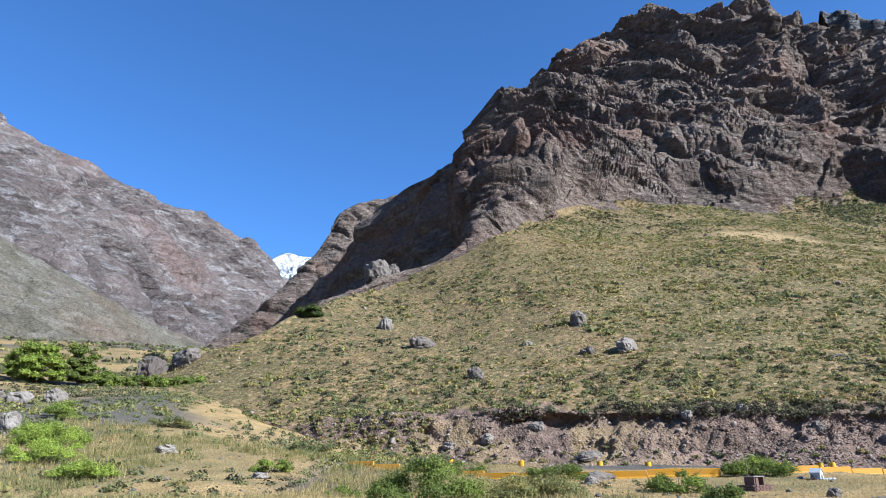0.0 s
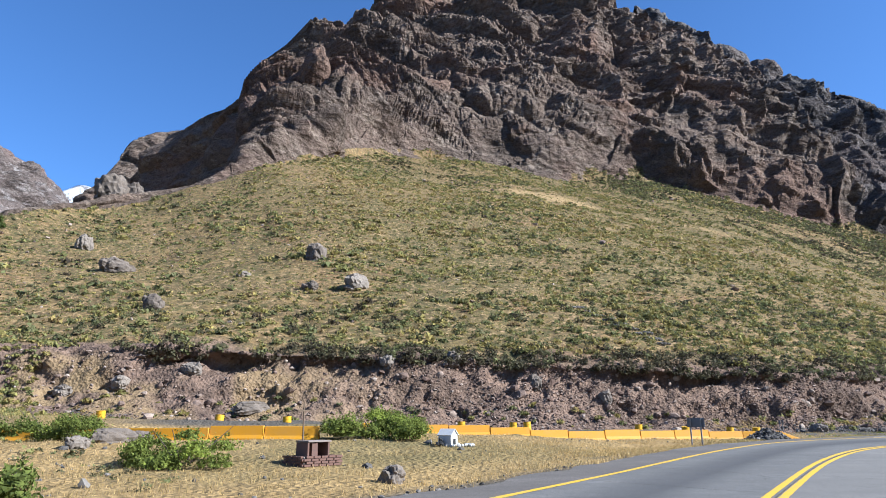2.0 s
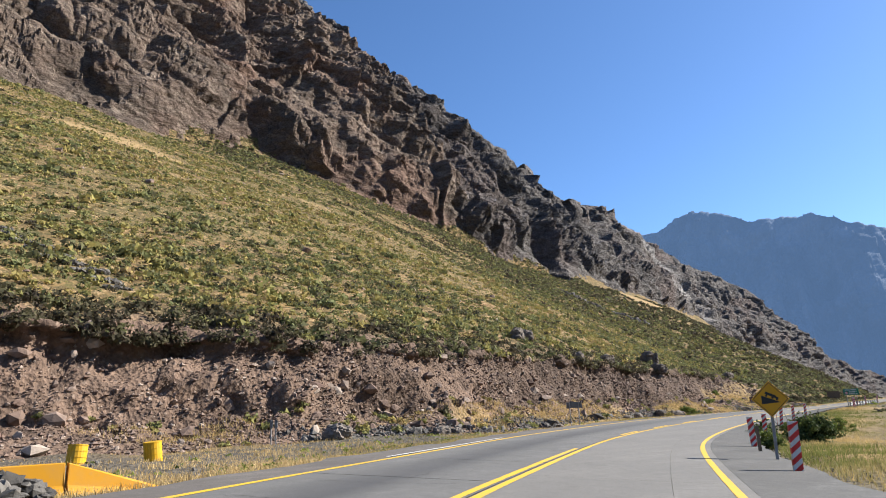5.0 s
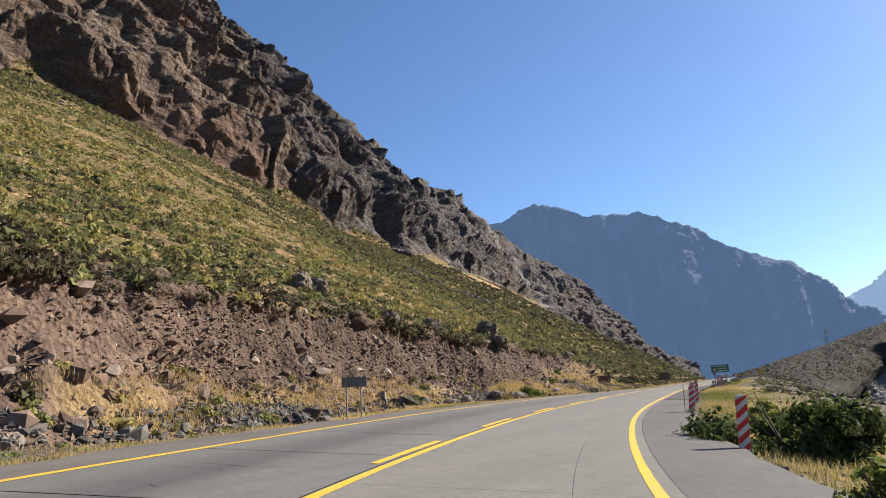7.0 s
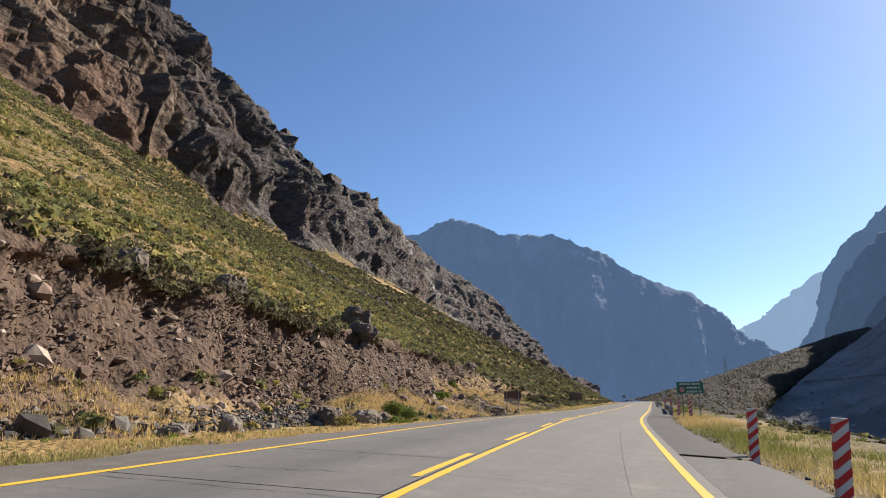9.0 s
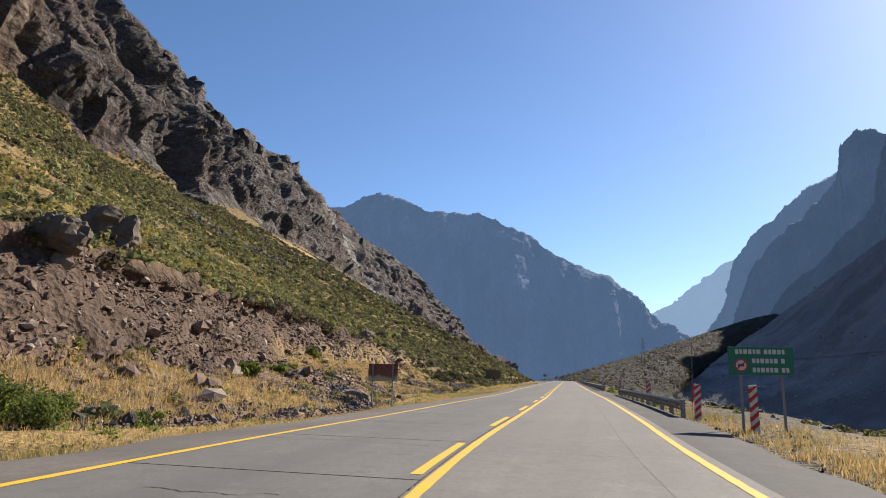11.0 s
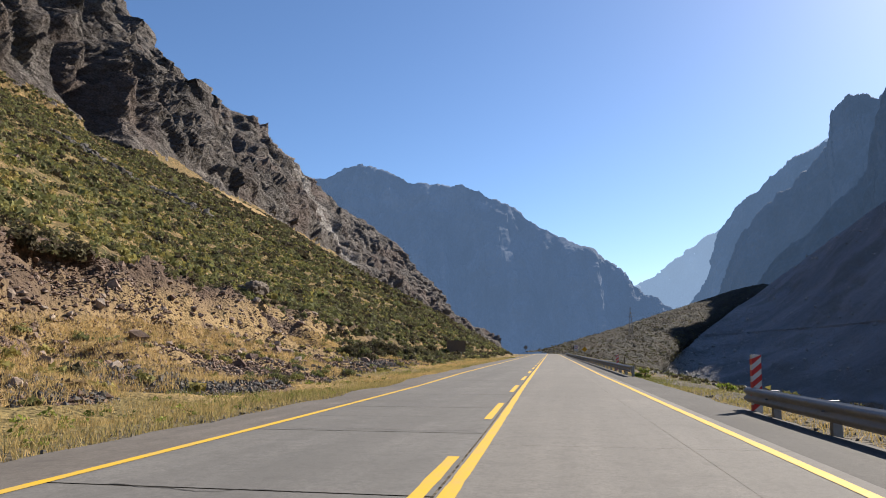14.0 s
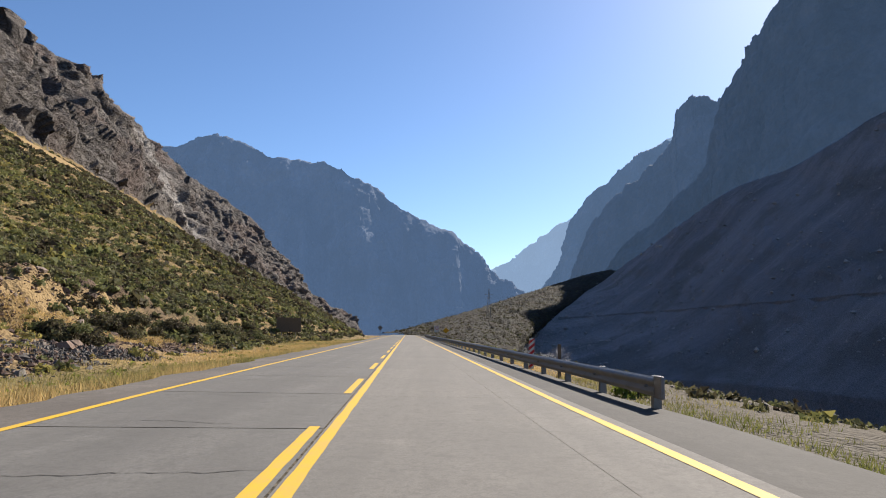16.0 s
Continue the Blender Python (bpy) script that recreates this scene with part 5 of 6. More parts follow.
stones("scree_blocks", p, 0.3 + 0.3 * r.pareto(2.2, len(p)).clip(0, 5), np.clip(r.normal(0.75, 0.25, len(p)), 0, 1), r, stone_material("pale_block", (0.216, 0.2088, 0.2016), (0.3024, 0.2952, 0.2808), (0.396, 0.3816, 0.36)), "pale blocks scattered over the shaded scree", 0.25, True)
c = coords(SCREE_SLOPE).reshape(300, -1, 3)
d = c - np.array([171.4, 54.6, 1.1])
az = np.degrees(np.arctan2(d[..., 1], d[..., 0]))
el = np.degrees(np.arctan2(d[..., 2], np.hypot(d[..., 0], d[..., 1])))
inner, outer = [], []
for i in range(300):
    if -60 < az[i, 40] < -11:
        j = int(np.argmax(el[i] > 1.35 + 0.085 * (-az[i] - 10)))
        if 3 < j < 105:
            w = c[i, j - 3, :2] - c[i, j, :2]
            w = w / (np.linalg.norm(w) + 1e-6)
            inner.append(c[i, j])
            outer.append(w)
inner, outer = np.array(inner), np.array(outer)
for _ in range(12):
    inner[1:-1] = 0.25 * inner[:-2] + 0.5 * inner[1:-1] + 0.25 * inner[2:]
g = np.stack([inner + np.column_stack([-outer * 1.5, np.full(len(inner), 0.8)]), inner + np.column_stack([outer * 2.2, np.full(len(inner), 0.6)]), inner + np.column_stack([outer * 2.6, np.full(len(inner), -3.0)])], 1)
track = mesh_of("track", g.reshape(-1, 3), grid_faces(len(g), 3)[:, ::-1], SCREE, False)
tagged(track, "old track cut across the shaded scree", "track", kind="structure")
n = 1300
s_ = S0 + r.uniform(60, 260, n)
q = road_at(s_, LANE + 2.2 + r.gamma(2.0, 1.0, n))
p = np.column_stack([q[:, :2], ground_at(q[:, :2]) - 0.02])
v1, t1 = clump_arrays(p, r.uniform(0.08, 0.3, n), np.clip(0.5 + r.normal(0, 0.2, n), 0.1, 1), 26, r, 0.2, 0.7)
tagged(tri_mesh("verge_plants", v1, t1, GREEN), "low green plants at the foot of the bank", "plants", kind="stuff")


# ---- single things ----
def box(bm, cx, cy, cz, sx, sy, sz, bevel=0.0, rot=None):
    m = Matrix.Translation((cx, cy, cz)) @ (rot or Matrix()) @ Matrix.Diagonal((sx, sy, sz, 1))
    geo = bmesh.ops.create_cube(bm, size=1, matrix=m)
    if bevel:
        edges = list({e for v in geo["verts"] for e in v.link_edges})
        bmesh.ops.bevel(bm, geom=edges, offset=bevel, segments=2, affect="EDGES", profile=0.6)
    return bm


def tube(bm, p0, p1, r0, r1=None, seg=10):
    p0, p1 = Vector(p0), Vector(p1)
    d = p1 - p0
    m = Matrix.Translation((p0 + p1) / 2) @ d.to_track_quat("Z", "Y").to_matrix().to_4x4()
    bmesh.ops.create_cone(bm, cap_ends=True, segments=seg, radius1=r0, radius2=r0 if r1 is None else r1, depth=d.length, matrix=m)
    return bm


def prism(bm, outline, y0, y1):
    """Extrudes an outline of (x, z) points from y0 to y1."""
    a = [bm.verts.new((x, y0, z)) for x, z in outline]
    b = [bm.verts.new((x, y1, z)) for x, z in outline]
    bm.faces.new(a)
    bm.faces.new(b[::-1])
    for i in range(len(a)):
        j = (i + 1) % len(a)
        bm.faces.new((a[j], a[i], b[i], b[j]))
    return bm


def thing(name, m, label, category, group=""):
    ob = new(name)
    ob.matrix_world = m
    return tagged(ob, label, category, group)


def stand(x, y, yaw=0.0, dz=0.0, tilt_x=0.0, tilt_y=0.0):
    return pose(x, y, float(ground_at((x, y))[0]) + dz, tilt_x, tilt_y, yaw)


def road_yaw(x, y):
    s_, lat = from_road(np.array([[x, y]]))
    i = int(np.argmin(np.abs(S - s_[0])))
    return math.degrees(math.atan2(DIR[i, 1], DIR[i, 0]))


def hill_point(x, y):
    g = HILL.reshape(-1, 3)
    return g[np.argmin((g[:, 0] - x) ** 2 + (g[:, 1] - y) ** 2)]


STEEL = noisy_paint("galvanised_steel", (0.24, 0.24, 0.24), (0.136, 0.124, 0.112), 0.6, 0.5, 2.5)
STEEL.node_tree.nodes["Principled BSDF"].inputs["Metallic"].default_value = 0.75
POST_STEEL = noisy_paint("post_steel", (0.2, 0.2, 0.2), (0.104, 0.088, 0.08), 0.55, 0.5, 3)
PLATE_BACK = noisy_paint("sign_back", (0.128, 0.132, 0.136), (0.072, 0.068, 0.064), 0.5, 0.5, 3)
BARRIER_YELLOW = noisy_paint("yellow_barrier_paint", (0.50, 0.232, 0.006), (0.36, 0.215, 0.075), 0.6, 0.4, 1.6)
DRUM_YELLOW = noisy_paint("yellow_drum_paint", (0.544, 0.3008, 0.0064), (0.32, 0.2176, 0.0768), 0.5, 0.3, 4)
SIGN_YELLOW = noisy_paint("sign_yellow", (0.5248, 0.256, 0), (0.384, 0.2176, 0.032), 0.4, 0.3, 5)
SIGN_GREEN = noisy_paint("sign_green", (0.0064, 0.128, 0.072), (0.024, 0.136, 0.088), 0.4, 0.4, 4)
WHITE = noisy_paint("white_paint", (0.4992, 0.4928, 0.4736), (0.32, 0.3072, 0.288), 0.55, 0.45, 5)
RED = noisy_paint("red_paint", (0.464, 0.02, 0.016), (0.32, 0.064, 0.048), 0.5, 0.4, 5)
BLACK = Nodes("black_paint", 0.6).done((0.02, 0.02, 0.02))
BRICK = noisy_paint("reddish_brick", (0.1361, 0.0756, 0.05796), (0.08064, 0.06048, 0.0504), 0.9, 0.7, 6)
BRICK_PALE = noisy_paint("pale_mortar", (0.211, 0.1778, 0.1548), (0.1404, 0.103, 0.08424), 0.9, 0.6, 6)
WOOD = noisy_paint("weathered_wood", (0.1512, 0.108, 0.072), (0.072, 0.0576, 0.0432), 0.85, 0.6, 6)
BARK = noisy_paint("bark", (0.1008, 0.0792, 0.0612), (0.0504, 0.0396, 0.0324), 0.9, 0.6, 6)
BOULDER = stone_material("boulder_rock", (0.08928, 0.06998, 0.05602), (0.1512, 0.1246, 0.1008), (0.2347, 0.2023, 0.1678))
m_ = Nodes("rust_stained_plate", 0.6)
z_ = m_.add("ShaderNodeSeparateXYZ")
m_.link(m_.add("ShaderNodeTexCoord").outputs["Object"], z_.inputs[0])
h_ = m_.maths("ADD", z_.outputs[2], m_.maths("MULTIPLY", m_.noise(2.5, 5, 0.6), 0.45))
RUST_PLATE = m_.done(m_.mix(m_.ramp(m_.noise(7, 4), (0.4, 0.0), (0.7, 0.5)), m_.ramp(m_.maths("MULTIPLY", h_, 0.4), (0.62, (0.33, 0.34, 0.30)), (0.70, (0.36, 0.28, 0.17)), (0.74, (0.14, 0.045, 0.03)), (0.95, (0.10, 0.04, 0.03))), (0.2, 0.12, 0.08)))


def boulder_mesh(name, w, d, h, seed, detail=4):
    bm = bmesh.new()
    bmesh.ops.create_icosphere(bm, subdivisions=detail, radius=1.0)
    v = np.array([x.co for x in bm.verts])
    q = v * 1.1 + seed * 3.7
    k = 1 + 0.30 * blocks(q, seed) * 0.55 + 0.10 * fbm(q * 2.2, 3, seed + 2) + 0.05 * blocks(q * 3, seed + 5)
    v = np.sign(v) * np.abs(v) ** 0.8 * k[:, None] * np.array([w, d, h]) / 2
    for x, c in zip(bm.verts, v):
        x.co = c
    me = bpy.data.meshes.new(name)
    bm.to_mesh(me)
    bm.free()
    me.materials.append(BOULDER)
    return me


def boulder(x, y, w, d, h, seed, label, tone=0.5, hill=False, group=""):
    p = hill_point(x, y) if hill else np.array([x, y, ground_at((x, y))[0]])
    ob = new("boulder", boulder_mesh("boulder", w, d, h, seed))
    ob.location = (x, y, p[2] + h * 0.22)
    ob.rotation_euler = (0, 0, seed * 1.3)
    set_attr(ob, "tone", np.full(len(ob.data.vertices), tone))
    return tagged(ob, label, "boulder", group)


for x, y, w, d, h, sd_, tn, lb in [
        (31.0, 90.3, 3.2, 2.2, 2.1, 3, 0.75, "pale grey boulder lying on the scrub slope"), (-1.8, 120.6, 2.3, 2.0, 2.6, 4, 0.7, "pale upright boulder on the scrub slope"),
        (19.0, 98.6, 1.5, 1.2, 1.1, 5, 0.8, "small pale boulder among the scrub"), (-4.3, 159.6, 7.6, 6.0, 6.4, 6, 0.4, "huge brown block at the edge of the slope"),
        (-0.5, 166.0, 3.5, 3.0, 3.8, 7, 0.3, "dark boulder stacked behind the huge block"), (28.4, 103.4, 2.8, 2.2, 2.8, 8, 0.4, "grey boulder half hidden by scrub"),
        (26.0, 91.5, 1.7, 1.3, 1.2, 9, 0.3, "dark boulder beside a paler one"), (4.0, 108.0, 3.6, 2.4, 2.2, 10, 0.35, "broken dark rocks on the slope"),
        # tone 0.0 puts the shade of a hollow into a solid boulder's colour
        (9.8, 87.7, 2.0, 1.5, 2.0, 12, 0.3, "dark rock low on the slope"), (-40.6, 117.0, 4.2, 3.5, 4.2, 13, 0.0, "solid boulder at the hill's nose, coloured dark for a shaded hollow"),
        (-36.0, 119.0, 6.0, 3.5, 3.6, 14, 0.4, "brown rock beside a darker boulder"), (29.0, 69.0, 1.2, 1.0, 1.1, 15, 0.8, "pale boulder stuck in the cut bank"),
        (46.5, 64.4, 1.1, 0.9, 1.2, 16, 0.6, "grey boulder stuck in the cut bank"), (34.5, 68.2, 1.1, 0.9, 1.3, 17, 0.55, "grey boulder under the lip of the bank"),
        (41.0, 66.3, 1.2, 1.0, 1.4, 18, 0.5, "rounded boulder in the bank face"), (14.0, 72.0, 1.6, 1.2, 1.1, 19, 0.7, "pale block on the broken bank"),
        (9.0, 73.0, 1.3, 1.1, 1.0, 20, 0.75, "pale block on the broken bank"), (5.0, 73.6, 1.5, 1.1, 1.0, 21, 0.7, "grey block on the broken bank"),
        (18.3, 68.3, 2.6, 1.2, 1.0, 22, 0.45, "flat slab at the foot of the bank"), (107.0, 69.5, 1.4, 1.1, 1.4, 23, 0.4, "brown boulder in the bank face"),
        (113.0, 69.0, 1.6, 1.2, 1.2, 24, 0.25, "dark boulder in the bank face"), (131.0, 70.5, 2.4, 1.6, 1.5, 25, 0.15, "dark block sliding off the bank"),
        (139.0, 75.0, 2.6, 2.2, 2.2, 26, 0.15, "dark rock outcrop under the scrub"), (98.5, 71.5, 2.4, 1.5, 1.7, 27, 0.25, "dark rock outcrop above the bank"),
        (101.5, 72.3, 1.4, 1.2, 1.3, 28, 0.3, "dark rock above the bank"), (214.0, 87.0, 3.4, 2.2, 2.0, 29, 0.25, "dark outcrop at the end of the bank")]:
    boulder(x, y, w, d, h, sd_, lb, tn, True, "boulders of the hillside")
for x, y, w, d, h, sd_, tn, lb in [
        (116.5, 63.2, 1.5, 1.1, 0.95, 31, 0.75, "pale speckled boulder at the foot of the bank"), (114.2, 64.0, 1.7, 1.2, 1.1, 32, 0.2, "dark angular boulder at the foot of the bank"),
        (119.0, 63.6, 1.1, 0.9, 0.8, 33, 0.45, "grey angular boulder beside a pale one"), (121.0, 64.2, 0.9, 0.8, 0.7, 34, 0.35, "grey boulder at the roadside"),
        (143.6, 63.6, 1.8, 1.3, 1.2, 35, 0.45, "large grey boulder behind a stained sign"), (139.2, 63.9, 1.2, 1.0, 1.0, 36, 0.3, "dark boulder with a pale face"),
        (137.0, 64.6, 1.1, 0.9, 0.9, 37, 0.85, "whitish broken boulder in the scree"), (136.2, 63.4, 1.3, 1.0, 0.8, 38, 0.35, "grey boulder at the roadside"),
        (141.5, 64.4, 1.2, 0.9, 0.8, 39, 0.3, "dark boulder in the scree"), (134.5, 63.0, 1.0, 0.8, 0.7, 40, 0.3, "dark boulder at the roadside"),
        (154.5, 66.0, 1.0, 0.8, 0.7, 41, 0.35, "grey block at the foot of the bank"), (157.0, 66.6, 0.8, 0.7, 0.6, 42, 0.3, "grey block at the foot of the bank"),
        (161.8, 69.2, 0.8, 0.6, 0.6, 43, 0.9, "pale stone on dark scree"), (104.0, 62.0, 0.9, 0.8, 0.8, 44, 0.7, "pale boulder at the roadside"), (101.3, 61.8, 0.8, 0.7, 0.5, 45, 0.65, "pale stone at the roadside"),
        (84.0, 59.0, 0.7, 0.5, 0.4, 46, 0.3, "dark stone on the shoulder"), (62.0, 57.6, 1.6, 1.1, 0.9, 47, 0.55, "grey boulder beside the gravel"), (69.0, 57.4, 0.9, 0.7, 0.6, 48, 0.5, "grey boulder beside the road"),
        (71.0, 57.9, 0.7, 0.5, 0.5, 49, 0.65, "pale boulder beside the road"), (18.7, 31.1, 0.6, 0.5, 0.55, 50, 0.55, "grey stone standing in the dry grass"), (11.5, 43.2, 1.5, 1.0, 0.7, 51, 0.4, "dark grey boulder in the dry grass"),
        (10.6, 41.4, 0.9, 0.7, 0.6, 52, 0.7, "pale boulder in the dry grass"), (12.4, 44.0, 0.8, 0.6, 0.5, 53, 0.35, "grey boulder in the dry grass"), (-1.5, 14.5, 0.55, 0.4, 0.35, 54, 0.8, "pale stone beside the road"),
        (-5.0, 16.5, 0.6, 0.5, 0.4, 55, 0.85, "pale rounded stone beside the road"), (-7.0, 15.0, 0.5, 0.4, 0.3, 56, 0.75, "pale stone beside the road"), (-28.0, 52.0, 1.6, 1.2, 1.6, 57, 0.85, "pale boulder in the green scrub"),
        (-36.0, 68.0, 2.2, 1.6, 1.5, 58, 0.75, "pale boulder in the valley scrub"), (-34.0, 71.0, 2.4, 1.6, 1.8, 59, 0.65, "pale boulder in the valley scrub"), (-39.5, 70.0, 2.6, 1.8, 1.5, 60, 0.55, "brownish boulder in the valley scrub"),
        (-16.5, 50.0, 1.4, 1.0, 0.7, 61, 0.8, "pale flat boulder in the grass"), (-9.0, 44.0, 1.1, 0.9, 0.5, 62, 0.75, "pale flat boulder in the grass")]:
    boulder(x, y, w, d, h, sd_, lb, tn, False, "boulders beside the road")

# heap of rubble at the end of the barriers
r = np.random.default_rng(23)
n = 260
a, q = r.uniform(0, 6.28, n), np.sqrt(r.random(n)) * 1.25
hx, hy = 43.6 + q * np.cos(a) * 1.05, 44.6 + q * np.sin(a) * 0.8
hz = ground_at(np.column_stack([hx, hy])) + np.clip(0.62 * (1 - q / 1.3), 0, 1)
stones("rubble_heap", np.column_stack([hx, hy, hz]), r.uniform(0.05, 0.16, n), np.clip(r.normal(0.4, 0.25, n), 0, 1), r, GREY_STONE, "heap of broken grey rubble beside the yellow barriers", 0.3)

# rib of loose stones running down the slope
n = 700
v = r.random(n)
pts = np.array([hill_point(57.6 - 3.0 * k + e, 70.5 + 10.5 * k) for k, e in zip(v, r.normal(0, 0.35, n))])
stones("stone_rib", pts, r.uniform(0.1, 0.26, n), np.clip(r.normal(0.5, 0.25, n), 0, 1), r, GREY_STONE, "rib of loose grey stones down the slope")


# yellow concrete barriers
RUNS = [[(46.9, 45.3), (45.5, 45.6), (43.7, 46.2), (39.6, 46.7), (30.0, 47.2), (21.5, 48.3)], [(18.9, 42.2), (14.0, 44.0), (8.0, 47.0), (2.0, 50.2), (-4.0, 53.4)]]


def run_at(run, d):
    """A place d metres along a run of barriers, and the run's length."""
    q = np.array(run)
    c = np.concatenate([[0], np.cumsum(np.linalg.norm(np.diff(q, axis=0), axis=1))])
    return np.array([np.interp(d, c, q[:, k]) for k in range(2)]), c[-1]


PROFILE = [(-0.22, 0), (0.22, 0), (0.22, 0.07), (0.13, 0.2), (0.08, 0.55), (-0.08, 0.55), (-0.13, 0.2), (-0.22, 0.07)]


def barrier_unit(length, h0=1.0, h1=1.0):
    bm = bmesh.new()
    a = [bm.verts.new((x, 0.02, z * h0)) for x, z in PROFILE]
    b = [bm.verts.new((x, length - 0.02, z * h1)) for x, z in PROFILE]
    bm.faces.new(a)
    bm.faces.new(b[::-1])
    for i in range(8):
        j = (i + 1) % 8
        bm.faces.new((a[j], a[i], b[i], b[j]))
    bmesh.ops.bevel(bm, geom=list(bm.edges), offset=0.012, segments=1, affect="EDGES")
    return bm


r = np.random.default_rng(29)
for side, run in enumerate(RUNS):
    d, k = 0.0, side
    while d < run_at(run, 0)[1] - 1.5:
        ln = 1.45 if k == 0 else 2.15
        p0, p1 = run_at(run, d)[0], run_at(run, d + ln)[0]
        yaw = math.degrees(math.atan2(*(p1 - p0)[::-1])) - 90
        ob = thing("concrete_barrier", stand(*p0, yaw + r.normal(0, 1.2), -0.06), "yellow-painted concrete barrier with a ramped end" if k == 0 else "yellow-painted concrete barrier on the verge", "barrier", "row of yellow barriers")
        part("body", barrier_unit(ln, 0.12 if k == 0 else 1.0, 1.0), BARRIER_YELLOW, ob)
        d += ln
        k += 1

drum = None
for x, y, z in [(50.6, 52.5, 0.18), (48.7, 52.9, 0.2), (45.2, 53.2, 0.28), (41.9, 53.7, 0.46), (34.6, 55.3, 0.65), (33.7, 55.6, 0.63), (30.1, 55.5, 0.7), (26.7, 55.2, 0.84), (19.4, 55.6, 1.06), (15.7, 56.4, 1.16), (9.5, 57.5, 1.42), (3.8, 58.3, 1.66)]:
    m = pose(x, y, z, r.normal(0, 3), r.normal(0, 3), 0)
    if drum is None:
        drum = thing("drum", m, "squat yellow drum set behind the barriers", "drum", "yellow drums")
        part("shell", tube(bmesh.new(), (0, 0, -0.9), (0, 0, 0.48), 0.24, 0.24, 20), DRUM_YELLOW, drum)
        for z in (0.02, 0.17, 0.33, 0.48):
            part("rib", tube(bmesh.new(), (0, 0, z - 0.012), (0, 0, z + 0.012), 0.25, 0.25, 20), DRUM_YELLOW, drum)
    else:
        copy_thing(drum, m)


# striped marker posts
def marker_post(h=1.18, w=0.19, d=0.10):
    ob = new("marker_post")
    part("post", box(bmesh.new(), 0, 0, h / 2, w, d, h, 0.006), WHITE, ob)
    part("base", box(bmesh.new(), 0, 0, -0.1, w * 0.92, d * 0.9, 0.4), POST_STEEL, ob)
    e = 0.003
    for k in range(5):
        z0 = 0.12 + k * 0.235
        bm = bmesh.new()
        ring = []
        for x, y in ((-1, -1), (1, -1), (1, 1), (-1, 1)):
            up = 0.085 * x
            ring.append([bm.verts.new((x * (w / 2 + e), y * (d / 2 + e), min(max(z0 + up + q, 0.0), h + 0.002))) for q in (0, 0.12)])
        for i in range(4):
            j = (i + 1) % 4
            bm.faces.new((ring[i][0], ring[j][0], ring[j][1], ring[i][1]))
        part("stripe", bm, RED, ob, "red diagonal band")
    return ob


first = None
for x, y, tx, ty in [(57.0, 37.6, -1, 2), (66.8, 41.2, 1, -2), (75.8, 43.2, 2, 2), (89.4, 45.8, -2, 6), (95.8, 46.5, 1, 3), (102.0, 47.0, -1, 2), (129.6, 47.9, 1, -1), (134.4, 48.6, 0, 1), (146.6, 49.2, 1, -1), (162.7, 50.0, 0, 1), (197.5, 50.8, 0, 1)]:
    m = stand(x, y, road_yaw(x, y) - 90 + 6, 0.1 if 140 < x < 170 else 0.0, tx, ty)
    if first is None:
        first = tagged(marker_post(), "red and white striped marker post on the verge", "marker post", "striped marker posts")
        first.matrix_world = m
    else:
        copy_thing(first, m)

# plain delineator and snow pole
ob = thing("delineator_post", stand(64.2, 40.3, 30, -0.05, 0, 2), "plain dark wooden post on the verge", "post")
part("post", box(bmesh.new(), 0, 0, 0.5, 0.09, 0.09, 1.0, 0.008), WOOD, ob)
ob = thing("delineator_post", stand(192.8, 50.6, 0, -0.05), "dark post behind the guardrail", "post")
part("post", box(bmesh.new(), 0, 0, 0.55, 0.1, 0.1, 1.1, 0.008), WOOD, ob)
for x, y, h, lean in ((89.3, 46.0, 2.9, -2.5), (136.0, 48.55, 2.9, -1.0)):
    ob = thing("snow_pole", stand(x, y, 0, -0.05, 1.5, lean), "tall thin pole, dark above and red below, beside the road", "pole", "snow poles")
    part("pole", tube(bmesh.new(), (0, 0, 0), (0, 0, h), 0.009, 0.007, 8), POST_STEEL, ob)
    part("sleeve", tube(bmesh.new(), (0, 0, 0), (0, 0, 1.2), 0.012, 0.011, 8), RED, ob, "faded red lower sleeve")


def plate_sign(m, w, h, top, gap, mat, label, back=None, post=0.06, name="road_sign"):
    """A plate on two posts; its face looks along -y."""
    ob = thing(name, m, label, "sign")
    for x in (-gap / 2, gap / 2):
        part("post", box(bmesh.new(), x, 0.045, (top - 0.03) / 2, post, 0.05, top - 0.03, 0.006), POST_STEEL, ob)
    return ob, part("plate", box(bmesh.new(), 0, 0, top - h / 2, w, 0.02, h, 0.006), mat, ob)


# the posts of these stand before the plates, since they show their backs
ob, pl = plate_sign(stand(35.35, 40.3, road_yaw(35, 40) + 90, -0.05), 0.78, 0.40, 1.27, 0.46, PLATE_BACK, "small dark sign seen from behind on two posts")
ob, pl = plate_sign(stand(85.6, 58.6, road_yaw(84, 57) + 90, -0.05), 1.15, 0.42, 1.85, 0.66, PLATE_BACK, "grey sign seen from behind on two posts")
ob, pl = plate_sign(stand(143.3, 62.0, road_yaw(143, 62) + 90, -0.05), 1.5, 0.85, 2.2, 1.02, RUST_PLATE, "rust-stained pale sign seen from behind on two posts")

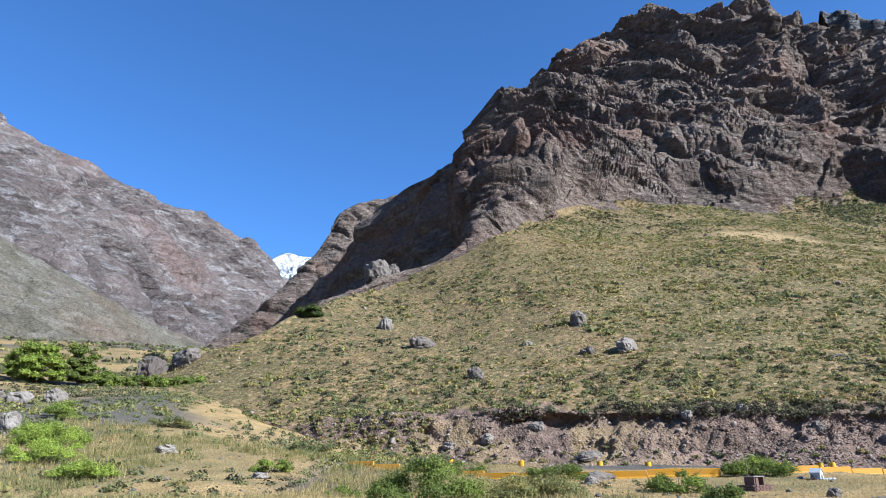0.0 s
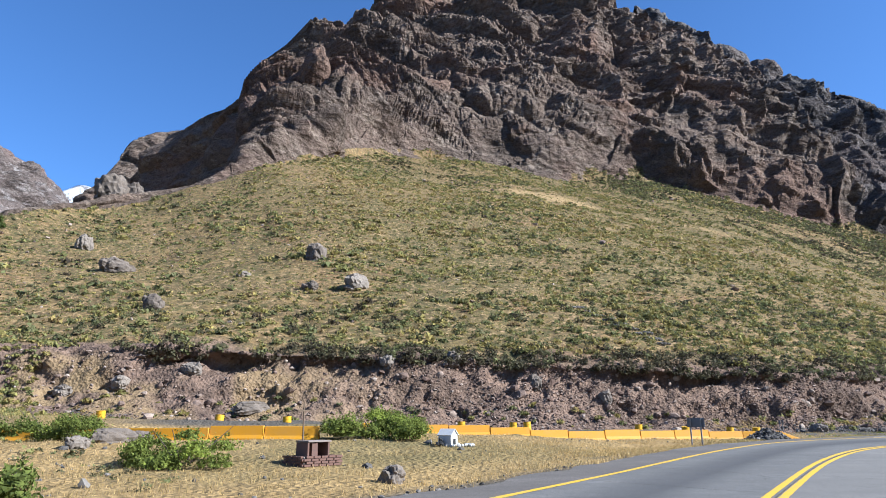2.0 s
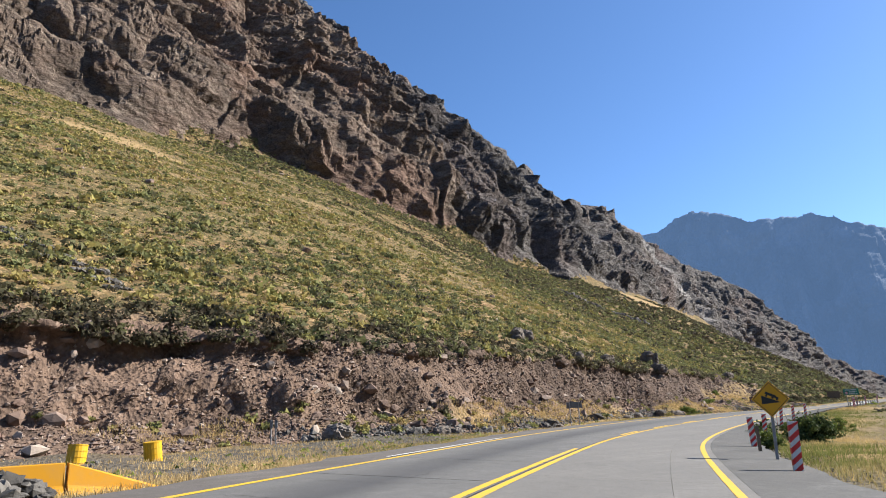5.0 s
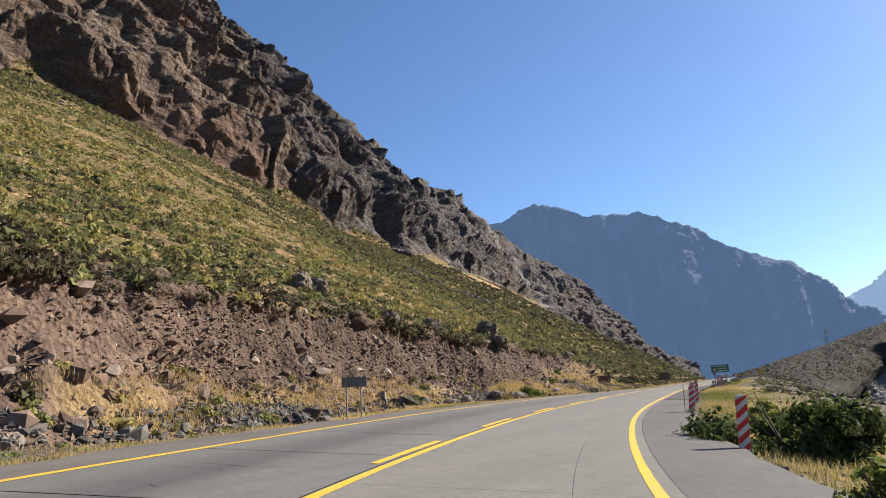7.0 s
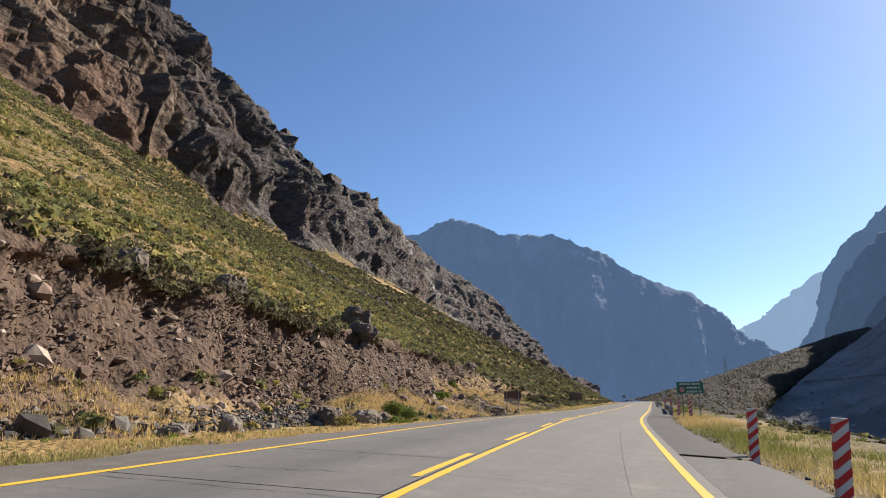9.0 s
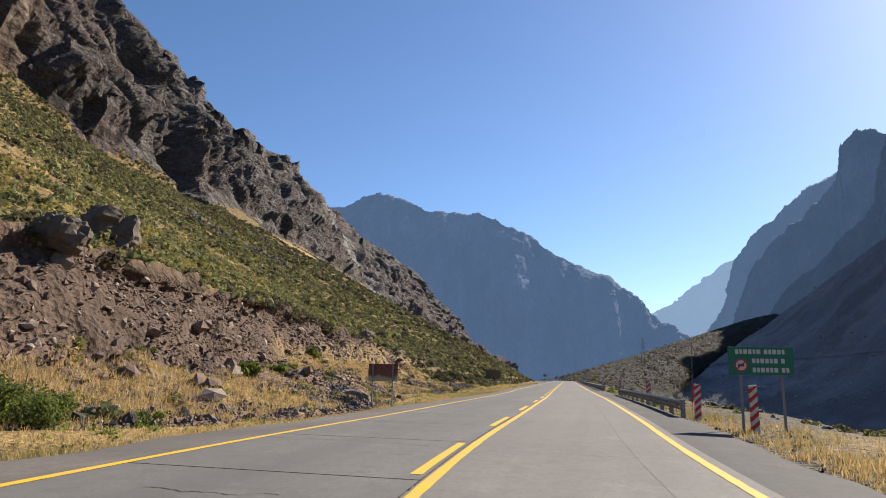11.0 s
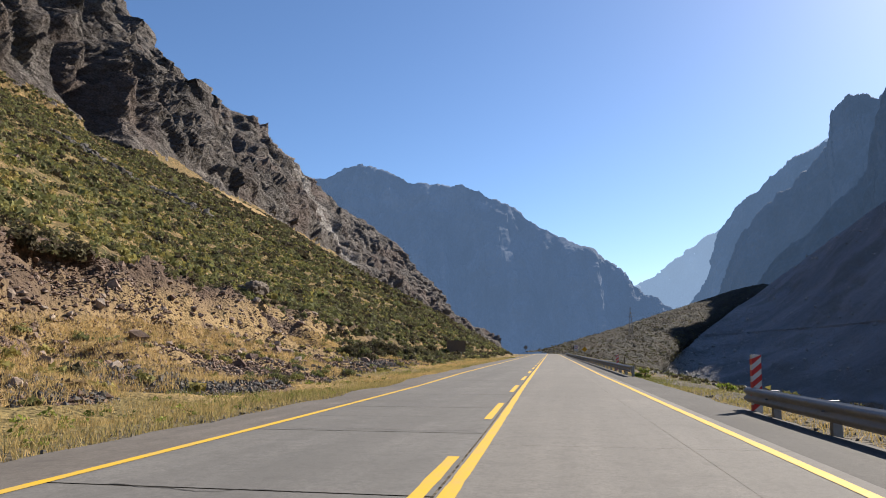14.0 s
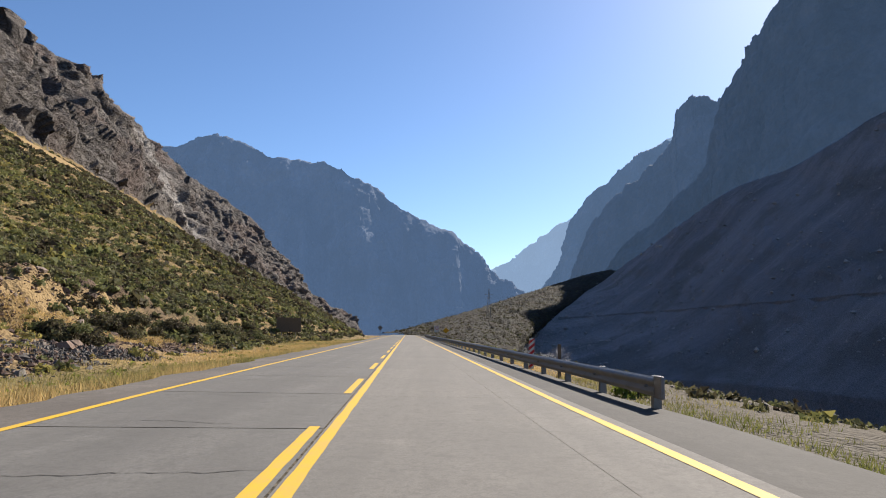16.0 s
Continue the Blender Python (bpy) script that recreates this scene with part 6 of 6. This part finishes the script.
# green sign with a barred symbol and three lines of lettering
gm = stand(128.8, 47.85, road_yaw(127, 48) - 90, -0.05)
ob, pl = plate_sign(gm, 1.5, 0.68, 2.18, 0.95, SIGN_GREEN, "green sign with white lettering and a red ring")
for z, x0, x1 in ((2.06, -0.58, 0.62), (1.84, -0.20, 0.55), (1.62, -0.20, 0.62)):
    x = x0
    k = 0
    while x < x1 - 0.05:
        wd = (0.075, 0.06, 0.085)[k % 3]
        part("lettering_bar", box(bmesh.new(), x + wd / 2, -0.013, z, wd, 0.004, 0.11), WHITE, pl)
        x += wd + (0.085 if k % 6 == 5 else 0.028)
        k += 1
part("white_disc", tube(bmesh.new(), (-0.46, -0.011, 1.73), (-0.46, -0.016, 1.73), 0.155, None, 24), WHITE, pl)
bm = bmesh.new()
for k in range(28):
    a0, a1 = 2 * math.pi * k / 28, 2 * math.pi * (k + 1) / 28
    f = [bm.verts.new((-0.46 + q * math.cos(a), -0.019, 1.73 + q * math.sin(a))) for a, q in ((a0, 0.12), (a1, 0.12), (a1, 0.155), (a0, 0.155))]
    bm.faces.new(f)
part("red_ring", bm, RED, pl)
part("red_bar", box(bmesh.new(), -0.46, -0.0185, 1.73, 0.25, 0.002, 0.035, 0, Matrix.Rotation(radians(-40), 4, "Y")), RED, pl)
part("symbol", box(bmesh.new(), -0.46, -0.0175, 1.73, 0.14, 0.002, 0.06), BLACK, pl)


def diamond_sign(m, side, centre, label, symbol=True, mat=None):
    ob = thing("warning_sign", m, label, "sign")
    part("post", box(bmesh.new(), 0, 0.045, centre / 2 - 0.02, 0.075, 0.05, centre * 1.0, 0.006), POST_STEEL, ob)
    turn = Matrix.Rotation(radians(45), 4, "Y")
    pl = part("plate", box(bmesh.new(), 0, 0, centre, side, 0.02, side, 0.006, turn), mat or SIGN_YELLOW, ob)
    if symbol:
        h = side * 0.5
        for x, z, rx in ((0, 0, 0), ):
            bm = bmesh.new()
            for sx, sz, ln, hor in ((0, 1, side * 0.93, True), (0, -1, side * 0.93, True), (1, 0, side * 0.93, False), (-1, 0, side * 0.93, False)):
                c = turn @ Vector((sx * (h - 0.035), -0.012, sz * (h - 0.035)))
                box(bm, c.x, c.y, centre + c.z, *((ln, 0.003, 0.014) if hor else (0.014, 0.003, ln)), 0, turn)
            part("border", bm, BLACK, pl)
        bm = bmesh.new()
        f = [bm.verts.new((x * side, -0.0125, centre + z * side)) for x, z in ((-0.33, -0.2), (0.38, -0.13), (-0.33, 0.14))]
        bm.faces.new(f)
        part("slope_symbol", bm, BLACK, pl)
        tr = Matrix.Rotation(radians(24), 4, "Y")
        bm = bmesh.new()
        box(bm, 0.02 * side, -0.0135, centre + 0.16 * side, 0.42 * side, 0.003, 0.10 * side, 0, tr)
        box(bm, 0.24 * side, -0.0135, centre + 0.035 * side, 0.12 * side, 0.003, 0.08 * side, 0, tr)
        for x, z in ((-0.14, 0.13), (0.08, 0.045), (0.24, -0.02)):
            tube(bm, (x * side, -0.0125, centre + z * side), (x * side, -0.0155, centre + z * side), 0.045 * side, None, 14)
        part("truck_symbol", bm, BLACK, pl)
    return ob


diamond_sign(stand(60.6, 38.9, road_yaw(60, 39) - 90 + 4, -0.05, 0, 1.5), 0.68, 1.78, "yellow diamond sign with a truck on a slope")
diamond_sign(stand(333.0, 51.4, -92, -0.05), 1.0, 2.0, "orange-yellow diamond sign at the end of the guardrail", False)
diamond_sign(stand(338.0, 67.3, 88, -0.05), 0.9, 2.2, "dark diamond sign seen from behind", False, PLATE_BACK)
ob, pl = plate_sign(stand(331.0, 53.6, -92, -0.05), 1.1, 1.5, 2.9, 0.6, WHITE, "white sign with a red ring far along the road")
part("red_ring", tube(bmesh.new(), (0, -0.012, 2.35), (0, -0.016, 2.35), 0.4, None, 24), RED, pl)
part("white_disc", tube(bmesh.new(), (0, -0.015, 2.35), (0, -0.019, 2.35), 0.29, None, 24), WHITE, pl)
p = hill_point(262.0, 73.6)
ob, pl = plate_sign(pose(262.0, 73.6, p[2] - 0.1, 0, 0, -78), 3.2, 1.9, 2.6, 1.8, WOOD, "weathered brown board on posts in the scrub", None, 0.12, "board")

# a pair of thin posts with small plates at the gravel patch
ob = thing("marker_stake", stand(59.4, 58.9, road_yaw(58, 57) + 90, -0.05), "two thin dark stakes with narrow plates", "stake")
for x in (-0.12, 0.12):
    part("stake", box(bmesh.new(), x, 0, 0.55, 0.045, 0.03, 1.1), POST_STEEL, ob)
    part("plate", box(bmesh.new(), x, -0.025, 0.92, 0.15, 0.015, 0.34), PLATE_BACK, ob)


# ---- guardrails ----
def guardrail(s_a, s_b, spacing, lat, label):
    ob = thing("guardrail", Matrix(), label, "guardrail")
    prof = [(0.0, 0.44), (0.02, 0.46), (0.075, 0.50), (0.08, 0.54), (0.02, 0.585), (0.02, 0.615), (0.08, 0.66), (0.075, 0.70), (0.02, 0.74), (0.0, 0.76)]
    ss = np.arange(s_a, s_b, 0.8)
    rows = []
    for o, z in prof:
        q = road_at(ss, lat + o)
        q[:, 2] = ground_at(q[:, :2]) * 0 + np.interp(ss, S, ROAD[:, 2]) - 0.26 + z
        rows.append(q)
    g = np.stack(rows, 1)
    inner = np.stack([road_at(ss, lat + o - 0.012) for o, z in prof], 1)
    inner[..., 2] = g[..., 2]
    n, k = len(ss), len(prof)
    f = np.vstack([grid_faces(n, k)[:, ::-1], grid_faces(n, k) + n * k])
    beam = mesh_of("beam", np.vstack([g.reshape(-1, 3), inner.reshape(-1, 3)]), f, STEEL)
    beam.parent = ob
    pm, bmsh = None, None
    for s_ in np.arange(s_a + 0.3, s_b - 0.2, spacing):
        q = road_at(s_, lat - 0.10)
        z = float(np.interp(s_, S, ROAD[:, 2])) - 0.7
        yaw = road_yaw(q[0], q[1])
        if pm is None:
            pst = part("post", box(bmesh.new(), 0, 0, 0.6, 0.12, 0.14, 1.2, 0.01), STEEL, ob)
            pm = pst.data
        else:
            pst = new("post", pm)
            pst.parent = ob
        pst.matrix_local = pose(q[0], q[1], z, 0, 0, yaw)
        qb = road_at(s_, lat + 0.05)
        if bmsh is None:
            bl = part("bolt", tube(bmesh.new(), (0, 0, 0), (0, 0.05, 0), 0.022, 0.018, 8), STEEL, ob)
            bmsh = bl.data
        else:
            bl = new("bolt", bmsh)
            bl.parent = ob
        bl.matrix_local = pose(qb[0], qb[1], z + 1.04, 0, 0, yaw)
    q = road_at(s_a - 0.1, lat)
    yaw = road_yaw(q[0], q[1])
    end = part("end_terminal", box(bmesh.new(), 0, 0, 0.60, 0.34, 0.07, 0.36, 0.03), POST_STEEL, ob, "dull rounded end piece")
    end.matrix_local = pose(q[0], q[1], float(np.interp(s_a, S, ROAD[:, 2])) - 0.26, 0, 0, yaw)
    return ob


s_of = lambda x, y: float(from_road(np.array([[x, y]]))[0][0])
guardrail(s_of(134.2, 49.3), s_of(163.6, 50.3), 2.7, -LANE - 1.5, "galvanised guardrail on steel posts with a dull end piece")
guardrail(s_of(182.4, 51.1), s_of(332.0, 56.0), 3.1, -LANE - 1.35, "long galvanised guardrail running on into the distance")
# ---- roadside shrine ----
ob = thing("shrine", stand(17.6, 35.9, 25, -0.08), "small brick shrine with a thin cross on top", "shrine")
plinth = part("plinth", box(bmesh.new(), 0, 0, 0.14, 1.25, 0.95, 0.28, 0.02), BRICK_PALE, ob)
bmsh = None
for k, (w, d, z0, rows_) in enumerate(((1.3, 1.0, 0.0, 4), )):
    for row in range(rows_):
        z = z0 + 0.05 + row * 0.075
        for side, (ln, off_, rot) in enumerate(((w, -d / 2, 0), (w, d / 2, 0), (d, -w / 2, 90), (d, w / 2, 90))):
            cnt = int(ln / 0.25)
            for c in range(cnt):
                u_ = -ln / 2 + (c + 0.5 + (0.25 if row % 2 else -0.05)) * ln / cnt
                if abs(u_) > ln / 2 - 0.06:
                    continue
                if bmsh is None:
                    br = part("brick", box(bmesh.new(), 0, 0, 0, 0.225, 0.09, 0.06, 0.006), BRICK, ob)
                    bmsh = br.data
                else:
                    br = new("brick", bmsh)
                    br.parent = ob
                br.matrix_local = pose(u_ if rot == 0 else off_, off_ if rot == 0 else u_, z, 0, 0, rot)
bm = bmesh.new()
for cx, cy, sx, sy in ((-0.36, 0, 0.06, 0.6), (0.36, 0, 0.06, 0.6), (0, 0.28, 0.7, 0.06)):
    box(bm, cx, cy, 0.28 + 0.2, sx, sy, 0.4, 0.008)
box(bm, -0.12, 0, 0.47, 0.2, 0.55, 0.38)
part("niche", bm, BRICK, ob, "open niche of brick-red blocks")
part("roof_slab", box(bmesh.new(), 0.02, 0, 0.71, 0.82, 0.66, 0.05, 0.01), BRICK_PALE, ob)
cr = part("cross", tube(bmesh.new(), (-0.3, 0.1, 0.7), (-0.3, 0.1, 1.85), 0.028, 0.022, 8), WOOD, ob, "thin weathered wooden cross")
part("crossbar", tube(bmesh.new(), (-0.52, 0.1, 1.6), (-0.08, 0.1, 1.6), 0.02, None, 8), WOOD, cr)

ob = thing("memorial_house", stand(23.2, 39.4, 38, -0.03) @ Matrix.Scale(0.78, 4), "tiny white gabled memorial house with white stones before it", "memorial")
bm = prism(bmesh.new(), [(-0.3, 0), (0.3, 0), (0.3, 0.52), (0, 0.78), (-0.3, 0.52)], -0.35, 0.35)
part("walls", bm, WHITE, ob)
for s_ in (-1, 1):
    part("roof_panel", box(bmesh.new(), s_ * 0.175, 0, 0.66, 0.46, 0.82, 0.03, 0.005, Matrix.Rotation(radians(s_ * 41), 4, "Y")), WHITE, ob)
# the wall has no hole; black paint gives the shade of an inside
part("doorway_panel", box(bmesh.new(), 0, -0.352, 0.2, 0.24, 0.02, 0.32), BLACK, ob, "black panel in place of a shaded opening")
r = np.random.default_rng(41)
for k in range(26):
    a, q = r.uniform(0, 6.28), r.uniform(0.3, 1.1)
    bm = bmesh.new()
    bmesh.ops.create_icosphere(bm, subdivisions=1, radius=r.uniform(0.05, 0.11), matrix=pose(q * math.cos(a) * 0.9 + 0.3, q * math.sin(a) * 0.5 - 0.55, 0.05, *r.uniform(0, 90, 3)))
    part("stone", bm, WHITE, ob, "small white-painted stone")
for k in range(9):
    bm = bmesh.new()
    bmesh.ops.create_icosphere(bm, subdivisions=1, radius=r.uniform(0.08, 0.14), matrix=pose(-0.55 + r.normal(0, 0.1), r.normal(0, 0.12), 0.06 + 0.035 * k, *r.uniform(0, 90, 3)))
    part("dark_stone", bm, BLACK, ob, "small black stone stacked beside the house")


# ---- bushes and trees ----
def foliage(name, blobs, leaf, count, r, tone, mat, parent):
    """Leaves spread over several overlapping lobes."""
    vs, ts = [], []
    for (x, y, z, rad) in blobs:
        v, t = clump_arrays(np.array([[x, y, z]]), np.array([rad]), np.array([tone + r.normal(0, 0.1)]), int(count * rad * rad) + 40, r, leaf / rad, 0.9)
        vs.append(v)
        ts.append(t)
    ob = tri_mesh(name, np.vstack(vs), np.concatenate(ts), mat)
    ob.parent = parent
    return ob


def bush(x, y, w, h, seed, tone, label, mat=None, leaf=0.05, count=1100, hill=False):
    r = np.random.default_rng(seed)
    z = hill_point(x, y)[2] if hill else float(ground_at((x, y))[0])
    ob = thing("bush", pose(x, y, z - 0.05), label, "bush", "bushes")
    for k in range(5):
        a, q = r.uniform(0, 6.28), r.uniform(0.15, 0.4) * w
        bm = bmesh.new()
        tube(bm, (0.1 * math.cos(a), 0.1 * math.sin(a), 0), (q * math.cos(a), q * math.sin(a), h * r.uniform(0.5, 0.8)), 0.03, 0.008, 6)
        part("stem", bm, BARK, ob)
    blobs = []
    for k in range(int(8 + 3 * w)):
        a, q = r.uniform(0, 6.28), math.sqrt(r.random()) * w * 0.40
        rad = h * r.uniform(0.32, 0.5)
        top = h * (1 - 0.45 * (q / (w * 0.5)) ** 2) - rad
        blobs.append((q * math.cos(a), q * math.sin(a), max(0.0, top * r.uniform(-0.3, 1.0)), rad))
    foliage("foliage", blobs, leaf, count, r, tone, mat or GREEN, ob)
    return ob


bush(4.0, 30.0, 6.4, 2.1, 1, 0.62, "wide olive-brown bush on the dry verge", LEAF, 0.045, 1200)
bush(0.2, 27.2, 4.4, 2.2, 2, 0.45, "green bush on the dry verge")
bush(9.4, 44.6, 5.2, 1.7, 3, 0.5, "spreading green bush before the barriers")
bush(3.8, 49.5, 3.6, 1.6, 4, 0.55, "green bush before the barriers")
bush(11.3, 26.5, 1.7, 1.1, 5, 0.4, "rounded dark green bush in the dry grass")
bush(14.0, 36.8, 3.4, 1.5, 6, 0.6, "green bush in the dry grass")
bush(21.3, 42.6, 5.0, 2.0, 7, 0.5, "large green bush behind the shrine")
bush(23.6, 46.6, 2.2, 1.5, 8, 0.35, "green bush beside a larger one")
bush(-3.5, 36.0, 2.6, 1.1, 9, 0.6, "light green bush in tall grass")
bush(-17.5, 40.0, 4.4, 1.6, 10, 0.95, "bright yellow-green bush on stony ground")
bush(-21.0, 43.0, 5.0, 1.9, 11, 1.0, "bright yellow-green bush on stony ground")
bush(-23.5, 48.0, 5.5, 2.2, 12, 0.9, "bright yellow-green bush on stony ground")
bush(-9.0, 48.0, 3.0, 1.2, 13, 0.6, "green bush in tall grass")
bush(-27.0, 58.0, 4.5, 1.8, 14, 0.7, "green bush in the valley scrub")
bush(-20.0, 62.0, 4.0, 1.5, 15, 0.5, "olive bush in the valley scrub", LEAF)
bush(-8.0, 60.0, 4.2, 1.5, 16, 0.4, "olive bush at the foot of the hill", LEAF)
bush(2.0, 57.0, 4.5, 1.6, 17, 0.35, "grey-green bush at the foot of the hill", LEAF)
bush(78.5, 42.4, 4.2, 2.0, 18, 0.03, "dense dark green bush at the edge of the road", None, 0.08, 620)
bush(69.5, 41.5, 1.6, 1.0, 19, 0.15, "dark bush beside a striped post")
bush(90.5, 42.5, 1.6, 1.0, 20, 0.4, "green bush on the outer verge")
bush(94.5, 43.5, 1.3, 0.8, 21, 0.45, "green bush on the outer verge")
bush(124.0, 64.6, 2.4, 1.7, 22, 0.35, "round green bush at the foot of the bank")
bush(119.4, 62.4, 1.9, 0.8, 23, 0.55, "low green bush at the roadside")
bush(126.5, 63.2, 1.5, 0.7, 24, 0.5, "low green bush at the roadside")
bush(113.2, 62.6, 1.3, 0.9, 25, 0.85, "yellowish bush between boulders", LEAF)
bush(140.5, 67.8, 1.3, 1.2, 26, 0.45, "small green bush on the straw bank", None, 0.09, 500, True)
bush(147.5, 69.5, 1.2, 1.0, 27, 0.45, "small green bush on the straw bank", None, 0.09, 500, True)
bush(160.0, 73.0, 1.4, 1.1, 28, 0.4, "small green bush on the straw bank", None, 0.09, 500, True)
bush(146.0, 48.3, 1.5, 0.8, 29, 0.7, "light green bush behind the guardrail")
bush(187.0, 50.0, 0.8, 0.7, 30, 0.6, "light green bush behind the guardrail")
bush(179.5, 47.2, 0.9, 0.55, 31, 0.8, "small yellow-green bush on the outer verge")
bush(176.5, 67.0, 3.0, 1.0, 32, 0.3, "low olive bush on the verge", LEAF)
bush(186.0, 67.5, 2.6, 1.0, 33, 0.4, "low olive bush on the verge", LEAF)
for k, (x, y, w, h) in enumerate([(206, 72.5, 4.5, 2.0), (214, 73.5, 5.0, 2.4), (224, 74, 5.0, 2.6), (233, 74, 5.0, 2.4), (242, 73.5, 4.5, 2.2)]):
    bush(x, y, w, h, 50 + k, 0.14, "dark green bush at the foot of the hill", LEAF, 0.10, 420, True)
bush(-16.1, 128.0, 4.5, 3.2, 60, 0.15, "round dark green bush on the skyline of the slope", None, 0.2, 200, True)


def tree(x, y, h, w, seed, tone, label):
    r = np.random.default_rng(seed)
    ob = thing("tree", stand(x, y, 0, -0.1), label, "tree", "trees of the side valley")
    bm = bmesh.new()
    tube(bm, (0, 0, 0), (0.1, 0.05, h * 0.4), 0.16, 0.10, 10)
    blobs = []
    for k in range(9):
        a = k * 2.4 + r.uniform(-0.3, 0.3)
        q, z = w * r.uniform(0.12, 0.36), h * r.uniform(0.3, 0.85)
        tip = (q * math.cos(a), q * math.sin(a), z)
        tube(bm, (0.08, 0.04, h * r.uniform(0.2, 0.4)), tip, 0.06, 0.015, 6)
        blobs.append((*tip, w * r.uniform(0.16, 0.26)))
        blobs.append((tip[0] * 1.1, tip[1] * 1.1, z * 0.6, w * r.uniform(0.16, 0.24)))
        blobs.append((tip[0] * 1.15, tip[1] * 1.15, z * 0.25, w * r.uniform(0.14, 0.2)))
    part("trunk", bm, BARK, ob)
    blobs.append((0, 0, h * 0.8, w * 0.24))
    foliage("crown", blobs, 0.16, 320, r, tone, GREEN, ob)


tree(-47.5, 94.0, 5.2, 7.0, 71, 0.75, "broad light green tree in the side valley")
tree(-52.0, 98.0, 4.5, 5.0, 72, 0.7, "light green tree in the side valley")
tree(-43.5, 97.0, 6.0, 5.5, 73, 0.45, "dark green tree in the side valley")
for k, (x, y) in enumerate([(-40, 100), (-37.5, 102), (-35, 104), (-32.5, 106), (-42, 103), (-30, 107)]):
    bush(x, y, 4.5, 2.2, 80 + k, 0.55, "dense green bush in the side valley", None, 0.16, 200)

# lattice mast on the far spur
ob = thing("lattice_mast", pose(690, 12, 14), "slender lattice mast on the far spur", "mast")
bm = bmesh.new()
for sx, sy in ((-1, -1), (1, -1), (1, 1), (-1, 1)):
    tube(bm, (sx * 1.6, sy * 1.6, 0), (sx * 0.3, sy * 0.3, 20), 0.16, 0.1, 5)
for z in range(1, 20, 3):
    w = 1.6 - 1.3 * z / 20
    for (a, b), (c, d) in (((-1, -1), (1, -1)), ((1, -1), (1, 1)), ((1, 1), (-1, 1)), ((-1, 1), (-1, -1))):
        tube(bm, (a * w, b * w, z), (c * (w - 0.15), d * (w - 0.15), z + 3), 0.07, None, 4)
part("frame", bm, POST_STEEL, ob)
bm = bmesh.new()
for z in (15, 17.5):
    tube(bm, (0, -3, z), (0, 3, z), 0.12, 0.12, 5)
part("arms", bm, POST_STEEL, ob)
